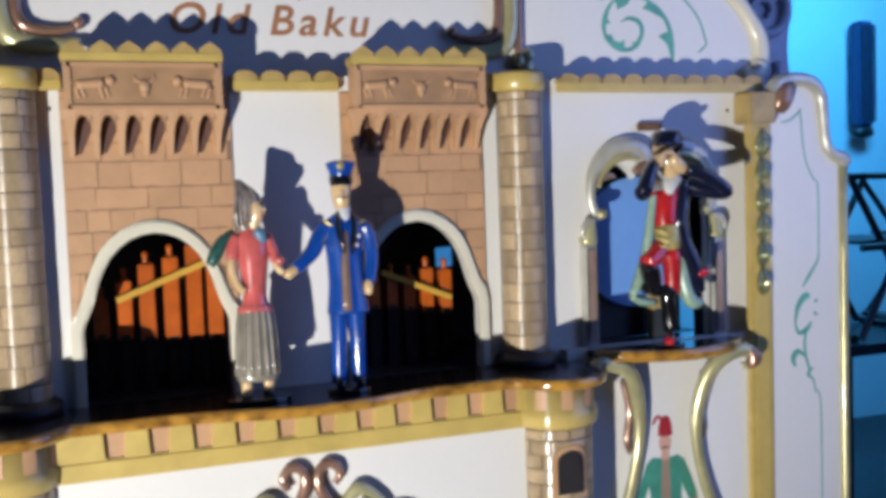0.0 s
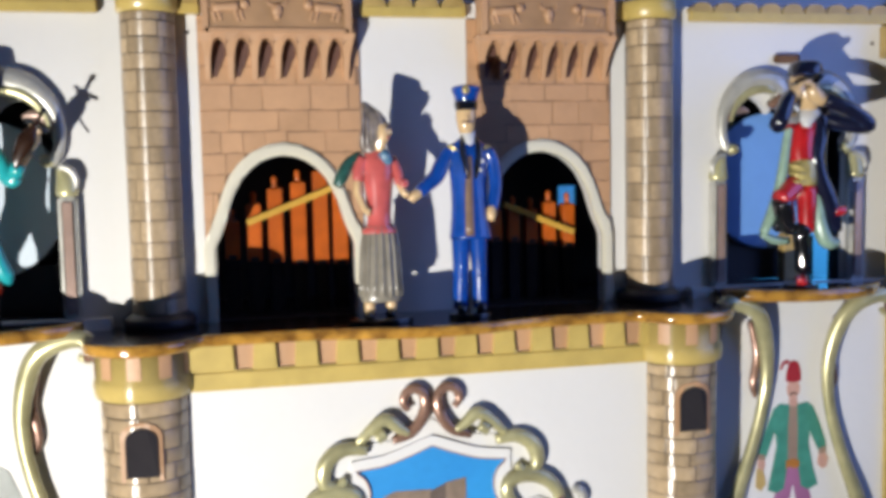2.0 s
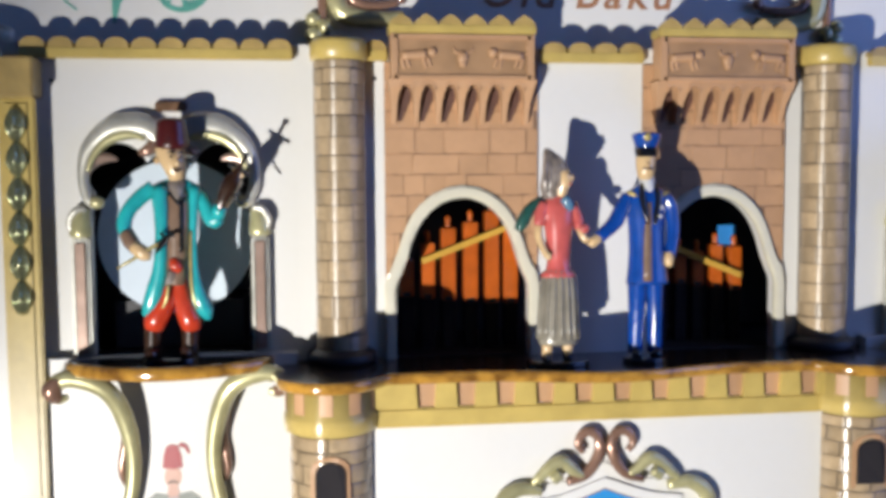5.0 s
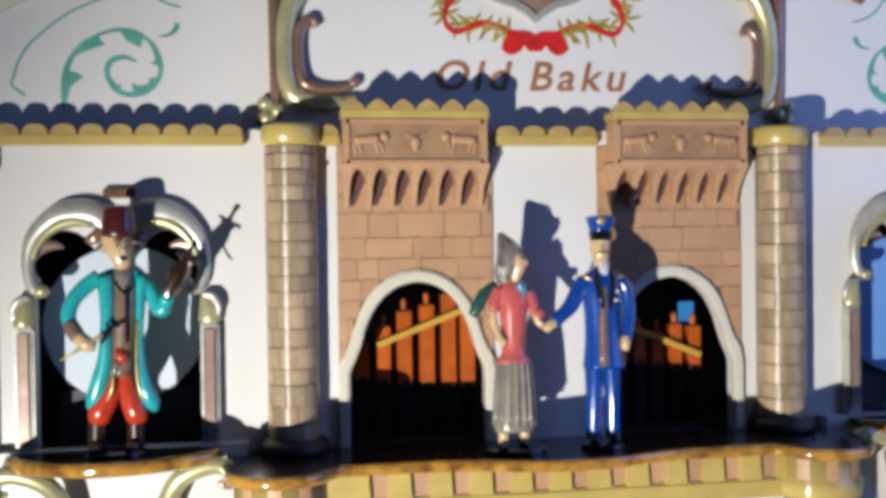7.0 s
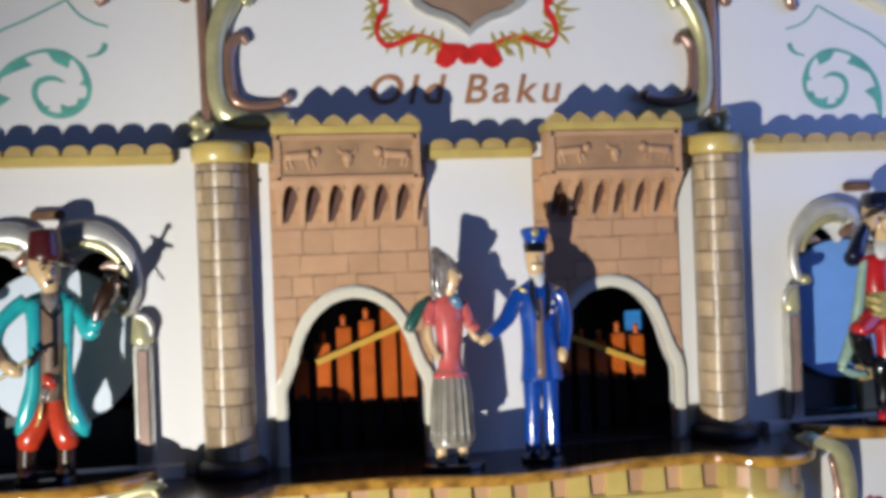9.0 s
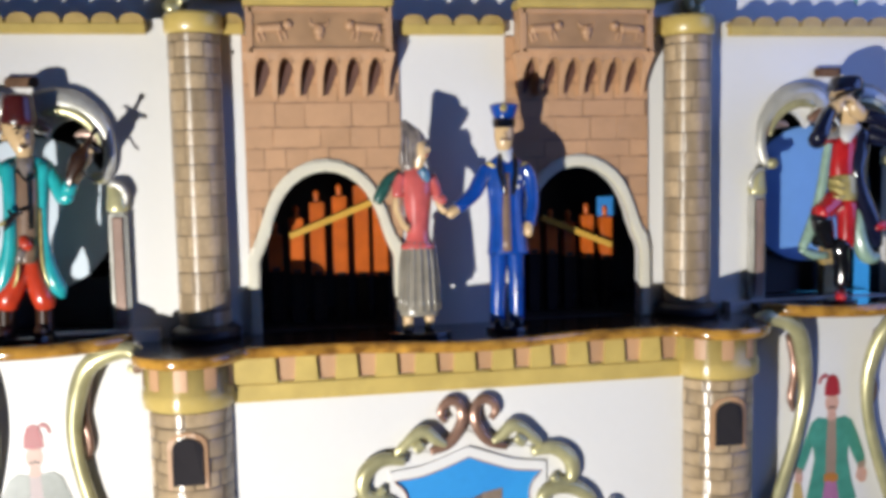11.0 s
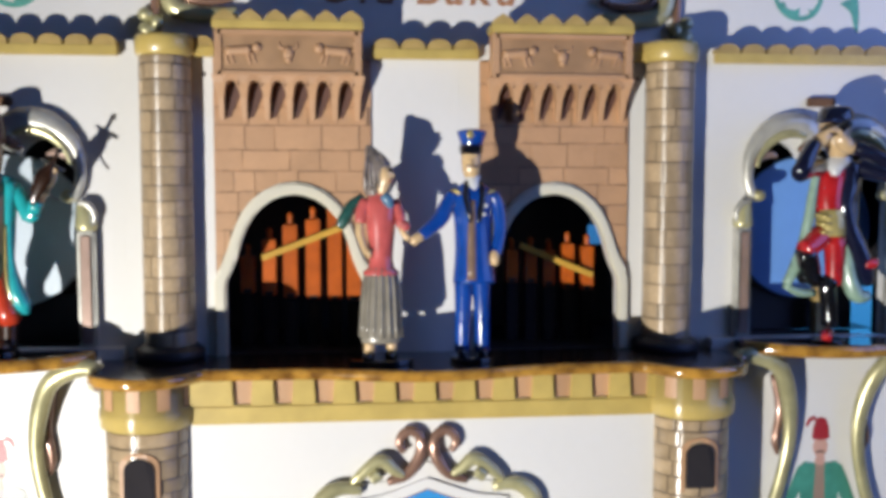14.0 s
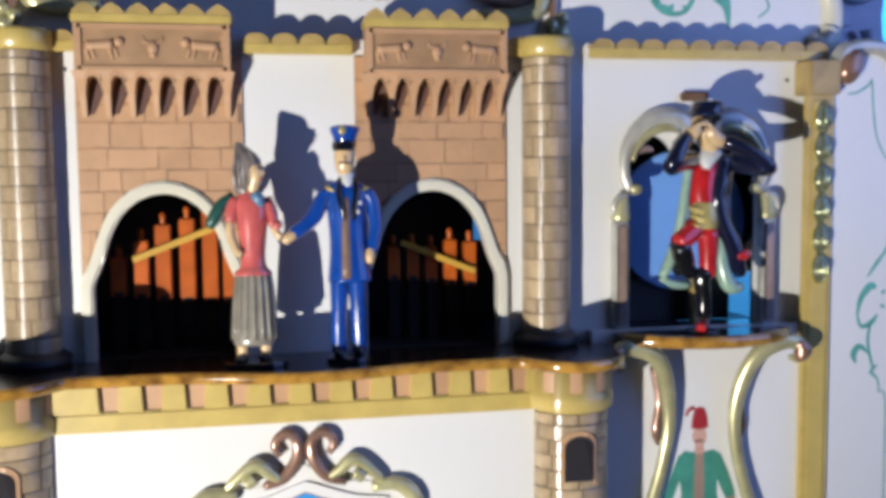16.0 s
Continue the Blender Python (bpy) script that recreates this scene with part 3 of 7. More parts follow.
    prof = [(cx - 0.176 + 0.352 * i / n, -0.060 - 0.085 * math.sin(math.pi * i / n) ** 0.7) for i in range(n + 1)]
    tp = [bm.verts.new((x, y, 1.270)) for x, y in prof] + [bm.verts.new((cx + 0.176, 0.06, 1.270)), bm.verts.new((cx - 0.176, 0.06, 1.270))]
    lo = [bm.verts.new((v.co.x, v.co.y, 1.256)) for v in tp]
    bm.faces.new(tp)
    bm.faces.new(lo[::-1])
    for i in range(len(tp)):
        j = (i + 1) % len(tp)
        bm.faces.new((tp[i], tp[j], lo[j], lo[i]))
    bmesh.ops.triangulate(bm, faces=[q for q in bm.faces if len(q.verts) > 4])
    sh = part("niche_shelf", bm, LEDGETOP, bay, "dark varnished niche shelf")
    bm = bmesh.new()
    tube(bm, [(x, y - 0.002, 1.262, 0.0125) for x, y in prof], 10, 1, flat=0.6)
    part("shelf_edge", bm, MARBLE, sh, "amber marbled edge", True)
    for f in (-1, 1):
        # long S-shaped leg scroll below the shelf
        bm = bmesh.new()
        tube(bm, [(cx + f * p, -0.044 - q, z, r) for p, z, r, q in ((0.172, 1.214, 0.005, 0.035), (0.190, 1.212, 0.011, 0.035), (0.199, 1.232, 0.014, 0.04), (0.166, 1.247, 0.016, 0.04), (0.110, 1.225, 0.017, 0.035), (0.082, 1.17, 0.017, 0.02), (0.070, 1.09, 0.014, 0.01), (0.082, 1.00, 0.013, 0.005), (0.112, 0.90, 0.014, 0.005), (0.142, 0.82, 0.017, 0.008), (0.150, 0.775, 0.020, 0.01), (0.130, 0.752, 0.019, 0.01), (0.100, 0.758, 0.014, 0.01))], 12, 6, flat=0.8)
        sc = part("leg_scroll", bm, GOLD, bay, "gilded S scroll", True)
        bm = bmesh.new()
        tube(bm, [(cx + f * p, -0.046, z, r) for p, z, r in ((0.118, 0.745, 0.010), (0.105, 0.715, 0.010), (0.085, 0.680, 0.008), (0.072, 0.645, 0.006), (0.066, 0.630, 0.009))], 8, 4)
        part("scroll_tail", bm, COPPER, sc, "dark bronze tail", True)
        bm = loft(bmesh.new(), [(cx + f * 0.190, -0.086, 1.206, 0.007, 0.008), (cx + f * 0.195, -0.086, 1.214, 0.015, 0.014), (cx + f * 0.198, -0.086, 1.230, 0.018, 0.017), (cx + f * 0.190, -0.084, 1.246, 0.016, 0.015), (cx + f * 0.180, -0.082, 1.253, 0.008, 0.009)], 14)
        part("scroll_hook", bm, COPPER, sc, "polished bronze hook", True)
        bm = bmesh.new()
        tube(bm, [(cx + f * p, -0.040, z, r) for p, z, r in ((0.100, 1.20, 0.007), (0.086, 1.13, 0.009), (0.094, 1.07, 0.008), (0.088, 1.04, 0.004))], 8, 4)
        part("scroll_leaf", bm, COPPER, sc, "", True)

# screws that hold the boards
for s in (-1, 1):
    for x, z in ((0.985, 1.768), (0.411, 1.776)):
        bm = bmesh.new()
        ball(bm, s * x, -0.0002, z, 0.0042, 0.0022, 0.0042)
        tagged(part("screw", bm, BOOT_STEEL, None, "", True), "small dark round screw head in the cream board", "screw", "board screws")

# drums behind the niches
for s in (-1, 1):
    drum = thing("drum", (s * 0.785, 0.16, 1.29), ("pale" if s < 0 else "blue") + " looking round drum standing inside the niche", "drum", "organ drums")
    bm = bmesh.new()
    c = Vector((s * 0.785, 0, 1.483))
    seg = 48
    rings = [[bm.verts.new((c.x + r * math.cos(2 * math.pi * k / seg), y, c.z + r * math.sin(2 * math.pi * k / seg))) for k in range(seg)] for r, y in ((0.144, 0.062), (0.146, 0.066), (0.146, 0.075))]
    bm.faces.new(rings[0])
    for q in range(2):
        for k in range(seg):
            bm.faces.new((rings[q][k], rings[q][(k + 1) % seg], rings[q + 1][(k + 1) % seg], rings[q + 1][k]))
    part("drum_skin", bm, DRUM if s < 0 else DRUM_BLUELIT, drum, "pale drum skin" if s < 0 else "drum skin with blue light in its colour")
    bm = bmesh.new()
    rings = [[bm.verts.new((c.x + r * math.cos(2 * math.pi * k / seg), y, c.z + r * math.sin(2 * math.pi * k / seg))) for k in range(seg)] for r, y in ((0.144, 0.076), (0.144, 0.24), (0.10, 0.24))]
    for q in range(2):
        for k in range(seg):
            bm.faces.new((rings[q][k], rings[q][(k + 1) % seg], rings[q + 1][(k + 1) % seg], rings[q + 1][k]))
    part("drum_shell", bm, BLACK, drum)
    bm = bmesh.new()
    box(bm, c.x - 0.12, c.x + 0.12, 0.08, 0.24, 1.2703, 1.36)
    part("drum_cradle", bm, BLACK, drum)
    if s > 0:
        part("drum_stop", box(bmesh.new(), 0.800, 0.838, 0.028, 0.052, 1.2703, 1.372, bev=0.003), YELLOW_D, drum, "ochre wooden stop block")

# inside of the organ: dark box, pipes
body = thing("organ_cabinet", (0, 0.3, 0.42), "black organ cabinet behind the painted front", "organ cabinet")
for nm, dims in (("back_board", (-1.0, 0.398, 0.32, 0.34, 0.42, 1.83)), ("back_board", (0.445, 0.90, 0.32, 0.34, 0.42, 1.83)), ("back_board", (0.398, 0.445, 0.32, 0.34, 0.42, 1.432)), ("back_board", (0.398, 0.445, 0.32, 0.34, 1.478, 1.83)), ("back_board", (0.90, 1.0, 0.32, 0.34, 0.42, 1.26)), ("back_board", (0.90, 1.0, 0.32, 0.34, 1.40, 1.83)), ("side_wall", (-1.02, -1.0, 0.019, 0.34, 0.42, 1.83)), ("side_wall", (1.0, 1.02, 0.019, 0.34, 0.42, 1.2495)), ("side_wall", (1.0, 1.02, 0.019, 0.34, 1.36, 1.83)), ("side_wall", (1.0, 1.02, 0.019, 0.165, 1.2497, 1.3598)), ("top_cover", (-1.02, 1.02, 0.0305, 0.34, 1.8305, 1.84)), ("inner_floor", (-1.0, 1.0, 0.0195, 0.32, 1.235, 1.2495))):
    part(nm, box(bmesh.new(), *dims), BLACK, body)
for s, py, rows in ((-1, 0.088, ((-0.346, 1.356, 1.430), (-0.304, 1.351, 1.462), (-0.262, 1.346, 1.492), (-0.217, 1.342, 1.503), (-0.174, 1.340, 1.524), (-0.136, 1.339, 1.520))), (1, 0.100, ((0.186, 1.372, 1.438), (0.225, 1.370, 1.440), (0.263, 1.364, 1.436), (0.303, 1.358, 1.450), (0.344, 1.354, 1.445)))):
    group = thing("organ_pipe_rank", (rows[0][0], py + 0.03, 1.25), "row of orange lacquered wooden organ pipes", "organ pipes", "pipe ranks")
    hw = 0.0145 if s < 0 else 0.0130
    for k, (x, z0, z1) in enumerate(rows):
        p = part("pipe", box(bmesh.new(), x - hw, x + hw, py, py + 0.028, z0, z1, bev=0.002), PIPE, group)
        bm = bmesh.new()
        lathe(bm, [(0.007, z1), (0.0045, z1 + 0.008), (0.0065, z1 + 0.015), (0.0055, z1 + 0.021), (0.0, z1 + 0.025)], x, py + 0.013, 12)
        part("tuning_knob", bm, PIPE, p, "", True)
        part("pipe_mouth", box(bmesh.new(), x - hw * 0.55, x + hw * 0.55, py - 0.0016, py + 0.001, z0 + 0.001, z0 + 0.009, bev=0.0006), BLACK, p, "dark pipe mouth")
        # the foot's black also holds the shelf's shadow on the pipe's lower end
        part("pipe_foot", box(bmesh.new(), x - hw + 0.001, x + hw - 0.001, py + 0.002, py + 0.028, 1.2505, z0 - 0.0005, bev=0.002), RECESS, p, "dark pipe foot with shelf shadow in its black")
    ends = ((-0.317, 1.427), (-0.118, 1.503)) if s < 0 else ((0.200, 1.448), (0.352, 1.386))
    bm = bmesh.new()
    run = Vector((ends[1][0] - ends[0][0], 0, ends[1][1] - ends[0][1]))
    nx, nz = -run.z / run.length * 0.0062, run.x / run.length * 0.0062
    plate(bm, [(ends[0][0] + nx, ends[0][1] + nz), (ends[1][0] + nx, ends[1][1] + nz), (ends[1][0] - nx, ends[1][1] - nz), (ends[0][0] - nx, ends[0][1] - nz)], py - 0.012, py - 0.003)
    bmesh.ops.bevel(bm, geom=[e for e in bm.edges if abs(e.verts[0].co.y - e.verts[1].co.y) < 1e-6 and e.verts[0].co.y < py - 0.011], offset=0.0012, segments=1, affect="EDGES")
    part("hold_bar", bm, BAR, group, "slanting yellow holding bar")

# ---------------- organ: top board ----------------
UP = 0.06
topb = thing("organ_top_board", (0, UP, 1.84), "cream pediment board with shield wreath and green scrolls", "pediment")
prof = [(-1.085, 1.8405), (-1.115, 1.87), (-1.12, 1.93), (-1.09, 1.985), (-1.05, 2.03), (-0.98, 2.075), (-0.90, 2.118), (-0.80, 2.16), (-0.70, 2.19), (-0.60, 2.22), (-0.52, 2.30), (-0.44, 2.42), (-0.30, 2.50), (0, 2.54)]
full = prof + [(-x, z) for x, z in prof[-2::-1]]
bm = bmesh.new()
for y, flip in ((UP, False), (UP + 0.02, True)):
    rows = [[bm.verts.new((q * x, y, z)) for q in (1, -1)] for x, z in prof[:-1]] + [[bm.verts.new((0, y, prof[-1][1]))]]
    for lo, hi in zip(rows, rows[1:]):
        ring = lo + hi[::-1]
        bm.faces.new(ring[::-1] if flip else ring)
bmesh.ops.bridge_loops(bm, edges=[e for e in bm.edges if e.is_boundary])
bmesh.ops.recalc_face_normals(bm, faces=bm.faces)
part("pediment_board", bm, WHITE, topb, "glossy cream painted board")
for s in (-1, 1):
    bm = bmesh.new()
    tube(bm, [(s * -x, UP - 0.004, z, 0.018 + (0.004 if i < 3 else 0)) for i, (x, z) in enumerate(prof[:11])], 12, 5, flat=0.7)
    tube(bm, [(s * 1.085, UP - 0.004, 1.87, 0.006), (s * 1.07, UP - 0.01, 1.855, 0.014), (s * 1.095, UP - 0.01, 1.852, 0.02), (s * 1.115, UP - 0.006, 1.88, 0.02)], 10, 5)
    part("edge_moulding", bm, FRAME, topb, "ivory edge moulding", True)
    bm = bmesh.new()
    tube(bm, [(s * 0.745, UP - 0.012, 2.19, 0.016), (s * 0.705, UP - 0.014, 2.178, 0.018), (s * 0.682, UP - 0.014, 2.148, 0.016), (s * 0.680, UP - 0.012, 2.120, 0.012), (s * 0.692, UP - 0.01, 2.108, 0.007)], 10, 5)
    part("edge_hook", bm, COPPER, topb, "bronze hooked scroll", True)
    # upright bracket scroll above each column
    X = s * 0.505
    bm = bmesh.new()
    tube(bm, [(X, UP - 0.010, z, r) for z, r in ((1.860, 0.010), (1.90, 0.009), (2.0, 0.010), (2.1, 0.011), (2.2, 0.011), (2.30, 0.011))], 10, 4)
    br = part("bracket_stem", bm, COPPER, topb, "copper bracket stem", True)
    bm = bmesh.new()
    tube(bm, [(s * p, UP - 0.016, z, r) for p, z, r in ((0.352, 1.898, 0.010), (0.385, 1.892, 0.015), (0.43, 1.893, 0.017), (0.468, 1.905, 0.019), (0.482, 1.94, 0.018), (0.485, 1.99, 0.017), (0.480, 2.05, 0.019), (0.462, 2.10, 0.021), (0.438, 2.132, 0.020), (0.420, 2.130, 0.015), (0.428, 2.108, 0.012))], 12, 5, flat=0.9)
    part("bracket_scroll", bm, GOLD, br, "gilded bracket scroll", True)
    bm = bmesh.new()
    tube(bm, [(s * p, UP - 0.014, z, r) for p, z, r in ((0.360, 1.924, 0.007), (0.40, 1.918, 0.009), (0.437, 1.922, 0.011), (0.455, 1.94, 0.012), (0.460, 1.99, 0.011), (0.456, 2.03, 0.012), (0.436, 2.050, 0.010), (0.425, 2.035, 0.007))], 8, 5)
    ball(bm, s * 0.356, UP - 0.014, 1.932, 0.012, 0.01, 0.012)
    part("bracket_inner", bm, COPPER, br, "copper inner scroll", True)
    bm = bmesh.new()
    ball(bm, s * 0.522, UP - 0.014, 1.890, 0.016, 0.014, 0.014)
    ball(bm, s * 0.520, UP - 0.012, 1.862, 0.019, 0.016, 0.016)
    ball(bm, s * 0.500, UP - 0.016, 1.876, 0.014, 0.014, 0.016)
    part("bracket_foot", bm, GOLD, br, "gilded leaf foot", True)
    bm = bmesh.new()
    ball(bm, s * 0.545, UP - 0.02, 2.165, 0.022, 0.018, 0.022)
    ball(bm, s * 0.535, UP - 0.016, 2.125, 0.014, 0.012, 0.016)
    part("bracket_boss", bm, COPPER, br, "polished bronze boss", True)

# ---------------- organ: outer wings ----------------
for s in (-1, 1):
    wing = thing("organ_outer_wing", (s * 1.19, 0.0, 0), "narrow cream outer wing with gilded edge and green vine", "organ wing", "organ outer wings")
    pts = [(s * x, z) for x, z in ((1.077, 0.42), (1.077, 1.79), (1.10, 1.815), (1.14, 1.825), (1.19, 1.822), (1.215, 1.79), (1.222, 1.74), (1.228, 1.69), (1.245, 1.66), (1.285, 1.645), (1.285, 0.42))]
    part("wing_board", plate(bmesh.new(), pts, -0.004, 0.018), WHITE, wing, "glossy cream board")
    bm = bmesh.new()
    tube(bm, [(s * x, -0.008, z, r) for x, z, r in ((1.118, 1.792, 0.010), (1.108, 1.775, 0.016), (1.092, 1.790, 0.018), (1.10, 1.818, 0.018), (1.14, 1.832, 0.016), (1.19, 1.828, 0.016), (1.222, 1.80, 0.015), (1.231, 1.745, 0.013), (1.238, 1.69, 0.012), (1.258, 1.664, 0.014), (1.285, 1.656, 0.016))], 10, 5)
    part("wing_scroll", bm, SILVER, wing, "silvered scroll top", True)
    bm = bmesh.new()
    loft(bm, [(s * 1.106, -0.016, 1.756, 0.008, 0.008), (s * 1.106, -0.018, 1.766, 0.020, 0.016), (s * 1.108, -0.020, 1.786, 0.025, 0.020), (s * 1.114, -0.020, 1.808, 0.023, 0.019), (s * 1.124, -0.018, 1.824, 0.013, 0.012)], 18)
    part("scroll_eye", bm, COPPER, wing, "bronze scroll eye", True)
    bm = bmesh.new()
    ball(bm, s * 1.288, -0.006, 1.650, 0.020, 0.018, 0.017)
    part("wing_knob", bm, SILVER, wing, "silvered knob", True)
    bm = bmesh.new()
    tube(bm, [(s * 1.287, -0.006, 1.636, 0.011), (s * 1.287, -0.006, 1.2, 0.011), (s * 1.287, -0.006, 0.42, 0.011)], 10, 2)
    part("edge_bead", bm, GOLD, wing, "gilded edge bead", True)

# ---------------- figurines on the shelves ----------------
SKIN = mat("painted_skin_tone", (0.68, 0.47, 0.25), 0.25, dirt=0.2, scale=40, coat=0.6)
PINK = mat("coral_pink_enamel", (0.66, 0.13, 0.12), 0.22, dirt=0.3, scale=40, coat=0.7)
SKIRT = mat("grey_beige_enamel", (0.28, 0.25, 0.20), 0.28, dirt=0.3, scale=30, coat=0.5)
SCARF = mat("silver_grey_enamel", (0.30, 0.25, 0.22), 0.2, dirt=0.5, scale=60, coat=0.8)
BLUE = mat("royal_blue_enamel", (0.008, 0.070, 0.38), 0.18, dirt=0.3, scale=30, coat=0.8)
NAVY = mat("midnight_blue_enamel", (0.010, 0.012, 0.035), 0.16, dirt=0.3, scale=30, coat=0.8)
SHIRT = mat("white_enamel", (0.66, 0.66, 0.66), 0.25, dirt=0.15, scale=40, coat=0.6)
VEST = mat("taupe_brown_enamel", (0.24, 0.15, 0.10), 0.3, dirt=0.3, scale=40, coat=0.5)
TEAL = mat("turquoise_enamel", (0.025, 0.46, 0.48), 0.24, dirt=0.3, scale=26, coat=0.6)
RED = mat("bright_red_enamel", (0.55, 0.018, 0.02), 0.2, dirt=0.3, scale=40, coat=0.8)
ORANGE = mat("orange_red_enamel", (0.62, 0.055, 0.02), 0.26, dirt=0.3, scale=40, coat=0.6)
MAROON = mat("maroon_enamel", (0.09, 0.012, 0.012), 0.3, dirt=0.5, scale=50, coat=0.5)
BOOT = mat("dark_brown_enamel", (0.05, 0.022, 0.012), 0.22, dirt=0.5, scale=40, coat=0.7)
SASH = mat("brassy_sash_enamel", (0.62, 0.50, 0.18), 0.25, metal=0.3, dirt=0.3, scale=60, coat=0.6)
MINT = mat("mint_green_enamel", (0.30, 0.44, 0.34), 0.26, dirt=0.25, scale=30, coat=0.6)
GLOSSBLACK = mat("gloss_black_enamel", (0.008, 0.008, 0.010), 0.10, dirt=0.2, coat=0.9)


def figurine(name, bm, mats, label):
    ob = part(name, bm, mats, None, "", True)
    return tagged(ob, label, "figurine", "organ figurines")


def foot_base(bm, x, y, z, a, b, mi):
    loft(bm, [(x, y, z, a, b), (x, y, z + 0.006, a, b), (x, y, z + 0.010, a * 0.96, b * 0.96), (x, y, z + 0.0105, a * 0.5, b * 0.5)], 24, mi)


# lady with a head scarf and bag
L0, Y = -0.089, -0.112
bm = bmesh.new()
foot_base(bm, L0, Y, LEDGE + 0.0005, 0.048, 0.034, 0)
for fx, fy in ((-0.018, -0.006), (0.016, 0.004)):
    tube(bm, [(L0 + fx - 0.006, Y + fy - 0.016, 1.266, 0.007), (L0 + fx, Y + fy - 0.004, 1.268, 0.008), (L0 + fx + 0.003, Y + fy + 0.008, 1.267, 0.007)], 8, 3, 0)
    tube(bm, [(L0 + fx, Y + fy, 1.266, 0.008), (L0 + fx, Y + fy, 1.30, 0.009)], 8, 1, 1)
sk = [(L0, Y, 1.290, 0.030, 0.024), (L0, Y, 1.30, 0.031, 0.026), (L0, Y, 1.34, 0.029, 0.024), (L0, Y, 1.39, 0.026, 0.022), (L0, Y, 1.425, 0.022, 0.019)]
loft(bm, sk, 24, 2)
for k in range(9):
    an = math.pi * (1.0 + k / 8)
    tube(bm, [(L0 + c * math.cos(an), Y + d * math.sin(an), z, 0.0035 if i < 3 else 0.0022) for i, (_, _, z, c, d) in enumerate(sk[1:])], 6, 2, 2)
loft(bm, [(L0, Y, 1.412, 0.027, 0.022), (L0, Y, 1.418, 0.0265, 0.022), (L0, Y, 1.437, 0.021, 0.018), (L0, Y, 1.47, 0.023, 0.019), (L0, Y, 1.51, 0.027, 0.022), (L0 - 0.002, Y, 1.54, 0.029, 0.020), (L0 - 0.002, Y, 1.556, 0.018, 0.014), (L0, Y, 1.563, 0.010, 0.010)], 20, 3)
tube(bm, [(L0 - 0.026, Y, 1.545, 0.012), (L0 - 0.034, Y - 0.004, 1.525, 0.012), (L0 - 0.037, Y - 0.006, 1.505, 0.0095)], 10, 3, 3)
tube(bm, [(L0 - 0.037, Y - 0.006, 1.508, 0.0075), (L0 - 0.038, Y - 0.008, 1.485, 0.0075), (L0 - 0.026, Y - 0.014, 1.455, 0.007), (L0 - 0.018, Y - 0.018, 1.450, 0.008)], 10, 3, 1)
tube(bm, [(L0 + 0.024, Y, 1.545, 0.010), (L0 + 0.034, Y - 0.006, 1.520, 0.010), (L0 + 0.036, Y - 0.010, 1.498, 0.009)], 10, 3, 3)
tube(bm, [(L0 + 0.036, Y - 0.01, 1.500, 0.007), (L0 + 0.042, Y - 0.014, 1.484, 0.0065), (L0 + 0.050, Y - 0.014, 1.478, 0.007)], 8, 3, 1)
ball(bm, L0 + 0.042, Y - 0.02, 1.500, 0.010, 0.008, 0.009, 3)
loft(bm, [(L0 + 0.002, Y - 0.004, 1.556, 0.010, 0.011), (L0 + 0.004, Y - 0.006, 1.570, 0.012, 0.013), (L0 + 0.008, Y - 0.008, 1.580, 0.0135, 0.0145), (L0 + 0.009, Y - 0.008, 1.594, 0.0145, 0.0155), (L0 + 0.006, Y - 0.005, 1.605, 0.0125, 0.0130), (L0 + 0.003, Y - 0.003, 1.611, 0.008, 0.008)], 16, 1)
ball(bm, L0 + 0.020, Y - 0.016, 1.590, 0.0042, 0.0045, 0.0052, 1)
tube(bm, [(L0 + 0.012, Y - 0.0215, 1.597, 0.0014), (L0 + 0.017, Y - 0.0205, 1.599, 0.0018), (L0 + 0.021, Y - 0.016, 1.598, 0.0014)], 6, 3, 0)
tube(bm, [(L0 + 0.013, Y - 0.0215, 1.580, 0.0014), (L0 + 0.017, Y - 0.0195, 1.579, 0.0018), (L0 + 0.020, Y - 0.015, 1.580, 0.0012)], 6, 3, 3)
loft(bm, [(L0 - 0.009, Y + 0.004, 1.553, 0.019, 0.017), (L0 - 0.011, Y + 0.005, 1.572, 0.0215, 0.019), (L0 - 0.008, Y + 0.003, 1.592, 0.0220, 0.021), (L0 - 0.005, Y + 0.002, 1.608, 0.0235, 0.0225), (L0 - 0.009, Y + 0.002, 1.622, 0.0195, 0.018), (L0 - 0.016, Y + 0.003, 1.634, 0.0120, 0.011), (L0 - 0.021, Y + 0.003, 1.643, 0.0045, 0.004)], 18, 4)
for k in range(5):
    tube(bm, [(L0 - 0.026 + 0.008 * k, Y - 0.012 - 0.0012 * k, 1.562 + 0.002 * k, 0.0026), (L0 - 0.028 + 0.0085 * k, Y - 0.0165, 1.588 + 0.003 * k, 0.0034), (L0 - 0.026 + 0.007 * k, Y - 0.0150, 1.611 + 0.002 * k, 0.0032), (L0 - 0.0225 + 0.003 * k, Y - 0.005, 1.634, 0.0022)], 6, 4, 4)
tube(bm, [(L0 + 0.004, Y - 0.020, 1.556, 0.009), (L0 + 0.012, Y - 0.021, 1.545, 0.010), (L0 + 0.018, Y - 0.021, 1.533, 0.006)], 8, 3, 5)
tube(bm, [(L0 - 0.030, Y + 0.002, 1.552, 0.008), (L0 - 0.052, Y + 0.002, 1.535, 0.011), (L0 - 0.064, Y + 0.002, 1.513, 0.012), (L0 - 0.074, Y + 0.002, 1.496, 0.008)], 10, 3, 6)
for v in bm.verts:
    if v.co.z < 1.42:
        v.co.x = L0 + (v.co.x - L0) * 1.20
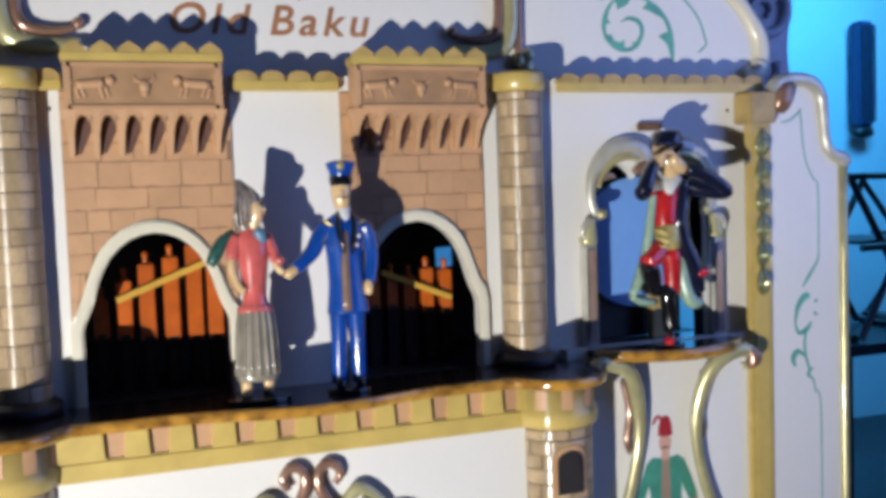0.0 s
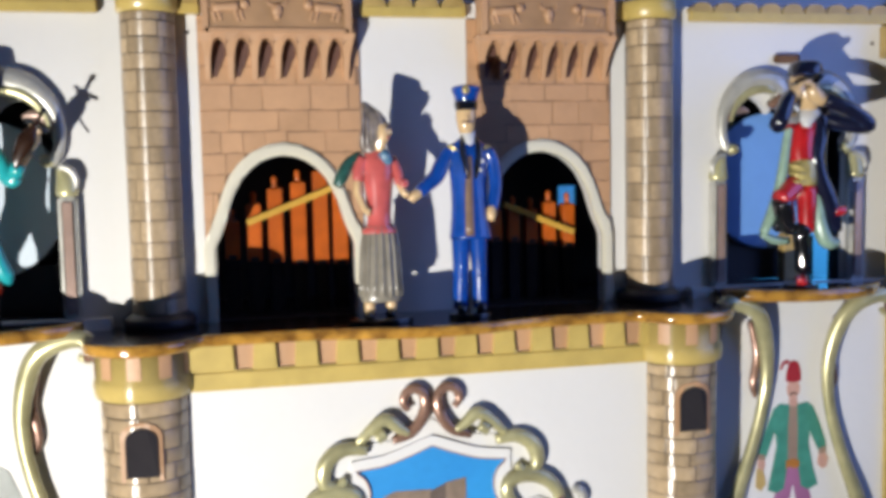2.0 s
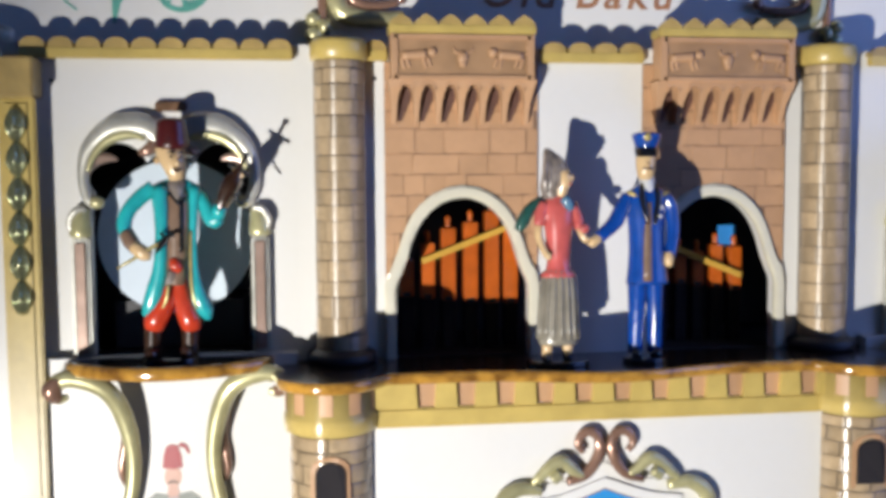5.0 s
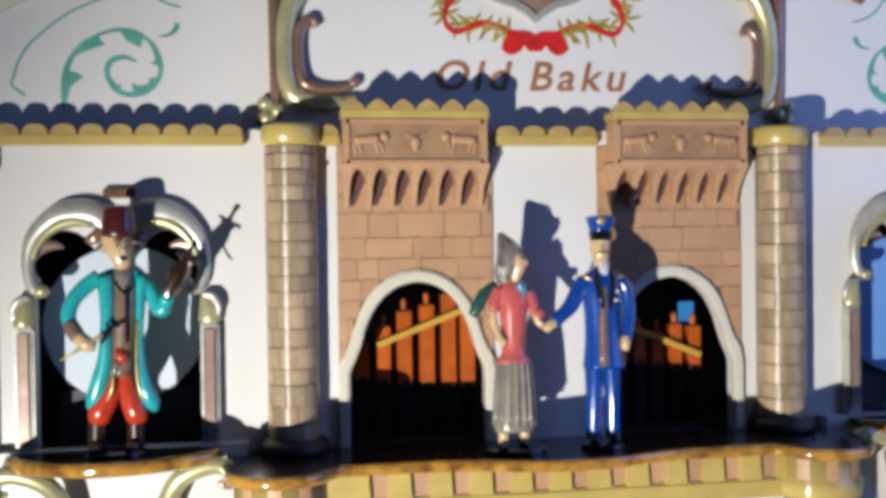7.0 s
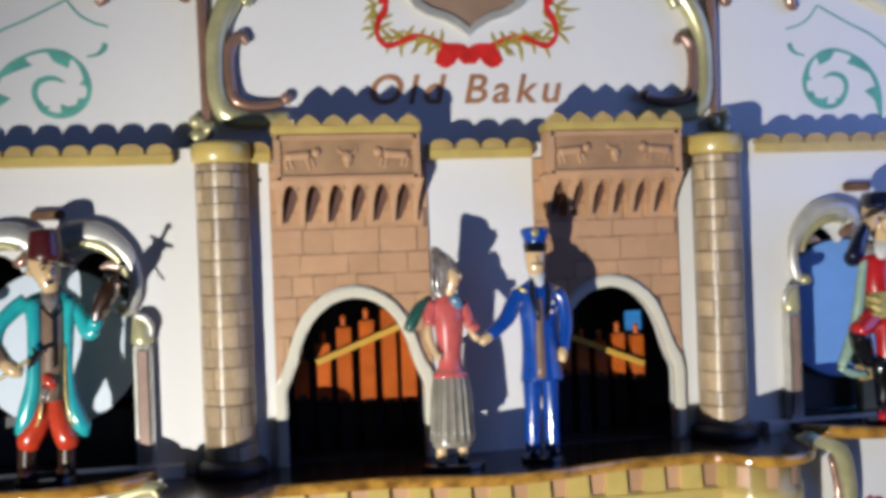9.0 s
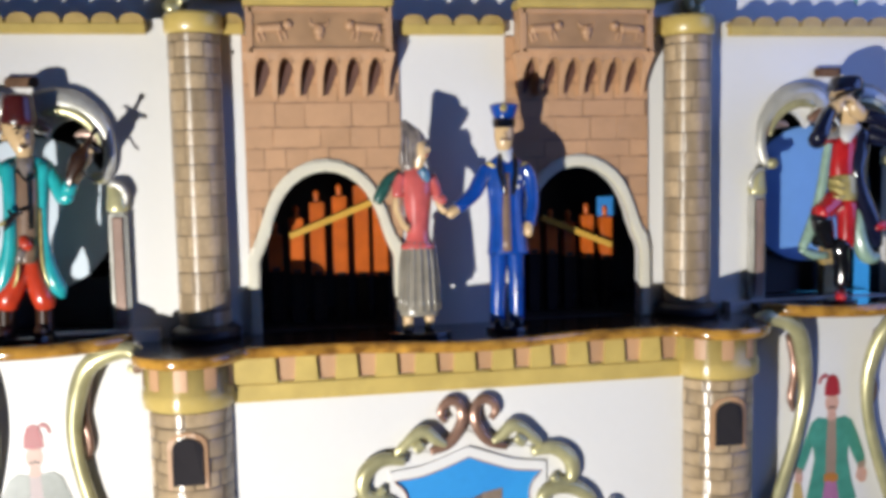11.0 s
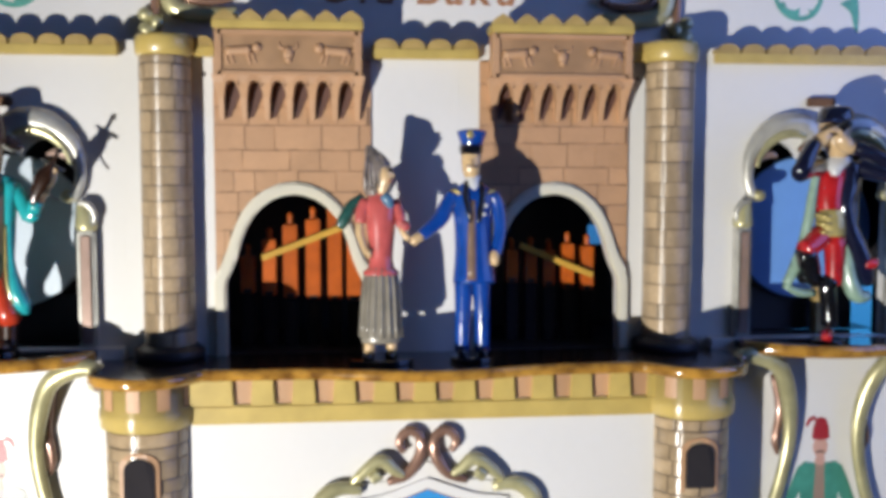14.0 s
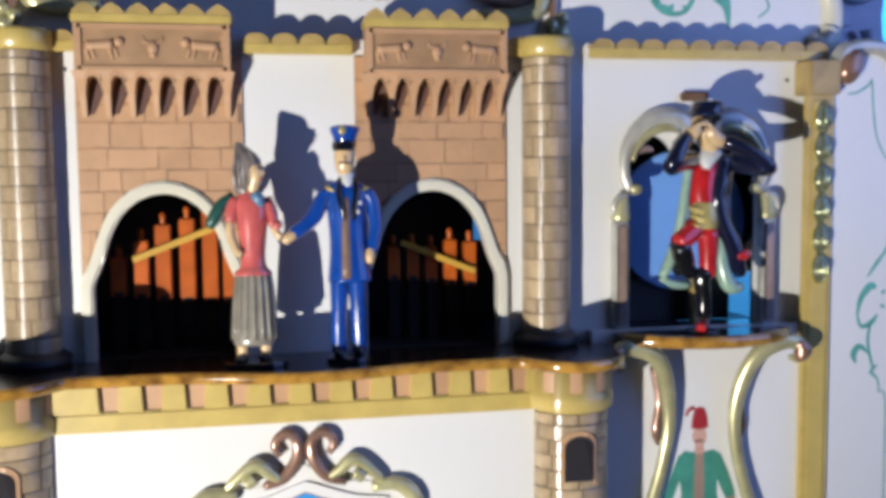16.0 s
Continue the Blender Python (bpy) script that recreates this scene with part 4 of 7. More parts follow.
figurine("lady_figurine", bm, [GLOSSBLACK, SKIN, SKIRT, PINK, SCARF, mat("steel_blue_enamel", (0.10, 0.22, 0.34), 0.25, coat=0.6), mat("dark_green_enamel", (0.03, 0.12, 0.10), 0.25, dirt=0.5, scale=60, coat=0.6)], "glossy painted lady figurine in pink jacket and grey skirt")

# man in a blue uniform
P0, Y = 0.077, -0.104
bm = bmesh.new()
foot_base(bm, P0, Y, LEDGE + 0.0005, 0.046, 0.034, 0)
for fx in (-0.021, 0.021):
    tube(bm, [(P0 + fx - 0.004, Y - 0.026, 1.267, 0.009), (P0 + fx, Y - 0.008, 1.270, 0.011), (P0 + fx, Y + 0.006, 1.272, 0.011), (P0 + fx, Y + 0.012, 1.27, 0.008)], 10, 3, 0)
    tube(bm, [(P0 + fx, Y, 1.268, 0.0155), (P0 + fx * 0.98, Y, 1.30, 0.0165), (P0 + fx * 0.92, Y - 0.002, 1.35, 0.0175), (P0 + fx * 0.85, Y, 1.40, 0.020), (P0 + fx * 0.8, Y, 1.42, 0.020)], 14, 4, 1)
    for zz in (1.33, 1.352, 1.376):
        tube(bm, [(P0 + fx - 0.010, Y - 0.014, zz, 0.002), (P0 + fx, Y - 0.0175, zz - 0.006, 0.003), (P0 + fx + 0.010, Y - 0.014, zz + 0.002, 0.002)], 6, 3, 1)
loft(bm, [(P0 + 0.004, Y, 1.396, 0.045, 0.028), (P0 + 0.004, Y, 1.400, 0.0445, 0.028), (P0 + 0.002, Y, 1.45, 0.038, 0.025), (P0, Y, 1.50, 0.038, 0.025), (P0, Y, 1.54, 0.044, 0.025), (P0, Y, 1.560, 0.043, 0.021), (P0, Y, 1.573, 0.026, 0.016), (P0, Y, 1.580, 0.014, 0.013)], 22, 1)
loft(bm, [(P0 - 0.004, Y - 0.022, 1.402, 0.012, 0.008), (P0 - 0.004, Y - 0.020, 1.45, 0.011, 0.008), (P0 - 0.004, Y - 0.019, 1.50, 0.010, 0.009), (P0 - 0.002, Y - 0.017, 1.545, 0.008, 0.009)], 12, 2)
for f in (-1, 1):
    tube(bm, [(P0 + f * 0.014, Y - 0.010, 1.578, 0.005), (P0 + f * 0.017, Y - 0.022, 1.552, 0.007), (P0 + f * 0.011, Y - 0.0265, 1.525, 0.006), (P0 + f * 0.008, Y - 0.027, 1.505, 0.003)], 8, 3, 0)
    tube(bm, [(P0 + f * 0.026, Y - 0.016, 1.556, 0.003), (P0 + f * 0.040, Y - 0.010, 1.562, 0.004), (P0 + f * 0.048, Y, 1.558, 0.003)], 6, 3, 5)
loft(bm, [(P0, Y - 0.006, 1.556, 0.012, 0.014), (P0, Y - 0.004, 1.575, 0.016, 0.015), (P0, Y, 1.592, 0.013, 0.013)], 14, 3)
for bx, bz in ((0.016, 1.532), (0.024, 1.536), (0.020, 1.520)):
    ball(bm, P0 + bx, Y - 0.026, bz, 0.004, 0.003, 0.004, 3)
loft(bm, [(P0 - 0.003, Y - 0.004, 1.586, 0.011, 0.012), (P0 - 0.003, Y - 0.005, 1.598, 0.015, 0.016), (P0 - 0.003, Y - 0.004, 1.615, 0.017, 0.0185), (P0 - 0.002, Y - 0.002, 1.632, 0.017, 0.019), (P0 - 0.002, Y - 0.002, 1.645, 0.015, 0.016)], 16, 4)
ball(bm, P0 - 0.006, Y - 0.023, 1.613, 0.0035, 0.004, 0.005, 4)
tube(bm, [(P0 - 0.013, Y - 0.020, 1.606, 0.002), (P0 - 0.005, Y - 0.0225, 1.6065, 0.0028), (P0 + 0.004, Y - 0.021, 1.605, 0.002)], 6, 3, 2)
loft(bm, [(P0 - 0.002, Y - 0.002, 1.637, 0.0185, 0.0205), (P0 - 0.002, Y - 0.003, 1.648, 0.0195, 0.0215), (P0 - 0.002, Y - 0.004, 1.662, 0.0245, 0.026), (P0 - 0.002, Y - 0.004, 1.669, 0.0240, 0.025), (P0 - 0.002, Y - 0.003, 1.673, 0.012, 0.013)], 20, 1)
loft(bm, [(P0 - 0.005, Y - 0.016, 1.627, 0.018, 0.024), (P0 - 0.004, Y - 0.012, 1.634, 0.020, 0.023), (P0 - 0.003, Y - 0.006, 1.643, 0.0205, 0.0225)], 16, 0)
ball(bm, P0 - 0.008, Y - 0.029, 1.662, 0.007, 0.004, 0.008, 5)
tube(bm, [(P0 - 0.040, Y - 0.002, 1.557, 0.013), (P0 - 0.052, Y - 0.004, 1.535, 0.0145), (P0 - 0.066, Y - 0.010, 1.510, 0.014), (P0 - 0.088, Y - 0.018, 1.490, 0.012), (P0 - 0.097, Y - 0.020, 1.483, 0.0125)], 12, 4, 1)
tube(bm, [(P0 - 0.096, Y - 0.020, 1.483, 0.009), (P0 - 0.106, Y - 0.022, 1.476, 0.009), (P0 - 0.112, Y - 0.022, 1.467, 0.006)], 8, 3, 4)
tube(bm, [(P0 + 0.040, Y - 0.002, 1.556, 0.013), (P0 + 0.052, Y - 0.002, 1.535, 0.0145), (P0 + 0.057, Y - 0.004, 1.495, 0.014), (P0 + 0.050, Y - 0.010, 1.458, 0.0125), (P0 + 0.047, Y - 0.012, 1.450, 0.013)], 12, 4, 1)
tube(bm, [(P0 + 0.046, Y - 0.013, 1.453, 0.009), (P0 + 0.044, Y - 0.016, 1.440, 0.0105), (P0 + 0.043, Y - 0.016, 1.428, 0.007)], 8, 3, 4)
for v in bm.verts:
    d = v.co.x - P0
    k = 1.06 if v.co.z > 1.585 else 0.88
    v.co.x = P0 + (d * k if d > -0.05 else -0.044 + (d + 0.05) * 1.08)
figurine("officer_figurine", bm, [GLOSSBLACK, BLUE, VEST, SHIRT, SKIN, SASH], "glossy painted officer figurine in blue coat and cap")

# musician in a turquoise coat
F0, Y = -0.780, -0.078
bm = bmesh.new()
foot_base(bm, F0, Y, 1.2705, 0.050, 0.036, 0)
tube(bm, [(F0 - 0.030, Y - 0.030, 1.287, 0.009), (F0 - 0.030, Y - 0.012, 1.290, 0.012), (F0 - 0.030, Y + 0.006, 1.290, 0.012)], 10, 3, 1)
tube(bm, [(F0 - 0.030, Y, 1.284, 0.015), (F0 - 0.029, Y, 1.31, 0.0155), (F0 - 0.027, Y, 1.340, 0.0165)], 12, 3, 1)
tube(bm, [(F0 - 0.026, Y + 0.000, 1.332, 0.0175), (F0 - 0.022, Y - 0.004, 1.348, 0.0205), (F0 - 0.009, Y - 0.004, 1.370, 0.0185), (F0 + 0.006, Y - 0.002, 1.407, 0.0139), (F0 + 0.011, Y - 0.002, 1.435, 0.0149)], 14, 4, 2)
tube(bm, [(F0 + 0.030, Y - 0.030, 1.287, 0.009), (F0 + 0.030, Y - 0.012, 1.290, 0.012), (F0 + 0.030, Y + 0.006, 1.290, 0.012)], 10, 3, 1)
tube(bm, [(F0 + 0.034, Y, 1.284, 0.015), (F0 + 0.035, Y, 1.31, 0.0155), (F0 + 0.036, Y, 1.340, 0.0165)], 12, 3, 1)
tube(bm, [(F0 + 0.038, Y + 0.000, 1.330, 0.0175), (F0 + 0.036, Y - 0.004, 1.346, 0.0205), (F0 + 0.028, Y - 0.004, 1.368, 0.0185), (F0 + 0.020, Y - 0.002, 1.406, 0.0139), (F0 + 0.018, Y - 0.002, 1.435, 0.0149)], 14, 4, 2)
loft(bm, [(F0 + 0.009, Y + 0.016, 1.370, 0.0391, 0.0084), (F0 + 0.010, Y + 0.014, 1.414, 0.0335, 0.0093), (F0 + 0.013, Y + 0.010, 1.482, 0.0353, 0.0112), (F0 + 0.015, Y + 0.006, 1.540, 0.0391, 0.0139), (F0 + 0.015, Y + 0.003, 1.574, 0.0428, 0.0139), (F0 + 0.016, Y + 0.002, 1.586, 0.0316, 0.0121), (F0 + 0.017, Y + 0.000, 1.592, 0.0139, 0.0102)], 20, 3)
tube(bm, [(F0 - 0.006, Y - 0.012, 1.578, 0.0130), (F0 - 0.005, Y - 0.020, 1.533, 0.0121), (F0 - 0.007, Y - 0.020, 1.486, 0.0112), (F0 - 0.011, Y - 0.016, 1.438, 0.0130), (F0 - 0.022, Y - 0.010, 1.396, 0.0158), (F0 - 0.033, Y - 0.006, 1.365, 0.0139), (F0 - 0.042, Y - 0.004, 1.355, 0.0065)], 12, 4, 3)
tube(bm, [(F0 + 0.051, Y - 0.010, 1.577, 0.0121), (F0 + 0.048, Y - 0.018, 1.530, 0.0074), (F0 + 0.046, Y - 0.018, 1.473, 0.0065), (F0 + 0.047, Y - 0.014, 1.425, 0.0093), (F0 + 0.055, Y - 0.010, 1.381, 0.0149), (F0 + 0.067, Y - 0.006, 1.356, 0.0130), (F0 + 0.074, Y - 0.004, 1.352, 0.0056)], 12, 4, 3)
tube(bm, [(F0 + 0.044, Y - 0.026, 1.503, 0.0023), (F0 + 0.042, Y - 0.026, 1.446, 0.0028), (F0 + 0.043, Y - 0.024, 1.399, 0.0028), (F0 + 0.051, Y - 0.020, 1.366, 0.0028)], 6, 4, 9)
tube(bm, [(F0 + 0.004, Y - 0.026, 1.411, 0.0028), (F0 - 0.001, Y - 0.024, 1.383, 0.0028), (F0 - 0.012, Y - 0.018, 1.363, 0.0023)], 6, 4, 9)
loft(bm, [(F0 + 0.013, Y - 0.010, 1.408, 0.0150, 0.0149), (F0 + 0.015, Y - 0.010, 1.430, 0.0180, 0.0160), (F0 + 0.017, Y - 0.010, 1.464, 0.0195, 0.0167), (F0 + 0.019, Y - 0.010, 1.512, 0.0223, 0.0177), (F0 + 0.020, Y - 0.008, 1.560, 0.0214, 0.0158), (F0 + 0.019, Y - 0.006, 1.579, 0.0149, 0.0121)], 16, 4)
tube(bm, [(F0 + 0.027, Y - 0.028, 1.561, 0.0020), (F0 + 0.027, Y - 0.031, 1.513, 0.0020), (F0 + 0.026, Y - 0.029, 1.466, 0.0020)], 6, 4, 0)
tube(bm, [(F0 + 0.007, Y - 0.024, 1.569, 0.0019), (F0 + 0.018, Y - 0.027, 1.556, 0.0022), (F0 + 0.027, Y - 0.028, 1.549, 0.0028), (F0 + 0.037, Y - 0.025, 1.560, 0.0022)], 6, 4, 0)
loft(bm, [(F0 + 0.022, Y - 0.018, 1.555, 0.0084, 0.0084), (F0 + 0.021, Y - 0.014, 1.570, 0.0130, 0.0112), (F0 + 0.019, Y - 0.008, 1.585, 0.0158, 0.0121), (F0 + 0.018, Y - 0.004, 1.592, 0.0121, 0.0102)], 12, 8)
tube(bm, [(F0 + 0.013, Y - 0.022, 1.455, 0.0074), (F0 + 0.017, Y - 0.025, 1.443, 0.0112), (F0 + 0.026, Y - 0.024, 1.435, 0.0074)], 10, 3, 5)
tube(bm, [(F0 + 0.011, Y - 0.022, 1.433, 0.0084), (F0 + 0.006, Y - 0.024, 1.420, 0.0074), (F0 + 0.001, Y - 0.022, 1.407, 0.0046)], 8, 3, 8)
loft(bm, [(F0 + 0.016, Y - 0.002, 1.586, 0.0102, 0.0112), (F0 + 0.019, Y - 0.008, 1.595, 0.0139, 0.0149), (F0 + 0.017, Y - 0.008, 1.608, 0.0186, 0.0186), (F0 + 0.012, Y - 0.005, 1.627, 0.0242, 0.0223), (F0 + 0.008, Y - 0.001, 1.645, 0.0251, 0.0232), (F0 + 0.007, Y + 0.002, 1.656, 0.0186, 0.0186)], 18, 6)
ball(bm, F0 + 0.025, Y - 0.031, 1.620, 0.0046, 0.0056, 0.0074, 6)
ball(bm, F0 - 0.014, Y - 0.004, 1.624, 0.0046, 0.0056, 0.0074, 6)
tube(bm, [(F0 + 0.017, Y - 0.030, 1.609, 0.0019), (F0 + 0.024, Y - 0.031, 1.606, 0.0028), (F0 + 0.031, Y - 0.029, 1.610, 0.0019)], 6, 3, 1)
ball(bm, F0 + 0.014, Y - 0.029, 1.630, 0.0030, 0.0019, 0.0022, 0)
ball(bm, F0 + 0.030, Y - 0.029, 1.630, 0.0030, 0.0019, 0.0022, 0)
tube(bm, [(F0 + 0.008, Y - 0.028, 1.636, 0.0015), (F0 + 0.014, Y - 0.029, 1.639, 0.0019), (F0 + 0.019, Y - 0.027, 1.636, 0.0015)], 6, 3, 1)
tube(bm, [(F0 + 0.025, Y - 0.028, 1.636, 0.0015), (F0 + 0.031, Y - 0.029, 1.638, 0.0019), (F0 + 0.036, Y - 0.027, 1.635, 0.0015)], 6, 3, 1)
loft(bm, [(F0 + 0.012, Y + 0.000, 1.643, 0.0262, 0.0252), (F0 + 0.012, Y + 0.000, 1.650, 0.0292, 0.0282), (F0 + 0.012, Y + 0.000, 1.668, 0.0282, 0.0272), (F0 + 0.012, Y + 0.000, 1.684, 0.0262, 0.0252), (F0 + 0.012, Y + 0.000, 1.694, 0.0240, 0.0230), (F0 + 0.012, Y + 0.000, 1.698, 0.0130, 0.0121)], 22, 7)
tube(bm, [(F0 - 0.020, Y + 0.000, 1.578, 0.0139), (F0 - 0.041, Y - 0.004, 1.562, 0.0139), (F0 - 0.061, Y - 0.010, 1.540, 0.0130), (F0 - 0.069, Y - 0.014, 1.517, 0.0130), (F0 - 0.066, Y - 0.018, 1.497, 0.0121)], 12, 4, 3)
tube(bm, [(F0 - 0.066, Y - 0.020, 1.501, 0.0130), (F0 - 0.057, Y - 0.026, 1.486, 0.0139), (F0 - 0.048, Y - 0.030, 1.475, 0.0121)], 10, 3, 4)
tube(bm, [(F0 - 0.051, Y - 0.032, 1.479, 0.0121), (F0 - 0.035, Y - 0.036, 1.466, 0.0130), (F0 - 0.022, Y - 0.036, 1.462, 0.0084)], 10, 3, 6)
tube(bm, [(F0 - 0.078, Y - 0.040, 1.441, 0.0019), (F0 - 0.052, Y - 0.042, 1.456, 0.0028), (F0 - 0.025, Y - 0.042, 1.473, 0.0033), (F0 - 0.009, Y - 0.042, 1.482, 0.0037)], 6, 3, 9)
tube(bm, [(F0 - 0.012, Y - 0.040, 1.468, 0.0028), (F0 - 0.002, Y - 0.040, 1.486, 0.0056), (F0 + 0.009, Y - 0.040, 1.495, 0.0037), (F0 + 0.018, Y - 0.040, 1.498, 0.0046)], 8, 3, 0)
tube(bm, [(F0 - 0.004, Y - 0.040, 1.502, 0.0028), (F0 + 0.003, Y - 0.040, 1.486, 0.0037)], 6, 2, 0)
tube(bm, [(F0 + 0.049, Y + 0.000, 1.575, 0.0121), (F0 + 0.065, Y - 0.008, 1.550, 0.0130), (F0 + 0.079, Y - 0.014, 1.519, 0.0130), (F0 + 0.092, Y - 0.018, 1.526, 0.0121)], 12, 4, 3)
tube(bm, [(F0 + 0.088, Y - 0.018, 1.526, 0.0121), (F0 + 0.096, Y - 0.020, 1.545, 0.0130)], 10, 2, 3)
tube(bm, [(F0 + 0.096, Y - 0.020, 1.547, 0.0121), (F0 + 0.106, Y - 0.022, 1.564, 0.0130), (F0 + 0.111, Y - 0.024, 1.575, 0.0112)], 10, 3, 4)
tube(bm, [(F0 + 0.110, Y - 0.026, 1.573, 0.0121), (F0 + 0.120, Y - 0.028, 1.586, 0.0130), (F0 + 0.124, Y - 0.028, 1.602, 0.0074)], 10, 3, 6)
tube(bm, [(F0 + 0.119, Y - 0.034, 1.609, 0.0037), (F0 + 0.128, Y - 0.036, 1.611, 0.0037), (F0 + 0.134, Y - 0.038, 1.594, 0.0046)], 6, 3, 6)
tube(bm, [(F0 + 0.094, Y - 0.040, 1.538, 0.0028), (F0 + 0.100, Y - 0.040, 1.556, 0.0105), (F0 + 0.113, Y - 0.040, 1.582, 0.0150), (F0 + 0.122, Y - 0.040, 1.597, 0.0105), (F0 + 0.131, Y - 0.040, 1.613, 0.0037), (F0 + 0.140, Y - 0.040, 1.630, 0.0033)], 10, 4, 1, flat=0.5)
tube(bm, [(F0 + 0.112, Y - 0.040, 1.617, 0.0026), (F0 + 0.148, Y - 0.040, 1.596, 0.0034)], 6, 1, 0)
ball(bm, F0 + 0.142, Y - 0.040, 1.632, 0.0054, 0.0046, 0.0054, 0)
tube(bm, [(F0 + 0.114, Y - 0.038, 1.581, 0.0019), (F0 + 0.123, Y - 0.038, 1.556, 0.0019), (F0 + 0.137, Y - 0.030, 1.546, 0.0019)], 6, 3, 0)
figurine("musician_figurine", bm, [GLOSSBLACK, BOOT, ORANGE, TEAL, VEST, ORANGE, SKIN, MAROON, SCARF, SASH], "glossy painted musician figurine in turquoise coat with fiddle")

# man in a dark coat with both hands raised to his face
R0, Y = 0.758, -0.100
bm = bmesh.new()
foot_base(bm, R0, Y, 1.2705, 0.034, 0.028, 0)
tube(bm, [(R0 - 0.014, Y - 0.026, 1.285, 0.009), (R0 - 0.004, Y - 0.010, 1.289, 0.012), (R0 + 0.006, Y + 0.004, 1.290, 0.012)], 10, 3, 1)
tube(bm, [(R0 + 0.004, Y + 0.000, 1.305, 0.0143), (R0 + 0.002, Y - 0.002, 1.345, 0.0153), (R0 - 0.004, Y - 0.004, 1.379, 0.0164), (R0 + 0.001, Y - 0.004, 1.393, 0.0186)], 12, 3, 0)
tube(bm, [(R0 + 0.009, Y - 0.003, 1.384, 0.0164), (R0 + 0.009, Y - 0.003, 1.429, 0.0186), (R0 + 0.010, Y + 0.000, 1.473, 0.0219)], 12, 3, 1)
tube(bm, [(R0 - 0.015, Y + 0.000, 1.480, 0.0231), (R0 - 0.045, Y - 0.014, 1.458, 0.0197), (R0 - 0.061, Y - 0.020, 1.451, 0.0176)], 12, 3, 1)
tube(bm, [(R0 - 0.056, Y - 0.018, 1.451, 0.0186), (R0 - 0.046, Y - 0.010, 1.425, 0.0208), (R0 - 0.031, Y + 0.000, 1.396, 0.0164), (R0 - 0.024, Y + 0.004, 1.382, 0.0088)], 12, 3, 0)
tube(bm, [(R0 - 0.045, Y + 0.004, 1.402, 0.0121), (R0 - 0.048, Y + 0.010, 1.394, 0.0121), (R0 - 0.051, Y + 0.014, 1.390, 0.0066)], 10, 3, 0)
loft(bm, [(R0 - 0.002, Y + 0.000, 1.474, 0.0274, 0.0239), (R0 + 0.000, Y + 0.000, 1.507, 0.0263, 0.0239), (R0 - 0.003, Y + 0.000, 1.552, 0.0285, 0.0252), (R0 + 0.003, Y + 0.000, 1.590, 0.0296, 0.0227), (R0 + 0.011, Y + 0.000, 1.612, 0.0153, 0.0156)], 20, 1)
loft(bm, [(R0 - 0.001, Y - 0.002, 1.476, 0.0285, 0.0263), (R0 + 0.000, Y - 0.002, 1.496, 0.0285, 0.0276), (R0 - 0.002, Y - 0.002, 1.524, 0.0252, 0.0263), (R0 - 0.002, Y - 0.002, 1.527, 0.0176, 0.0192)], 20, 3)
tube(bm, [(R0 - 0.035, Y - 0.012, 1.486, 0.0028), (R0 - 0.018, Y - 0.027, 1.483, 0.0033), (R0 + 0.019, Y - 0.012, 1.487, 0.0028)], 6, 4, 3)
tube(bm, [(R0 - 0.035, Y - 0.012, 1.501, 0.0028), (R0 - 0.018, Y - 0.027, 1.499, 0.0033), (R0 + 0.019, Y - 0.012, 1.502, 0.0028)], 6, 4, 3)
tube(bm, [(R0 - 0.036, Y - 0.012, 1.517, 0.0028), (R0 - 0.018, Y - 0.027, 1.514, 0.0033), (R0 + 0.019, Y - 0.012, 1.518, 0.0028)], 6, 4, 3)
loft(bm, [(R0 - 0.005, Y - 0.021, 1.589, 0.0066, 0.0084), (R0 + 0.000, Y - 0.016, 1.604, 0.0164, 0.0132), (R0 + 0.010, Y - 0.008, 1.617, 0.0231, 0.0167), (R0 + 0.013, Y - 0.004, 1.626, 0.0176, 0.0156)], 14, 5)
loft(bm, [(R0 + 0.031, Y + 0.020, 1.473, 0.0372, 0.0120), (R0 + 0.026, Y + 0.018, 1.540, 0.0395, 0.0132), (R0 + 0.016, Y + 0.012, 1.591, 0.0505, 0.0167), (R0 + 0.016, Y + 0.008, 1.613, 0.0438, 0.0167), (R0 + 0.017, Y + 0.006, 1.621, 0.0219, 0.0132)], 20, 2)
tube(bm, [(R0 + 0.034, Y - 0.004, 1.612, 0.0176), (R0 + 0.027, Y - 0.012, 1.573, 0.0186), (R0 + 0.020, Y - 0.014, 1.534, 0.0164), (R0 + 0.031, Y - 0.010, 1.495, 0.0164), (R0 + 0.053, Y - 0.004, 1.450, 0.0197), (R0 + 0.069, Y + 0.000, 1.410, 0.0186), (R0 + 0.081, Y + 0.002, 1.383, 0.0110)], 12, 4, 2)
tube(bm, [(R0 + 0.033, Y - 0.004, 1.467, 0.0077), (R0 + 0.036, Y + 0.000, 1.428, 0.0131), (R0 + 0.044, Y + 0.000, 1.388, 0.0153), (R0 + 0.058, Y - 0.002, 1.362, 0.0153), (R0 + 0.081, Y - 0.002, 1.361, 0.0088)], 12, 4, 4)
tube(bm, [(R0 - 0.033, Y - 0.010, 1.604, 0.0066), (R0 - 0.039, Y - 0.008, 1.563, 0.0088), (R0 - 0.044, Y - 0.004, 1.513, 0.0098), (R0 - 0.051, Y + 0.002, 1.464, 0.0098), (R0 - 0.065, Y + 0.006, 1.414, 0.0110), (R0 - 0.079, Y + 0.008, 1.384, 0.0088)], 12, 4, 4)
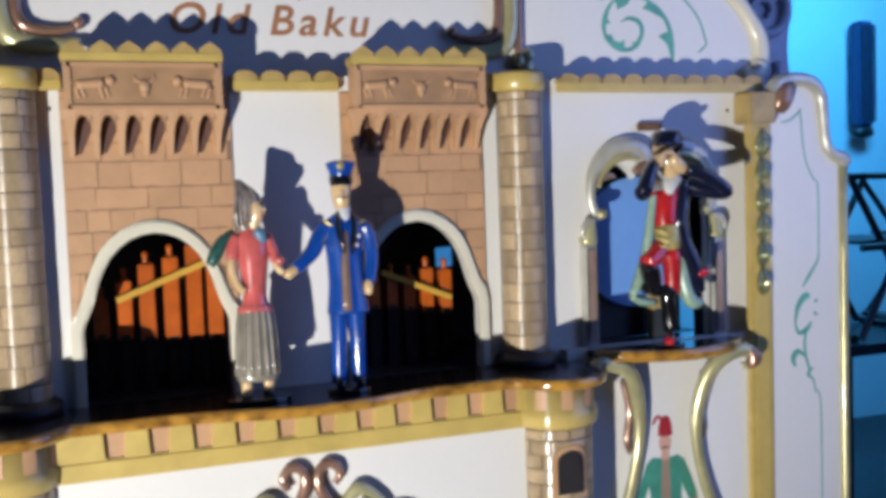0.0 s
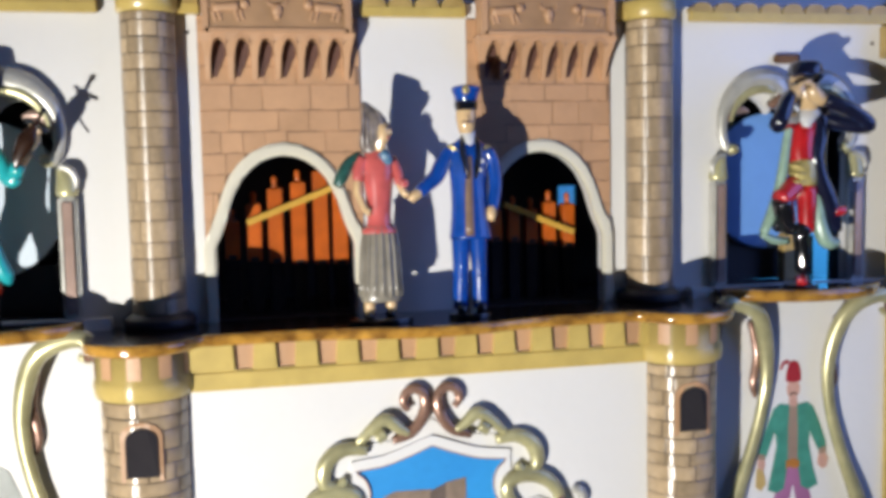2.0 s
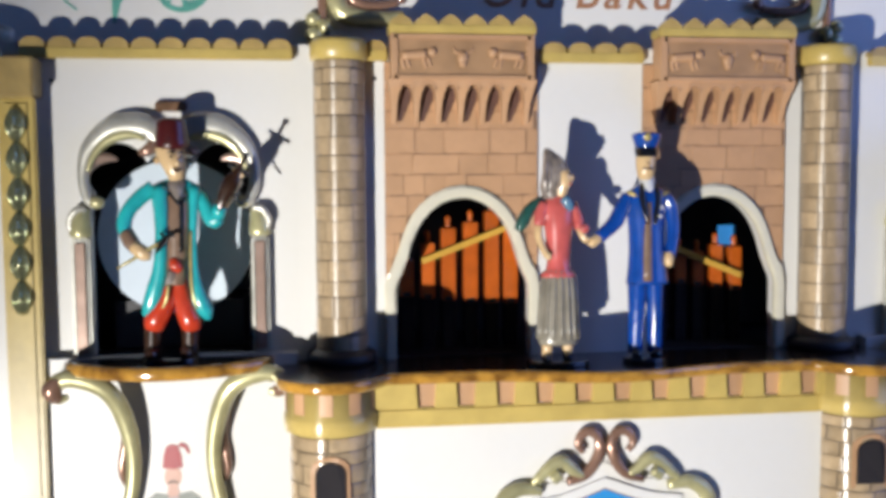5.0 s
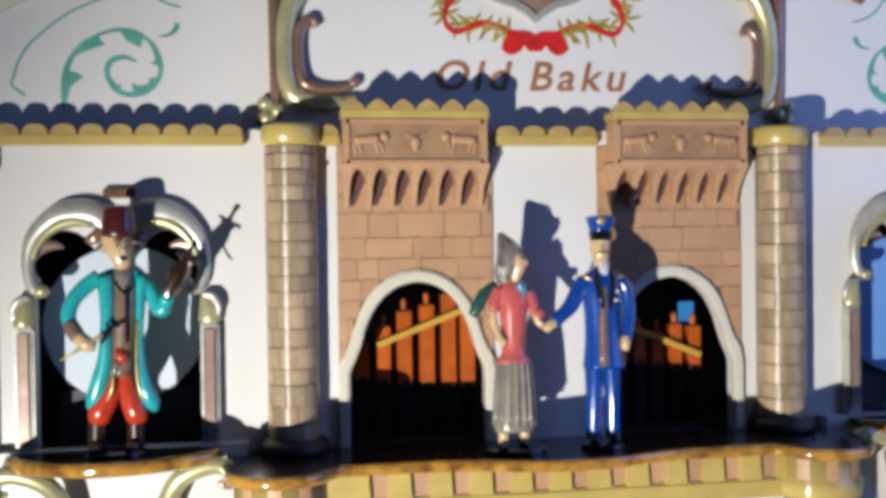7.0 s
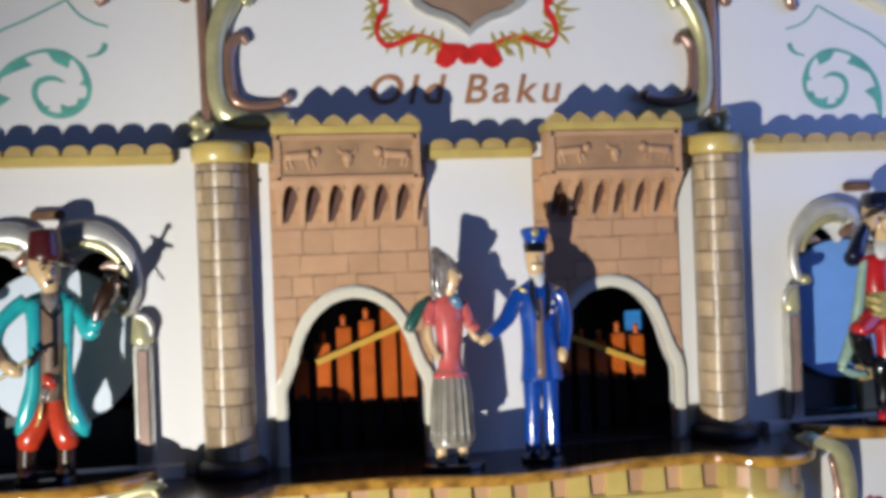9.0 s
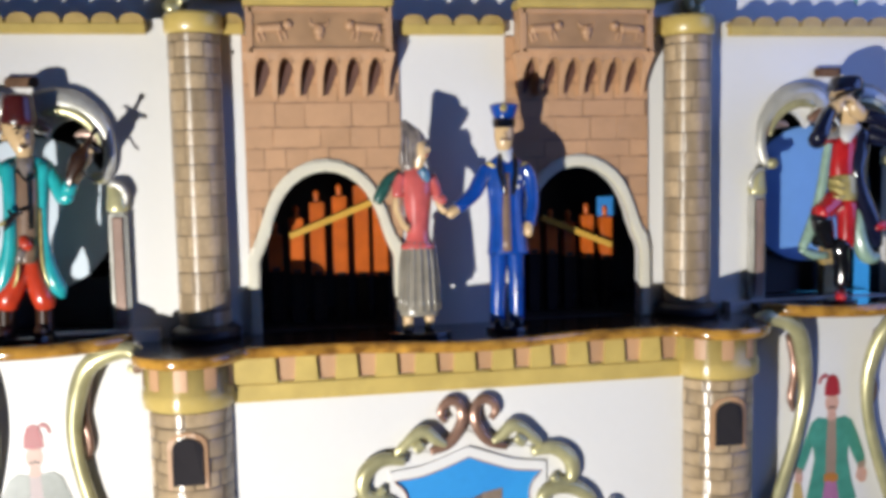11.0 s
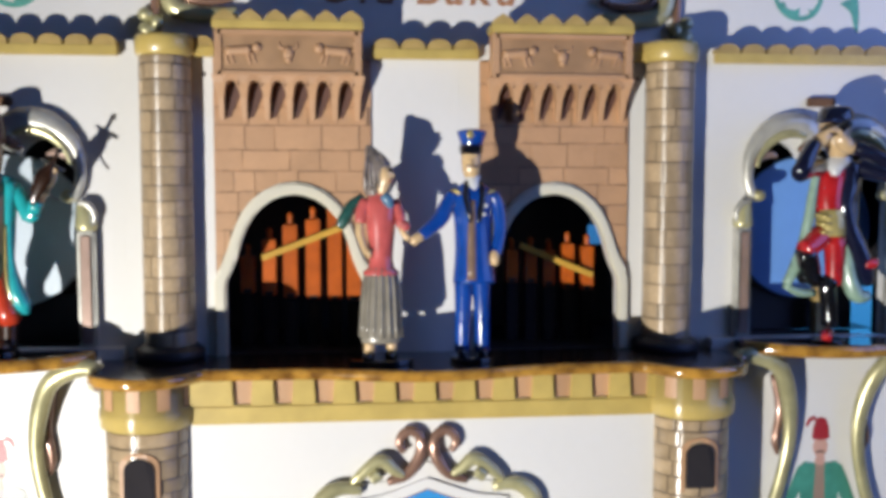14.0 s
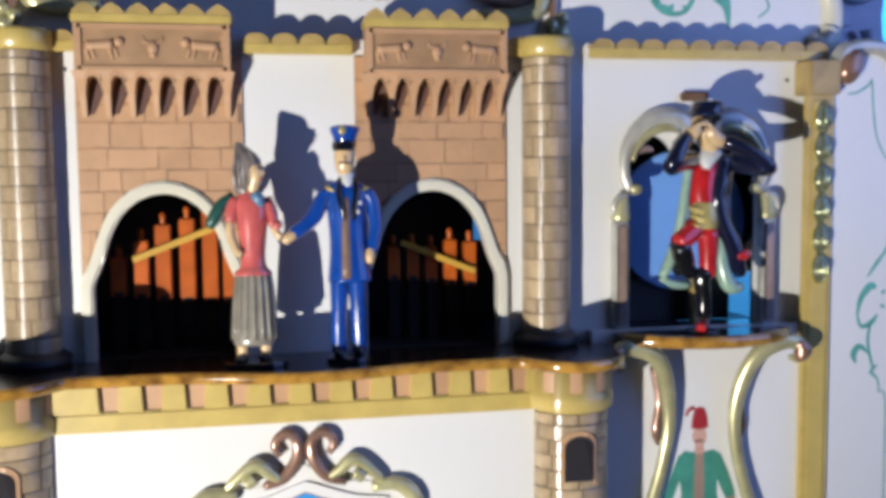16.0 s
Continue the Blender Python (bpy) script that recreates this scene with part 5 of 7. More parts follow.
tube(bm, [(R0 - 0.083, Y + 0.008, 1.382, 0.0055), (R0 - 0.054, Y + 0.010, 1.369, 0.0088), (R0 - 0.020, Y + 0.014, 1.366, 0.0077)], 10, 3, 4)
tube(bm, [(R0 + 0.062, Y - 0.014, 1.422, 0.0088), (R0 + 0.081, Y - 0.012, 1.425, 0.0110), (R0 + 0.090, Y - 0.010, 1.431, 0.0066)], 8, 3, 1)
loft(bm, [(R0 + 0.010, Y - 0.004, 1.622, 0.0143, 0.0167), (R0 + 0.005, Y - 0.008, 1.637, 0.0208, 0.0239), (R0 + 0.000, Y - 0.006, 1.661, 0.0274, 0.0287), (R0 + 0.001, Y - 0.002, 1.686, 0.0274, 0.0287), (R0 + 0.002, Y + 0.000, 1.700, 0.0197, 0.0216)], 18, 6)
loft(bm, [(R0 + 0.000, Y - 0.004, 1.690, 0.0318, 0.0347), (R0 + 0.002, Y - 0.002, 1.699, 0.0329, 0.0359), (R0 + 0.004, Y + 0.000, 1.710, 0.0296, 0.0323), (R0 + 0.004, Y + 0.000, 1.717, 0.0241, 0.0263), (R0 + 0.004, Y + 0.000, 1.719, 0.0110, 0.0120)], 20, 2)
tube(bm, [(R0 - 0.039, Y - 0.026, 1.688, 0.0043), (R0 - 0.023, Y - 0.034, 1.691, 0.0043), (R0 + 0.005, Y - 0.026, 1.688, 0.0043)], 8, 4, 2)
tube(bm, [(R0 - 0.026, Y + 0.000, 1.605, 0.0197), (R0 - 0.058, Y - 0.026, 1.602, 0.0186), (R0 - 0.092, Y - 0.062, 1.594, 0.0164), (R0 - 0.090, Y - 0.070, 1.606, 0.0160), (R0 - 0.076, Y - 0.062, 1.630, 0.0150), (R0 - 0.061, Y - 0.050, 1.646, 0.0140)], 12, 4, 2)
tube(bm, [(R0 + 0.053, Y + 0.000, 1.606, 0.0197), (R0 + 0.078, Y - 0.028, 1.594, 0.0165), (R0 + 0.099, Y - 0.062, 1.588, 0.0140), (R0 + 0.088, Y - 0.070, 1.601, 0.0136), (R0 + 0.052, Y - 0.060, 1.626, 0.0132), (R0 + 0.018, Y - 0.048, 1.641, 0.0135)], 12, 4, 2)
tube(bm, [(R0 - 0.059, Y - 0.042, 1.644, 0.0121), (R0 - 0.045, Y - 0.046, 1.656, 0.0143), (R0 - 0.032, Y - 0.048, 1.666, 0.0098)], 10, 3, 6)
tube(bm, [(R0 + 0.018, Y - 0.040, 1.639, 0.0131), (R0 - 0.003, Y - 0.046, 1.649, 0.0153), (R0 - 0.015, Y - 0.048, 1.666, 0.0110)], 10, 3, 6)
tube(bm, [(R0 - 0.049, Y - 0.052, 1.660, 0.0043), (R0 - 0.039, Y - 0.056, 1.670, 0.0043), (R0 - 0.030, Y - 0.056, 1.672, 0.0033)], 6, 3, 6)
tube(bm, [(R0 - 0.044, Y - 0.052, 1.663, 0.0043), (R0 - 0.035, Y - 0.056, 1.672, 0.0043), (R0 - 0.026, Y - 0.056, 1.670, 0.0033)], 6, 3, 6)
tube(bm, [(R0 - 0.039, Y - 0.052, 1.666, 0.0043), (R0 - 0.030, Y - 0.056, 1.674, 0.0043), (R0 - 0.022, Y - 0.056, 1.668, 0.0033)], 6, 3, 6)
tube(bm, [(R0 - 0.003, Y - 0.052, 1.653, 0.0043), (R0 - 0.012, Y - 0.055, 1.666, 0.0043), (R0 - 0.022, Y - 0.055, 1.672, 0.0033)], 6, 3, 6)
tube(bm, [(R0 - 0.008, Y - 0.052, 1.659, 0.0043), (R0 - 0.017, Y - 0.055, 1.670, 0.0043), (R0 - 0.026, Y - 0.055, 1.674, 0.0033)], 6, 3, 6)
tube(bm, [(R0 - 0.013, Y - 0.052, 1.664, 0.0043), (R0 - 0.022, Y - 0.055, 1.674, 0.0043), (R0 - 0.029, Y - 0.055, 1.676, 0.0033)], 6, 3, 6)
tube(bm, [(R0 - 0.018, Y - 0.050, 1.666, 0.0066), (R0 - 0.007, Y - 0.054, 1.679, 0.0077), (R0 + 0.004, Y - 0.056, 1.687, 0.0066)], 8, 3, 0)
figurine("onlooker_figurine", bm, [GLOSSBLACK, RED, NAVY, SASH, MINT, SHIRT, SKIN], "glossy painted figurine in dark coat and red waistcoat")

# ---------------- carved cartouche and its painting ----------------
frame_thing = thing("picture_cartouche", (0, FACE - 0.005, 0.56), "carved silver and gilt scroll frame round a castle painting", "picture frame")


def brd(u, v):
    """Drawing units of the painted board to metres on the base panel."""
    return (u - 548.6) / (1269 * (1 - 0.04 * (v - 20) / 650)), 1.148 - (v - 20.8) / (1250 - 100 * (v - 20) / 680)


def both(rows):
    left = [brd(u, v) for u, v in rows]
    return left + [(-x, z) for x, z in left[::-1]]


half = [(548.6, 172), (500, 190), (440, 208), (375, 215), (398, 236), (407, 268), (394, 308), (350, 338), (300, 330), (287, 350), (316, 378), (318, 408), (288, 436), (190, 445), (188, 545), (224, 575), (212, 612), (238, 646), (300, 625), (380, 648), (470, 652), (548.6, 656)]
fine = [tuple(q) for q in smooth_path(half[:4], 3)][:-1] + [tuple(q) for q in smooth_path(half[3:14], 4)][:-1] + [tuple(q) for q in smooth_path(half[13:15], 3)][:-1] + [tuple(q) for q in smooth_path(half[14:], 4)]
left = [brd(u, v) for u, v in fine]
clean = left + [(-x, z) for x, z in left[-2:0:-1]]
SKYP = mat("painted_sky_blue", (0.03, 0.26, 0.62), 0.4, dirt=0.2, scale=5, coat=0.2, second=(0.04, 0.34, 0.72))
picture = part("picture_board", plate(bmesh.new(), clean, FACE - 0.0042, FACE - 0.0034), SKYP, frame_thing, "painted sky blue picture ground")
cz = sum(z for _, z in clean) / len(clean)
outer = []
for i, (x, z) in enumerate(clean):
    (xa, za), (xb, zb) = clean[i - 1], clean[(i + 1) % len(clean)]
    tx, tz = xb - xa, zb - za
    l = math.hypot(tx, tz)
    outer.append((x + tz / l * -0.020, z - tx / l * -0.020))
mid_a = clean
if sum(abs(x) for x, _ in outer) < sum(abs(x) for x, _ in clean):
    outer = [(2 * a - b, 2 * c - d) for (a, c), (b, d) in zip(clean, outer)]
bm = bmesh.new()
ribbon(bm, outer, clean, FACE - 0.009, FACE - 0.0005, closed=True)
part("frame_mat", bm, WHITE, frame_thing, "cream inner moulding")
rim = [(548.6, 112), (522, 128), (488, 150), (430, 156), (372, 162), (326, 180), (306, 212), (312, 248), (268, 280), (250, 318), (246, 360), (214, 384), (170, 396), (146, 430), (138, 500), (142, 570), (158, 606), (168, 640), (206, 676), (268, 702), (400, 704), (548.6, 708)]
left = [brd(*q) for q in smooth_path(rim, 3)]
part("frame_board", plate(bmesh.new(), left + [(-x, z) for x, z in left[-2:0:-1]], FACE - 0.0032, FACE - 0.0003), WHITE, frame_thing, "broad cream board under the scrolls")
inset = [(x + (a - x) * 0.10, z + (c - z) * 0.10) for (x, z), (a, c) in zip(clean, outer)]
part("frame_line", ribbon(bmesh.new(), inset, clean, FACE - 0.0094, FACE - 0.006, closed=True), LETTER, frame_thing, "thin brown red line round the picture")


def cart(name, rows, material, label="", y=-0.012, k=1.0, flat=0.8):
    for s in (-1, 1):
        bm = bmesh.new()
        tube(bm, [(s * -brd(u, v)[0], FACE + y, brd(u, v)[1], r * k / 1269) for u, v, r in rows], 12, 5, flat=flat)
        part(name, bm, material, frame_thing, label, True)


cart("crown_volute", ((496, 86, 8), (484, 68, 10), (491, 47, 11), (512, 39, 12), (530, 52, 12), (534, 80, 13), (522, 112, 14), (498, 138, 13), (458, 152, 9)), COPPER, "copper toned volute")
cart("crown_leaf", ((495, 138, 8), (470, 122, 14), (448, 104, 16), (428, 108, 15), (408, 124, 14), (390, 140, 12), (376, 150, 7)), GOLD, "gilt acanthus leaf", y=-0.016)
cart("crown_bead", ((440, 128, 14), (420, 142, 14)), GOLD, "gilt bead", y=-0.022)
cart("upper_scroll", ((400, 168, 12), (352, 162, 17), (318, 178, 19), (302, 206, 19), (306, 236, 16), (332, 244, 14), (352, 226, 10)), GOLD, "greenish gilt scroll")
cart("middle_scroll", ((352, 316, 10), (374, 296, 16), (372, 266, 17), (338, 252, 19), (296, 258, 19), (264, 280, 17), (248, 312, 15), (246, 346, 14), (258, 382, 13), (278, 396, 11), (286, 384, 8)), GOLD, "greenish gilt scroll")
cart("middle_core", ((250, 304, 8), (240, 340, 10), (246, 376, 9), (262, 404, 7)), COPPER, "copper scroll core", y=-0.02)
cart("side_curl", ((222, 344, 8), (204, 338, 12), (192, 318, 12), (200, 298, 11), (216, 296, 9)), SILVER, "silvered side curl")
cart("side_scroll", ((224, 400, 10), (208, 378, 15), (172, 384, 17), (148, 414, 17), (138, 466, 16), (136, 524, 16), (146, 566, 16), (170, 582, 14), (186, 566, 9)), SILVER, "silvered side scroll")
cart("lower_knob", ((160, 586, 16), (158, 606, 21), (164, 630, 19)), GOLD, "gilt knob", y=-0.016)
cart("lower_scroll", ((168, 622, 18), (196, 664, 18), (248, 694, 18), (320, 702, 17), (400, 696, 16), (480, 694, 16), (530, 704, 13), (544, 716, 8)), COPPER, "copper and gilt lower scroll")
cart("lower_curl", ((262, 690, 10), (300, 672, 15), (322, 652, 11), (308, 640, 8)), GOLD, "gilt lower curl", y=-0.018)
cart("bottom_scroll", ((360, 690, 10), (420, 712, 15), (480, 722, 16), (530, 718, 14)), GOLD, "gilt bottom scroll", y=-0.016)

# the painting: flat painted shapes
PT = FACE - 0.0046
STONE_L = mat("painted_tower_light", (0.30, 0.22, 0.16), 0.5, dirt=0.3, scale=30)
STONE_D = mat("painted_tower_shade", (0.15, 0.11, 0.09), 0.5, dirt=0.3, scale=30)
STONE_M = mat("painted_tower_mid", (0.25, 0.18, 0.13), 0.5, dirt=0.3, scale=30)
LEAF_D = mat("painted_dark_foliage", (0.012, 0.05, 0.03), 0.5, dirt=0.5, scale=60)
LEAF_M = mat("painted_mid_foliage", (0.05, 0.16, 0.04), 0.5, dirt=0.5, scale=60)
LAWN = mat("painted_lawn", (0.12, 0.26, 0.07), 0.5, dirt=0.4, scale=50)
CLOUD = mat("painted_cloud", (0.45, 0.60, 0.78), 0.5, dirt=0.15, scale=30, second=(0.18, 0.45, 0.75))
BLOOM_O = mat("painted_orange_bloom", (0.70, 0.22, 0.03), 0.5, dirt=0.4, scale=120, second=(0.75, 0.45, 0.06))
BLOOM_D = mat("painted_red_petal", (0.50, 0.06, 0.02), 0.5, dirt=0.4, scale=120)
BLOOM_Y = mat("painted_yellow_petal", (0.75, 0.48, 0.08), 0.5, dirt=0.3, scale=120)
BLOOM_P = mat("painted_pink_bloom", (0.60, 0.16, 0.28), 0.5, dirt=0.3, scale=120)


def painted(name, shapes, material, depth, parent=picture, label=""):
    bm = bmesh.new()
    for i, pts in enumerate(shapes):
        plate(bm, pts, PT - depth - 0.000012 * i, PT + 0.0004 + 0.00001 * i)
    return part(name, bm, material, parent, label)


def blob(u, v, a, b, n=14, rough=0.18, seed=1):
    rnd = random.Random(seed)
    return [brd(u + a * (1 + rough * (rnd.random() - 0.5) * 2) * math.cos(2 * math.pi * k / n), v - b * (1 + rough * (rnd.random() - 0.5) * 2) * math.sin(2 * math.pi * k / n)) for k in range(n)]


rnd = random.Random(4)
for i, (u, v, a, b) in enumerate(((350, 392, 48, 16), (390, 372, 36, 14), (410, 410, 30, 12), (660, 380, 36, 16), (690, 400, 40, 14), (650, 415, 26, 10))):
    painted("painted_cloud", [blob(u, v, a, b, 16, 0.3, i)], CLOUD, 0.0002 + 0.00004 * i)
painted("painted_tree", [blob(735 + 26 * (rnd.random() - 0.5) * 2, 410 + 34 * (rnd.random() - 0.5) * 2, 18, 15, 9, 0.4, i) for i in range(22)], LEAF_M, 0.0006)
painted("painted_bush", [[brd(*p) for p in ((190, 470), (230, 462), (270, 480), (320, 486), (370, 512), (420, 530), (420, 600), (222, 606), (190, 545))]], LEAF_D, 0.0003)
painted("painted_bush", [[brd(*p) for p in ((806, 452), (840, 440), (890, 446), (892, 545), (866, 600), (806, 600))]], LEAF_D, 0.0003)
for part_no, (m, n) in enumerate(((LEAF_D, 60), (LEAF_M, 46))):
    painted("painted_foliage", [blob(196 + 190 * rnd.random(), 472 + 90 * rnd.random() ** 0.8 + 0.12 * 20 * part_no, 5 + 6 * rnd.random(), 4 + 6 * rnd.random(), 7, 0.6, i + 300 * part_no) for i in range(n)], m, 0.0005 + 0.0008 * part_no)
    painted("painted_foliage", [blob(812 + 74 * rnd.random(), 448 + 130 * rnd.random(), 5 + 6 * rnd.random(), 4 + 6 * rnd.random(), 7, 0.6, i + 900 * part_no) for i in range(n)], m, 0.0005 + 0.0008 * part_no)
painted("painted_tower", [[brd(*p) for p in ((418, 540), (428, 400), (436, 276), (462, 266), (546, 268), (544, 560))]], STONE_L, 0.0008, label="painted sunlit stone tower")
painted("painted_tower_shade", [[brd(*p) for p in ((543, 272), (582, 256), (574, 590), (527, 570))]], STONE_D, 0.0009)
painted("painted_buttress", [[brd(*p) for p in ((580, 256), (627, 248), (626, 392), (630, 590), (566, 600))]], STONE_L, 0.0010)
painted("painted_low_wall", [[brd(*p) for p in ((670, 462), (806, 458), (808, 625), (672, 618))]], STONE_L, 0.0008)
painted("painted_wall_shade", [[brd(*p) for p in ((629, 476), (672, 462), (673, 618), (629, 600))]], STONE_D, 0.0009)
painted("painted_tower_window", [[brd(*p) for p in ((511, 418), (522, 416), (521, 436), (511, 437))]], BLACK, 0.0010)
for i in range(24):
    u, v = 440 + 90 * rnd.random(), 300 + 230 * rnd.random()
    painted("painted_block", [[brd(u, v), brd(u + 14 + 8 * rnd.random(), v - 1), brd(u + 16, v + 7), brd(u, v + 8)]], STONE_M, 0.0011)
lawn = [brd(*p) for p in ((232, 585), (300, 570), (380, 566), (470, 568), (560, 566), (640, 580), (720, 600), (806, 590), (884, 560), (872, 612), (855, 640), (800, 628), (720, 646), (549, 652), (380, 644), (300, 622), (240, 640), (222, 610))]
meadow = [p for p in clean if p[1] < brd(0, 560)[1]]
painted("painted_meadow", [meadow], LEAF_M, 0.0004, label="painted green meadow")
painted("painted_lawn", [lawn], LAWN, 0.0012, label="painted green lawn")
painted("painted_shrub", [blob(395 + 7 * i, 555 - 18 * math.sin(i / 21 * math.pi) + 12 * rnd.random(), 13, 20, 9, 0.5, i) for i in range(22)], LEAF_M, 0.0014)
painted("painted_fern", [blob(235 + 150 * rnd.random(), 590 + 34 * rnd.random(), 5 + 4 * rnd.random(), 9 + 6 * rnd.random(), 7, 0.5, i) for i in range(40)], LEAF_M, 0.0015)
painted("painted_fern", [blob(700 + 150 * rnd.random(), 545 + 70 * rnd.random(), 5 + 4 * rnd.random(), 9 + 6 * rnd.random(), 7, 0.5, i + 50) for i in range(46)], LEAF_D, 0.0015)
for i, (u, v, r) in enumerate(((245, 532, 20), (352, 558, 32), (722, 514, 32), (768, 514, 18), (694, 578, 21))):
    painted("painted_rose", [blob(u, v, r * 0.95, r * 0.85, 11, 0.35, i * 7)], BLOOM_O, 0.0018, label="painted orange rose")
    painted("painted_petal", [blob(u + r * 0.45 * math.cos(k * 1.05), v + r * 0.42 * math.sin(k * 1.05), r * 0.28, r * 0.22, 8, 0.4, i * 11 + k) for k in range(6)], BLOOM_D if i % 2 else BLOOM_Y, 0.0021)
    painted("painted_petal", [blob(u, v, r * 0.25, r * 0.25, 8, 0.4, i)], BLOOM_D, 0.0024)
painted("painted_peony", [blob(575 + 10 * k, 578 - 10 * math.sin(k / 6 * math.pi), 15, 18, 9, 0.4, k) for k in range(7)], BLOOM_P, 0.0018, label="painted pink flowers")

frame_thing.location.x = -0.008

# ---------------- painted guards on the side panels ----------------
FACEPINK = mat("painted_face_pink", (0.62, 0.36, 0.28), 0.4, dirt=0.2)
COATG = mat("painted_guard_green", (0.07, 0.30, 0.22), 0.4, dirt=0.25, scale=30, coat=0.3)
COATW = mat("painted_guard_grey", (0.26, 0.28, 0.25), 0.35, dirt=0.25, scale=30, coat=0.4)
LEGP = mat("painted_guard_lilac", (0.45, 0.18, 0.34), 0.4, dirt=0.25, coat=0.3)
LEGT = mat("painted_guard_teal", (0.08, 0.32, 0.26), 0.4, dirt=0.2, coat=0.4)
for s, coatm, legm in ((-1, COATW, LEGT), (1, COATG, LEGP)):
    g = s * 0.787
    yy = -0.0302
    guard = thing("painted_guard", (g, yy, 0.70), "flat painted guard in a red fez on the panel", "painted figure", "painted guards")

    def P(rows):
        return [(g + s * a, z) for a, z in rows]

    fezm = mat("painted_fez_red", (0.40, 0.03, 0.04), 0.4, dirt=0.3)
    waistm = mat("painted_waistcoat", (0.34, 0.24, 0.18), 0.4, dirt=0.2) if s > 0 else mat("painted_pale_waistcoat", (0.44, 0.33, 0.33), 0.4, dirt=0.2)
    beltm = mat("painted_belt_orange", (0.55, 0.22, 0.05), 0.4, dirt=0.3)
    linem = mat("painted_brown_line", (0.07, 0.04, 0.03), 0.45, dirt=0.3)
    oval = lambda x, z, a, b, n=14: [(x + a * math.cos(2 * math.pi * k / n), z + b * math.sin(2 * math.pi * k / n)) for k in range(n)]
    for nm, d, m, shapes in (
        ("fez", 0.0006, fezm, [[(-0.016, 1.066), (0.002, 1.063), (0.020, 1.066), (0.018, 1.090), (0.012, 1.106), (0.002, 1.110), (-0.008, 1.106), (-0.014, 1.088)]]),
        ("tassel", 0.0009, fezm, [[(-0.006, 1.104), (-0.013, 1.113), (-0.024, 1.108), (-0.030, 1.094), (-0.026, 1.090), (-0.020, 1.102), (-0.012, 1.104)]]),
        ("face", 0.0002, FACEPINK, [oval(0.002, 1.049, 0.0155, 0.021)]),
        ("neck", 0.0003, FACEPINK, [[(-0.006, 1.034), (0.010, 1.034), (0.014, 1.010), (0.002, 1.000), (-0.010, 1.010)]]),
        ("moustache", 0.0006, linem, [[(-0.009, 1.038), (0.002, 1.043), (0.013, 1.038), (0.010, 1.036), (0.002, 1.039), (-0.006, 1.036)]]),
        ("coat", 0.0006, coatm, [[(-0.007, 1.016), (-0.030, 1.020), (-0.044, 1.008), (-0.040, 0.960), (-0.036, 0.930), (-0.046, 0.880), (-0.056, 0.836), (-0.034, 0.828), (-0.018, 0.838), (-0.010, 0.890), (-0.010, 0.960)], [(0.011, 1.016), (0.034, 1.020), (0.046, 1.008), (0.042, 0.960), (0.040, 0.930), (0.050, 0.880), (0.062, 0.840), (0.040, 0.830), (0.022, 0.838), (0.013, 0.890), (0.013, 0.960)]]),
        ("sleeve", 0.0009, coatm, [[(-0.030, 1.019), (-0.044, 1.010), (-0.058, 0.974), (-0.078, 0.918), (-0.074, 0.906), (-0.060, 0.908), (-0.046, 0.945), (-0.034, 0.978)], [(0.033, 1.019), (0.048, 1.010), (0.064, 0.974), (0.080, 0.930), (0.078, 0.918), (0.062, 0.914), (0.046, 0.946), (0.036, 0.978)]]),
        ("cuff", 0.0012, waistm, [[(-0.080, 0.918), (-0.062, 0.912), (-0.064, 0.902), (-0.081, 0.906)], [(0.062, 0.916), (0.081, 0.922), (0.080, 0.908), (0.064, 0.904)]]),
        ("waistcoat", 0.0004, waistm, [[(-0.009, 1.012), (0.013, 1.012), (0.014, 0.94), (0.016, 0.888), (-0.013, 0.888), (-0.011, 0.94)]]),
        ("belt", 0.0009, beltm, [[(-0.014, 0.896), (0.002, 0.900), (0.017, 0.895), (0.018, 0.882), (0.006, 0.878), (-0.004, 0.882), (-0.014, 0.880)]]),
        ("hand", 0.0011, FACEPINK, [[(-0.078, 0.905), (-0.064, 0.904), (-0.062, 0.890), (-0.068, 0.876), (-0.076, 0.880), (-0.080, 0.892)], [(0.064, 0.907), (0.078, 0.909), (0.086, 0.894), (0.082, 0.876), (0.072, 0.872), (0.060, 0.884)]]),
        ("trousers", 0.0004, legm, [[(-0.013, 0.884), (0.002, 0.880), (0.017, 0.884), (0.032, 0.862), (0.046, 0.815), (0.046, 0.785), (0.038, 0.768), (0.022, 0.768), (0.014, 0.796), (0.003, 0.846), (-0.008, 0.800), (-0.016, 0.768), (-0.034, 0.766), (-0.043, 0.784), (-0.042, 0.815), (-0.028, 0.862)]]),
        ("boot", 0.0007, BOOT, [[(-0.034, 0.767), (-0.017, 0.769), (-0.014, 0.742), (-0.018, 0.728), (-0.044, 0.726), (-0.058, 0.738), (-0.052, 0.741), (-0.036, 0.742)], [(0.021, 0.769), (0.038, 0.768), (0.040, 0.742), (0.056, 0.742), (0.064, 0.737), (0.050, 0.726), (0.022, 0.728), (0.019, 0.742)]]),
        ("cane", 0.0010, linem, [[(0.091, 0.893), (0.0935, 0.893), (0.094, 0.800), (0.088, 0.740), (0.0855, 0.740), (0.0912, 0.800)]] if s < 0 else []),
        ("bag", 0.0012, mat("painted_bag_yellow", (0.60, 0.42, 0.16), 0.4, dirt=0.3), [[(-0.082, 0.886), (-0.066, 0.880), (-0.060, 0.850), (-0.072, 0.836), (-0.084, 0.846)]] if s > 0 else []),
    ):
        for sh in shapes:
            bm = bmesh.new()
            plate(bm, P(sh), yy - d - 0.0004, yy + 0.0004)
            part(nm, bm, m, guard)

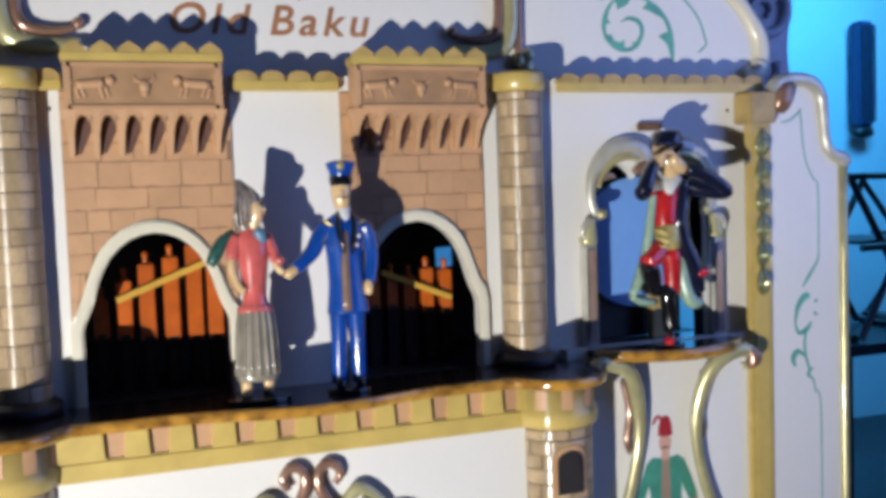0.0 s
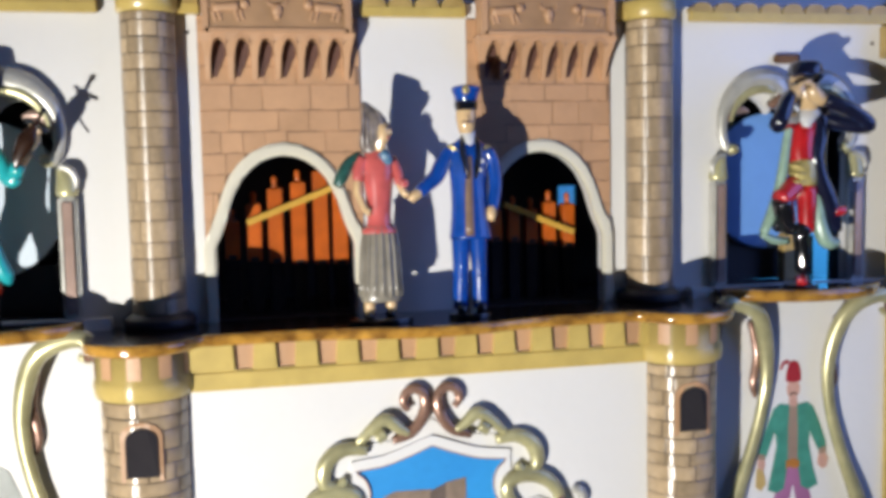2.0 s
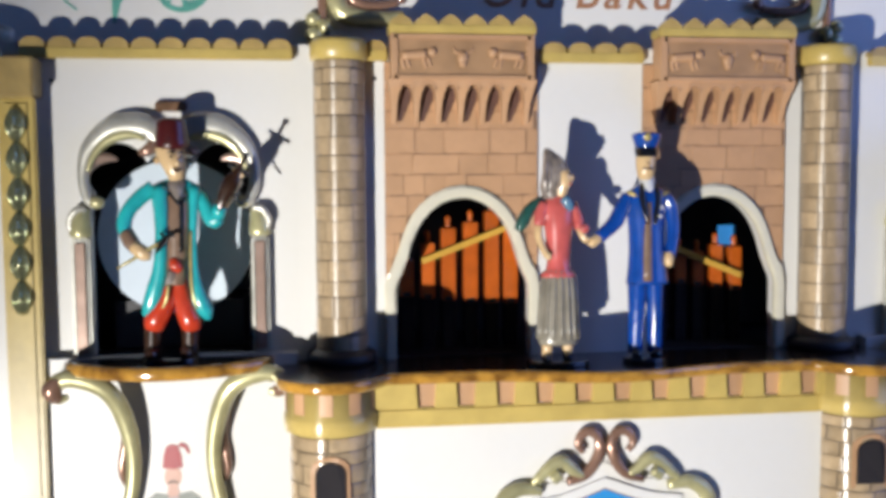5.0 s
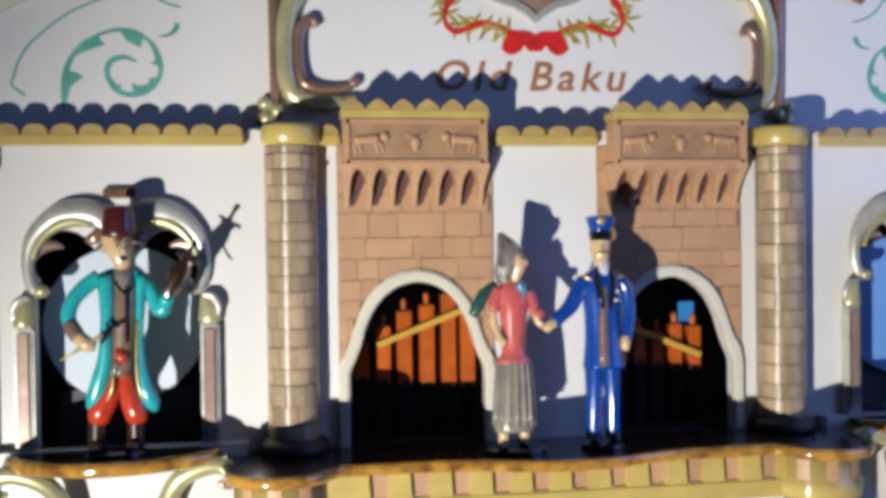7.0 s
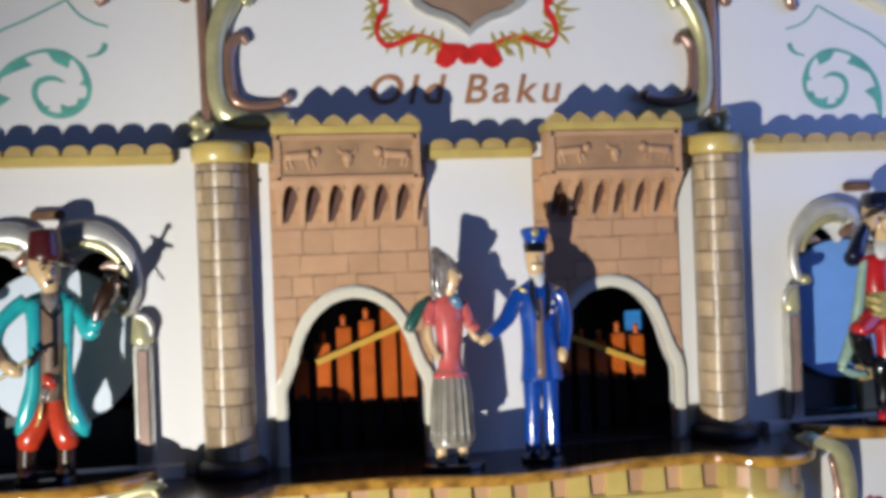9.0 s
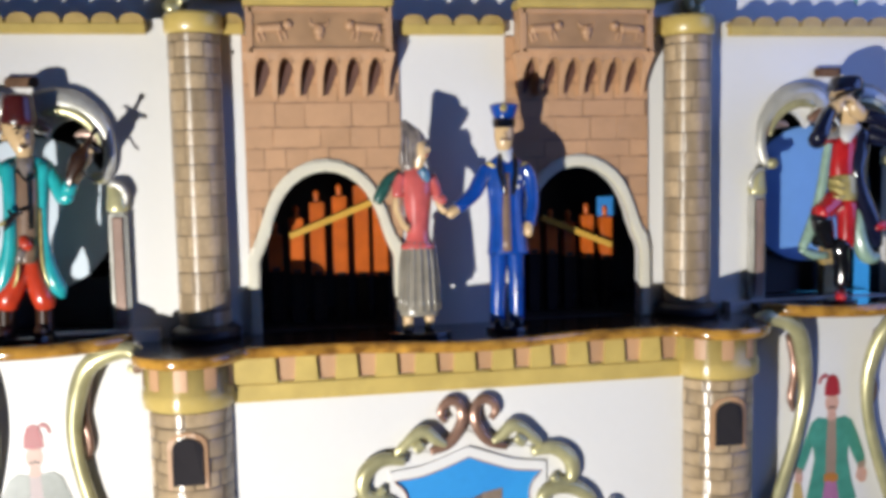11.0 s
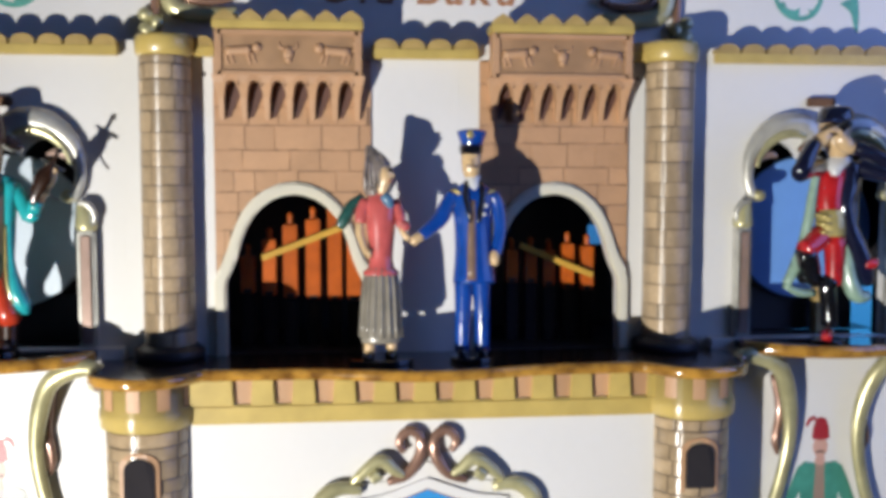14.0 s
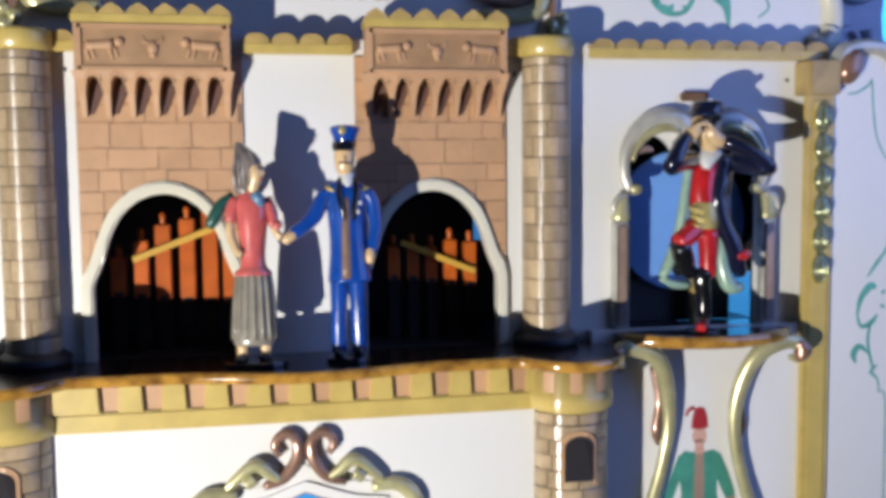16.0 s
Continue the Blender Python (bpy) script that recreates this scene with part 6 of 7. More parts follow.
# battlements painted under the guards' feet
for s in (-1, 1):
    g, yy = s * 0.787, -0.0316
    ledge_art = thing("painted_battlement", (g, yy, 0.60), "painted cream wall top with dark gaps under the guard", "painted wall", "painted battlements")
    part("wall_top", plate(bmesh.new(), [(g - 0.098, 0.7118), (g + 0.098, 0.7118), (g + 0.084, 0.668), (g + 0.070, 0.650), (g - 0.070, 0.650), (g - 0.084, 0.668)], yy - 0.0006, yy + 0.0003), WHITE, ledge_art, "cream painted wall top")
    for k, rows in enumerate(([(-0.072, 0.722), (-0.050, 0.716), (-0.042, 0.690), (-0.020, 0.672), (-0.022, 0.662), (-0.058, 0.664), (-0.062, 0.690)], [(0.020, 0.724), (0.044, 0.722), (0.046, 0.684), (0.062, 0.672), (0.060, 0.662), (0.028, 0.664), (0.024, 0.690)])):
        part("gap", plate(bmesh.new(), [(g + x, z) for x, z in rows], yy - 0.0012, yy + 0.0004), BLACK, ledge_art, "dark painted gap")
    for k in range(3):
        x = g - 0.018 + 0.0145 * k
        part("stone", plate(bmesh.new(), [(x, 0.664), (x + 0.0135, 0.664), (x + 0.0135, 0.716 - 0.003 * k), (x, 0.718 - 0.003 * k)], yy - 0.0010, yy + 0.0004), PLINTH, ledge_art)
    for k in range(4):
        x = g - 0.084 + 0.043 * k
        part("stone", plate(bmesh.new(), [(x, 0.612), (x + 0.0415, 0.612), (x + 0.0415, 0.6495), (x, 0.6495)], yy - 0.0014, yy + 0.0004), PLINTH, ledge_art)
    part("ledge_line", plate(bmesh.new(), [(g - 0.088, 0.605), (g + 0.094, 0.603), (g + 0.094, 0.611), (g - 0.088, 0.612)], yy - 0.0012, yy + 0.0004), BOOT, ledge_art, "dark painted ledge line")

# ---------------- painted ornament on the top board ----------------


def stroke(bm, rows, y, per=5, mi=0, thick=0.0008):
    """A flat painted line along rows of x, z, half-width."""
    path = smooth_path(rows, per) if per > 1 else [np.array(r) for r in rows]
    a, b = [], []
    for i, q in enumerate(path):
        t = path[min(i + 1, len(path) - 1)][:2] - path[max(i - 1, 0)][:2]
        t = t / (np.linalg.norm(t) + 1e-12)
        w = max(q[2], 0.0003)
        a.append((q[0] - t[1] * w, q[1] + t[0] * w))
        b.append((q[0] + t[1] * w, q[1] - t[0] * w))
    ribbon(bm, a, b, y - thick, y + 0.0003, mi=mi)
    return bm


YU = UP - 0.0002
for s in (-1, 1):
    cx, cz = 0.757, 1.960

    def M(rows):
        return [(s * x, z, w) for x, z, w in rows]

    bm = bmesh.new()
    stroke(bm, M([(0.886, 1.880, 0.002), (0.882, 1.915, 0.0075), (0.880, 1.948, 0.0055), (0.868, 1.976, 0.0045), (0.848, 1.999, 0.004), (0.824, 2.014, 0.003), (0.803, 2.022, 0.003), (0.782, 2.025, 0.004), (0.757, 2.020, 0.005), (0.738, 2.010, 0.003), (0.724, 1.994, 0.0045), (0.715, 1.968, 0.006), (0.713, 1.948, 0.004), (0.722, 1.928, 0.005), (0.743, 1.912, 0.0065), (0.768, 1.906, 0.005), (0.791, 1.914, 0.005), (0.804, 1.932, 0.0045), (0.808, 1.951, 0.005), (0.800, 1.968, 0.0055), (0.780, 1.975, 0.0045), (0.766, 1.972, 0.003), (0.755, 1.966, 0.001)]), YU, 4)
    sw = part("green_scroll", bm, GREENPAINT, topb, "sea green painted leaf scroll")
    for tooth in (((0.880, 1.948), (0.866, 1.946), (0.849, 1.938), (0.868, 1.924), (0.882, 1.905)), ((0.864, 1.976), (0.845, 1.997), (0.822, 2.012), (0.818, 2.004), (0.810, 1.998), (0.832, 1.990)), ((0.784, 2.022), (0.760, 2.019), (0.743, 2.010), (0.748, 1.993), (0.772, 2.004)), ((0.726, 1.992), (0.712, 1.966), (0.714, 1.960), (0.730, 1.963), (0.722, 1.972)), ((0.718, 1.938), (0.738, 1.916), (0.762, 1.908), (0.764, 1.928), (0.752, 1.922), (0.736, 1.926), (0.732, 1.938)), ((0.788, 1.912), (0.806, 1.934), (0.798, 1.934), (0.793, 1.924), (0.782, 1.924))):
        bm = bmesh.new()
        plate(bm, [(s * x, z) for x, z in tooth], YU - 0.0011, YU + 0.0003)
        part("scroll_tooth", bm, GREENPAINT, sw)
    bm = bmesh.new()
    stroke(bm, M([(0.715, 2.014, 0.0015), (0.696, 2.018, 0.003), (0.684, 2.029, 0.005), (0.682, 2.039, 0.005)]), YU, 4)
    stroke(bm, M([(0.970, 1.938, 0.0018), (0.966, 1.954, 0.002), (0.951, 1.985, 0.002), (0.920, 2.018, 0.002), (0.869, 2.057, 0.002), (0.818, 2.081, 0.002), (0.747, 2.118, 0.002)]), YU, 4)
    stroke(bm, M([(0.747, 2.118, 0.002), (0.726, 2.091, 0.0022), (0.701, 2.076, 0.002), (0.675, 2.069, 0.0018)]), YU, 4)
    stroke(bm, M([(0.970, 1.938, 0.0018), (0.975, 1.925, 0.0018), (0.967, 1.914, 0.002), (0.952, 1.903, 0.002)]), YU, 4)
    part("green_line", bm, GREENPAINT, topb, "thin sea green border line")

# shield, wreath and lettering
bm = bmesh.new()
sh = [(0.0, 2.050), (0.018, 2.066), (0.045, 2.082), (0.080, 2.092), (0.105, 2.106), (0.120, 2.130), (0.126, 2.165), (0.126, 2.26), (0.10, 2.30), (0.0, 2.31)]
shield_out = sh + [(-x, z) for x, z in sh[-2:0:-1]]
shield_in = [(x * 0.86, 2.18 + (z - 2.18) * 0.87) for x, z in shield_out]
ribbon(bm, shield_out, shield_in, UP - 0.014, UP - 0.0003, closed=True)
shield = part("shield_rim", bm, SILVER, topb, "silver bevelled shield rim")
part("shield_field", plate(bmesh.new(), shield_in, UP - 0.008, UP - 0.0003), BROWN, shield, "bronze brown shield field")
for s in (-1, 1):
    bm = bmesh.new()
    tube(bm, [(s * 0.050, UP - 0.006, 2.245, 0.010), (s * 0.047, UP - 0.010, 2.215, 0.014), (s * 0.048, UP - 0.012, 2.185, 0.019), (s * 0.050, UP - 0.012, 2.163, 0.018), (s * 0.050, UP - 0.008, 2.152, 0.008)], 12, 4, flat=0.7)
    tube(bm, [(s * 0.062, UP - 0.006, 2.245, 0.004), (s * 0.068, UP - 0.009, 2.20, 0.005), (s * 0.075, UP - 0.009, 2.17, 0.004)], 8, 3)
    part("shield_boss", bm, COPPER, shield, "bronze relief boss", True)
    bm = bmesh.new()
    stroke(bm, [(s * x, z, w) for x, z, w in ((0.167, 2.162, 0.009), (0.167, 2.138, 0.012), (0.163, 2.115, 0.009))], YU - 0.0014, 4)
    stroke(bm, [(s * x, z, w) for x, z, w in ((0.158, 2.122, 0.003), (0.164, 2.100, 0.007), (0.176, 2.080, 0.006), (0.179, 2.058, 0.004), (0.172, 2.042, 0.005), (0.156, 2.034, 0.006), (0.134, 2.041, 0.005), (0.110, 2.051, 0.006), (0.085, 2.048, 0.006), (0.060, 2.040, 0.006), (0.046, 2.030, 0.008))], YU - 0.0006, 5)
    plate(bm, [(s * x, z) for x, z in ((0.004, 2.034), (0.020, 2.038), (0.044, 2.038), (0.062, 2.020), (0.068, 2.002), (0.056, 1.992), (0.044, 1.990), (0.030, 1.998), (0.022, 2.010), (0.008, 2.022))], YU - 0.0022, YU)
    plate(bm, [(s * x, z) for x, z in ((0.018, 2.030), (0.021, 2.008), (0.012, 1.998), (0.0005, 1.998), (0.0005, 2.030))], YU - 0.0028, YU)
    part("red_ribbon", bm, REDPAINT, topb, "scarlet painted ribbon and bow")
    rnd = random.Random(11 + s)
    bm = bmesh.new()
    spray = ((0.178, 2.175), (0.172, 2.165), (0.180, 2.112), (0.172, 2.085), (0.178, 2.066), (0.150, 2.048), (0.126, 2.050), (0.100, 2.047), (0.076, 2.044), (0.058, 2.036))
    for k, (bx, bz) in enumerate(spray):
        out = math.atan2(bz - 2.16, bx) if k > 1 else radians(70)
        for side in ((-1, -0.45, 0.2, 0.8) if k < 2 else (-0.9, 0.1, 0.85, 2.6)):
            dirx = out + side + 0.3 * (rnd.random() - 0.5) + (0.5 if k > 2 else 0)
            ln = (0.060 if k < 2 else 0.036 if side < 2 else 0.026) * (0.75 + 0.5 * rnd.random())
            bend = 0.10 * ln * (rnd.random() - 0.5) * 4
            stroke(bm, [(s * bx, bz, 0.0018), (s * (bx + ln * 0.55 * math.cos(dirx)), bz + ln * 0.55 * math.sin(dirx), 0.0036), (s * (bx + ln * math.cos(dirx) + bend), bz + ln * math.sin(dirx) + bend, 0.0006)], YU - 0.0003 - 0.00004 * k, 3)
    wr = part("leaf_wreath", bm, OLIVE, topb, "olive gold painted leaf sprays")

for word, x0, x1 in (("Old", -0.196, -0.046), ("Baku", -0.012, 0.186)):
    cu = bpy.data.curves.new("lettering", "FONT")
    cu.body, cu.size, cu.shear, cu.extrude, cu.offset, cu.space_character = word, 0.080, 0.22, 0.0006, 0.0012, 1.25
    tmp = bpy.data.objects.new("lettering", cu)
    scene.collection.objects.link(tmp)
    bpy.context.view_layer.update()
    me = bpy.data.meshes.new_from_object(tmp.evaluated_get(bpy.context.evaluated_depsgraph_get()))
    bpy.data.objects.remove(tmp)
    xs = [v.co.x for v in me.vertices]
    lo, hi = min(xs), max(xs)
    for v in me.vertices:
        v.co = Vector((x0 + (v.co.x - lo) / (hi - lo) * (x1 - x0), YU - 0.0008 - v.co.z, 1.922 + v.co.y))
    me.materials.append(LETTER)
    ob = new("lettering", me)
    ob.parent = topb
    ob.matrix_parent_inverse = Matrix.Translation(-topb.location)
    ob["label"] = "copper painted lettering"

# vine on the outer wings
for ob in [o for o in scene.objects if o.name.startswith("organ_outer_wing")]:
    s = 1 if ob.location.x > 0 else -1

    def M(rows):
        return [(s * x, z, w) for x, z, w in rows]

    yw = -0.0042
    bm = bmesh.new()
    stroke(bm, M([(1.118, 1.738, 0.0015), (1.140, 1.742, 0.0022), (1.165, 1.758, 0.0022), (1.170, 1.768, 0.0015)]), yw, 4)
    stroke(bm, M([(1.170, 1.768, 0.0015), (1.176, 1.70, 0.0014), (1.185, 1.65, 0.0014), (1.205, 1.61, 0.0014), (1.218, 1.59, 0.0014), (1.218, 1.45, 0.0014), (1.212, 1.42, 0.003), (1.19, 1.39, 0.004), (1.172, 1.365, 0.0015)]), yw, 4)
    stroke(bm, M([(1.205, 1.12, 0.0014), (1.200, 1.15, 0.002), (1.185, 1.165, 0.004), (1.198, 1.18, 0.002)]), yw, 4)
    stroke(bm, M([(1.222, 0.5, 0.0014), (1.222, 0.9, 0.0014), (1.220, 1.10, 0.0014), (1.208, 1.125, 0.0014)]), yw, 3)
    stroke(bm, M([(1.150, 1.285, 0.002), (1.158, 1.32, 0.006), (1.178, 1.345, 0.008), (1.192, 1.342, 0.004)]), yw, 4)
    stroke(bm, M([(1.150, 1.285, 0.002), (1.160, 1.262, 0.004), (1.182, 1.268, 0.006), (1.196, 1.285, 0.002)]), yw, 4)
    stroke(bm, M([(1.180, 1.266, 0.003), (1.176, 1.23, 0.003), (1.184, 1.19, 0.003), (1.192, 1.17, 0.002)]), yw, 4)
    stroke(bm, M([(1.178, 1.205, 0.002), (1.158, 1.220, 0.006), (1.144, 1.205, 0.007), (1.150, 1.185, 0.002)]), yw, 4)
    stroke(bm, M([(1.205, 1.33, 0.003), (1.213, 1.335, 0.003)]), yw, 2)
    stroke(bm, M([(1.203, 1.305, 0.003), (1.213, 1.300, 0.003)]), yw, 2)
    part("green_vine", bm, GREENPAINT, ob, "sea green painted vine")

# ---------------- hall things behind the organ ----------------
BLUEBOX = mat("dark_blue_speaker_cloth", (0.015, 0.06, 0.16), 0.6, dirt=0.4, scale=40)
DARKMETAL = mat("black_painted_metal", (0.012, 0.014, 0.02), 0.4, dirt=0.3, scale=20)
sp = thing("wall_speaker", (4.31, 3.12, 1.86), "slim dark blue column speaker on the wall", "speaker")
bm = bmesh.new()
box(bm, 4.245, 4.375, 3.06, 3.175, 1.93, 2.60, bev=0.02)
part("speaker_body", bm, BLUEBOX, sp)
for i in range(5):
    bm = bmesh.new()
    box(bm, 4.262 + 0.024 * i, 4.270 + 0.024 * i, 3.052, 3.0595, 1.96, 2.57)
    part("speaker_rib", bm, DARKMETAL, sp)
bm = bmesh.new()
ball(bm, 4.31, 3.11, 1.895, 0.085, 0.05, 0.045)
part("speaker_bracket", bm, DARKMETAL, sp, "black wall bracket", True)
bm = bmesh.new()
box(bm, 4.28, 4.34, 3.175, 3.1995, 2.1, 2.4)
part("speaker_mount", bm, DARKMETAL, sp)

tb = thing("side_table", (2.62, 1.35, 0), "dark table with folded chairs leaning on it", "table")
bm = bmesh.new()
box(bm, 2.2, 3.3, 1.0, 1.7, 0.94, 0.98, bev=0.01)
part("tabletop", bm, DARKMETAL, tb)
for x in (2.25, 3.25):
    for y in (1.05, 1.65):
        bm = bmesh.new()
        box(bm, x - 0.03, x + 0.03, y - 0.03, y + 0.03, 0.0005, 0.94, bev=0.004)
        part("leg", bm, DARKMETAL, tb)
bm = bmesh.new()
box(bm, 2.29, 3.21, 1.06, 1.64, 0.30, 0.34, bev=0.005)
part("lower_shelf", bm, DARKMETAL, tb)


def folding_chair(x, y, z, turn):
    ch = thing("folding_chair", (0, 0, 0), "black folding chair with crossed legs on a table", "chair", "folded chairs")
    for nm, a, b in (("leg", (-0.21, -0.02, 0.014), (0.21, -0.02, 0.62)), ("leg", (0.21, 0.02, 0.014), (-0.21, 0.02, 0.62)), ("leg", (-0.21, 0.30, 0.014), (0.21, 0.30, 0.62)), ("leg", (0.21, 0.34, 0.014), (-0.21, 0.34, 0.62)), ("armrest", (-0.21, -0.04, 0.63), (-0.21, 0.36, 0.63)), ("armrest", (0.21, -0.04, 0.63), (0.21, 0.36, 0.63)), ("seat_rail", (-0.2, -0.02, 0.36), (0.2, -0.02, 0.36)), ("foot_rail", (-0.21, 0.0, 0.014), (-0.21, 0.32, 0.014)), ("foot_rail", (0.21, 0.0, 0.014), (0.21, 0.32, 0.014))):
        part(nm, tube(bmesh.new(), [(*a, 0.014), (*b, 0.014)], 8, 1), DARKMETAL, ch)
    part("seat", box(bmesh.new(), -0.19, 0.19, 0.0, 0.31, 0.372, 0.384, bev=0.003), DARKMETAL, ch, "black canvas seat")
    ch.matrix_basis = pose(x, y, z, 0, 0, turn)
    return ch


folding_chair(2.55, 1.10, 0.9805, 8)
folding_chair(3.02, 1.25, 0.9805, -14)

# carved crest of the organ's far side, seen behind the top board
CARVE = mat("lilac_grey_carving", (0.62, 0.60, 0.68), 0.4, dirt=0.3, scale=12)
cr = thing("rear_crest", (1.32, 0.36, 0), "lilac grey carved crest on a post behind the organ", "carved crest")
bm = bmesh.new()
box(bm, 1.22, 1.36, 0.35, 0.375, 0.0005, 1.80)
part("crest_post", bm, CARVE, cr)
bm = bmesh.new()
plate(bm, [(1.18, 1.8003), (1.42, 1.8003), (1.45, 1.86), (1.44, 1.96), (1.45, 2.05), (1.42, 2.16), (1.34, 2.22), (1.20, 2.20), (1.16, 1.96)], 0.352, 0.372)
part("crest_board", bm, CARVE, cr)
for cx, cz, r0 in ((1.36, 2.06, 0.075), (1.35, 1.90, 0.055), (1.47, 1.83, 0.035), (1.50, 1.73, 0.04)):
    bm = bmesh.new()
    tube(bm, spiral(cx, cz, r0, 0.012, 30, -420, 0.343, 0.016, 0.007, 18), 8, 3)
    part("crest_scroll", bm, CARVE, cr, "carved scroll", True)
bm = bmesh.new()
tube(bm, [(1.42, 0.36, 1.86, 0.016), (1.47, 0.36, 1.80, 0.016), (1.47, 0.36, 1.73, 0.014), (1.50, 0.36, 1.70, 0.012)], 8, 4)
part("crest_bracket", bm, CARVE, cr, "", True)

# ---------------- single painted stones, laid last ----------------
STONES = random.Random(21)


def child_piece(me, parent, m):
    ob = new("stone", me)
    ob.parent = parent
    root = parent
    while root.parent is not None:
        root = root.parent
    ob.matrix_parent_inverse = Matrix.Translation(-parent.location)
    ob.matrix_basis = m
    return ob


CURVED = {}


def curved_stone(radius, wide, high, material):
    """A thin curved slab, about the axis, facing -y; edges chamfered."""
    key = (radius, wide, high, material.name)
    if key not in CURVED:
        bm = bmesh.new()
        cuts, g = (0.0, 0.025, 0.27, 0.5, 0.73, 0.975, 1.0), 0.0009
        n, front = len(cuts) - 1, []
        for z, gr in ((0.0, 0), (g, 1), (high - g, 1), (high, 0)):
            row = []
            for i, t in enumerate(cuts):
                r, an = radius + (0.0003 if gr and 0 < i < n else 0), radians(wide * (t - 0.5))
                row.append(bm.verts.new((r * math.sin(an), -r * math.cos(an), z)))
            front.append(row)
        for r in range(3):
            for i in range(n):
                bm.faces.new((front[r][i], front[r][i + 1], front[r + 1][i + 1], front[r + 1][i]))
        bmesh.ops.recalc_face_normals(bm, faces=bm.faces)
        me = bpy.data.meshes.new("stone")
        bm.to_mesh(me)
        bm.free()
        for p in me.polygons:
            p.use_smooth = True
        me.materials.append(material)
        CURVED[key] = me
    return CURVED[key]


def clad(parent, x, y, radius, z0, z1, row, sizes, material):
    z = z0
    while z < z1 - 0.006:
        high = min(round(row * STONES.choice((0.8, 0.95, 1.1)), 4), round(z1 - z, 4))
        a = -104 + 20 * STONES.random()
        while a < 100:
            wide = STONES.choice(sizes)
            mid = a + wide / 2
            child_piece(curved_stone(radius, wide - 2.2, round(high - 0.0022, 4), material), parent, pose(x, y, z + 0.0006 + 0.001 * STONES.random(), STONES.uniform(-0.7, 0.7), 0, mid))
            a += wide
        z += high


for ob in [o for o in scene.objects if o.name.startswith("column") and not o.name.startswith("column_base")]:
    s = 1 if ob.data.vertices[0].co.x > 0 else -1
    clad(ob, COLUMN_X[s], -0.018, 0.0470, LEDGE + 0.027, CREST - 0.003, 0.035, (48, 64, 82), GREYSTONE)
for ob in [o for o in scene.objects if o.name.startswith("turret") and not o.name.startswith("turret_cap")]:
    s = 1 if ob.data.vertices[0].co.x > 0 else -1
    clad(ob, TURRET_X[s], -0.113, 0.0735, 0.55, 1.149, 0.030, (36, 46, 58), TURRETSTONE)


def flat_stone(parent, pts, y, material):
    bm = bmesh.new()
    cx = sum(p[0] for p in pts) / len(pts)
    cz = sum(p[1] for p in pts) / len(pts)
    pts = [(x + 0.0022 * (STONES.random() - 0.5), z + 0.0026 * (STONES.random() - 0.5)) for x, z in pts]
    lo = [bm.verts.new((x, y, z)) for x, z in pts]
    hi = [bm.verts.new((cx + (x - cx) * 0.975, y - 0.0012, cz + (z - cz) * 0.96)) for x, z in pts]
    bm.faces.new(hi)
    for i in range(len(pts)):
        j = (i + 1) % len(pts)
        bm.faces.new((lo[i], lo[j], hi[j], hi[i]))
    bmesh.ops.recalc_face_normals(bm, faces=bm.faces)
    bmesh.ops.triangulate(bm, faces=[f for f in bm.faces if len(f.verts) > 4])
    me = bpy.data.meshes.new("stone")
    bm.to_mesh(me)
    bm.free()
    me.materials.append(material)
    return child_piece(me, parent, Matrix())


def arch_height(x, cx):
    pts = arch_outer(cx)
    best = 0.0
    for (xa, za), (xb, zb) in zip(pts, pts[1:]):
        if xa != xb and min(xa, xb) <= x <= max(xa, xb):
            best = max(best, za + (zb - za) * (x - xa) / (xb - xa))
    return best


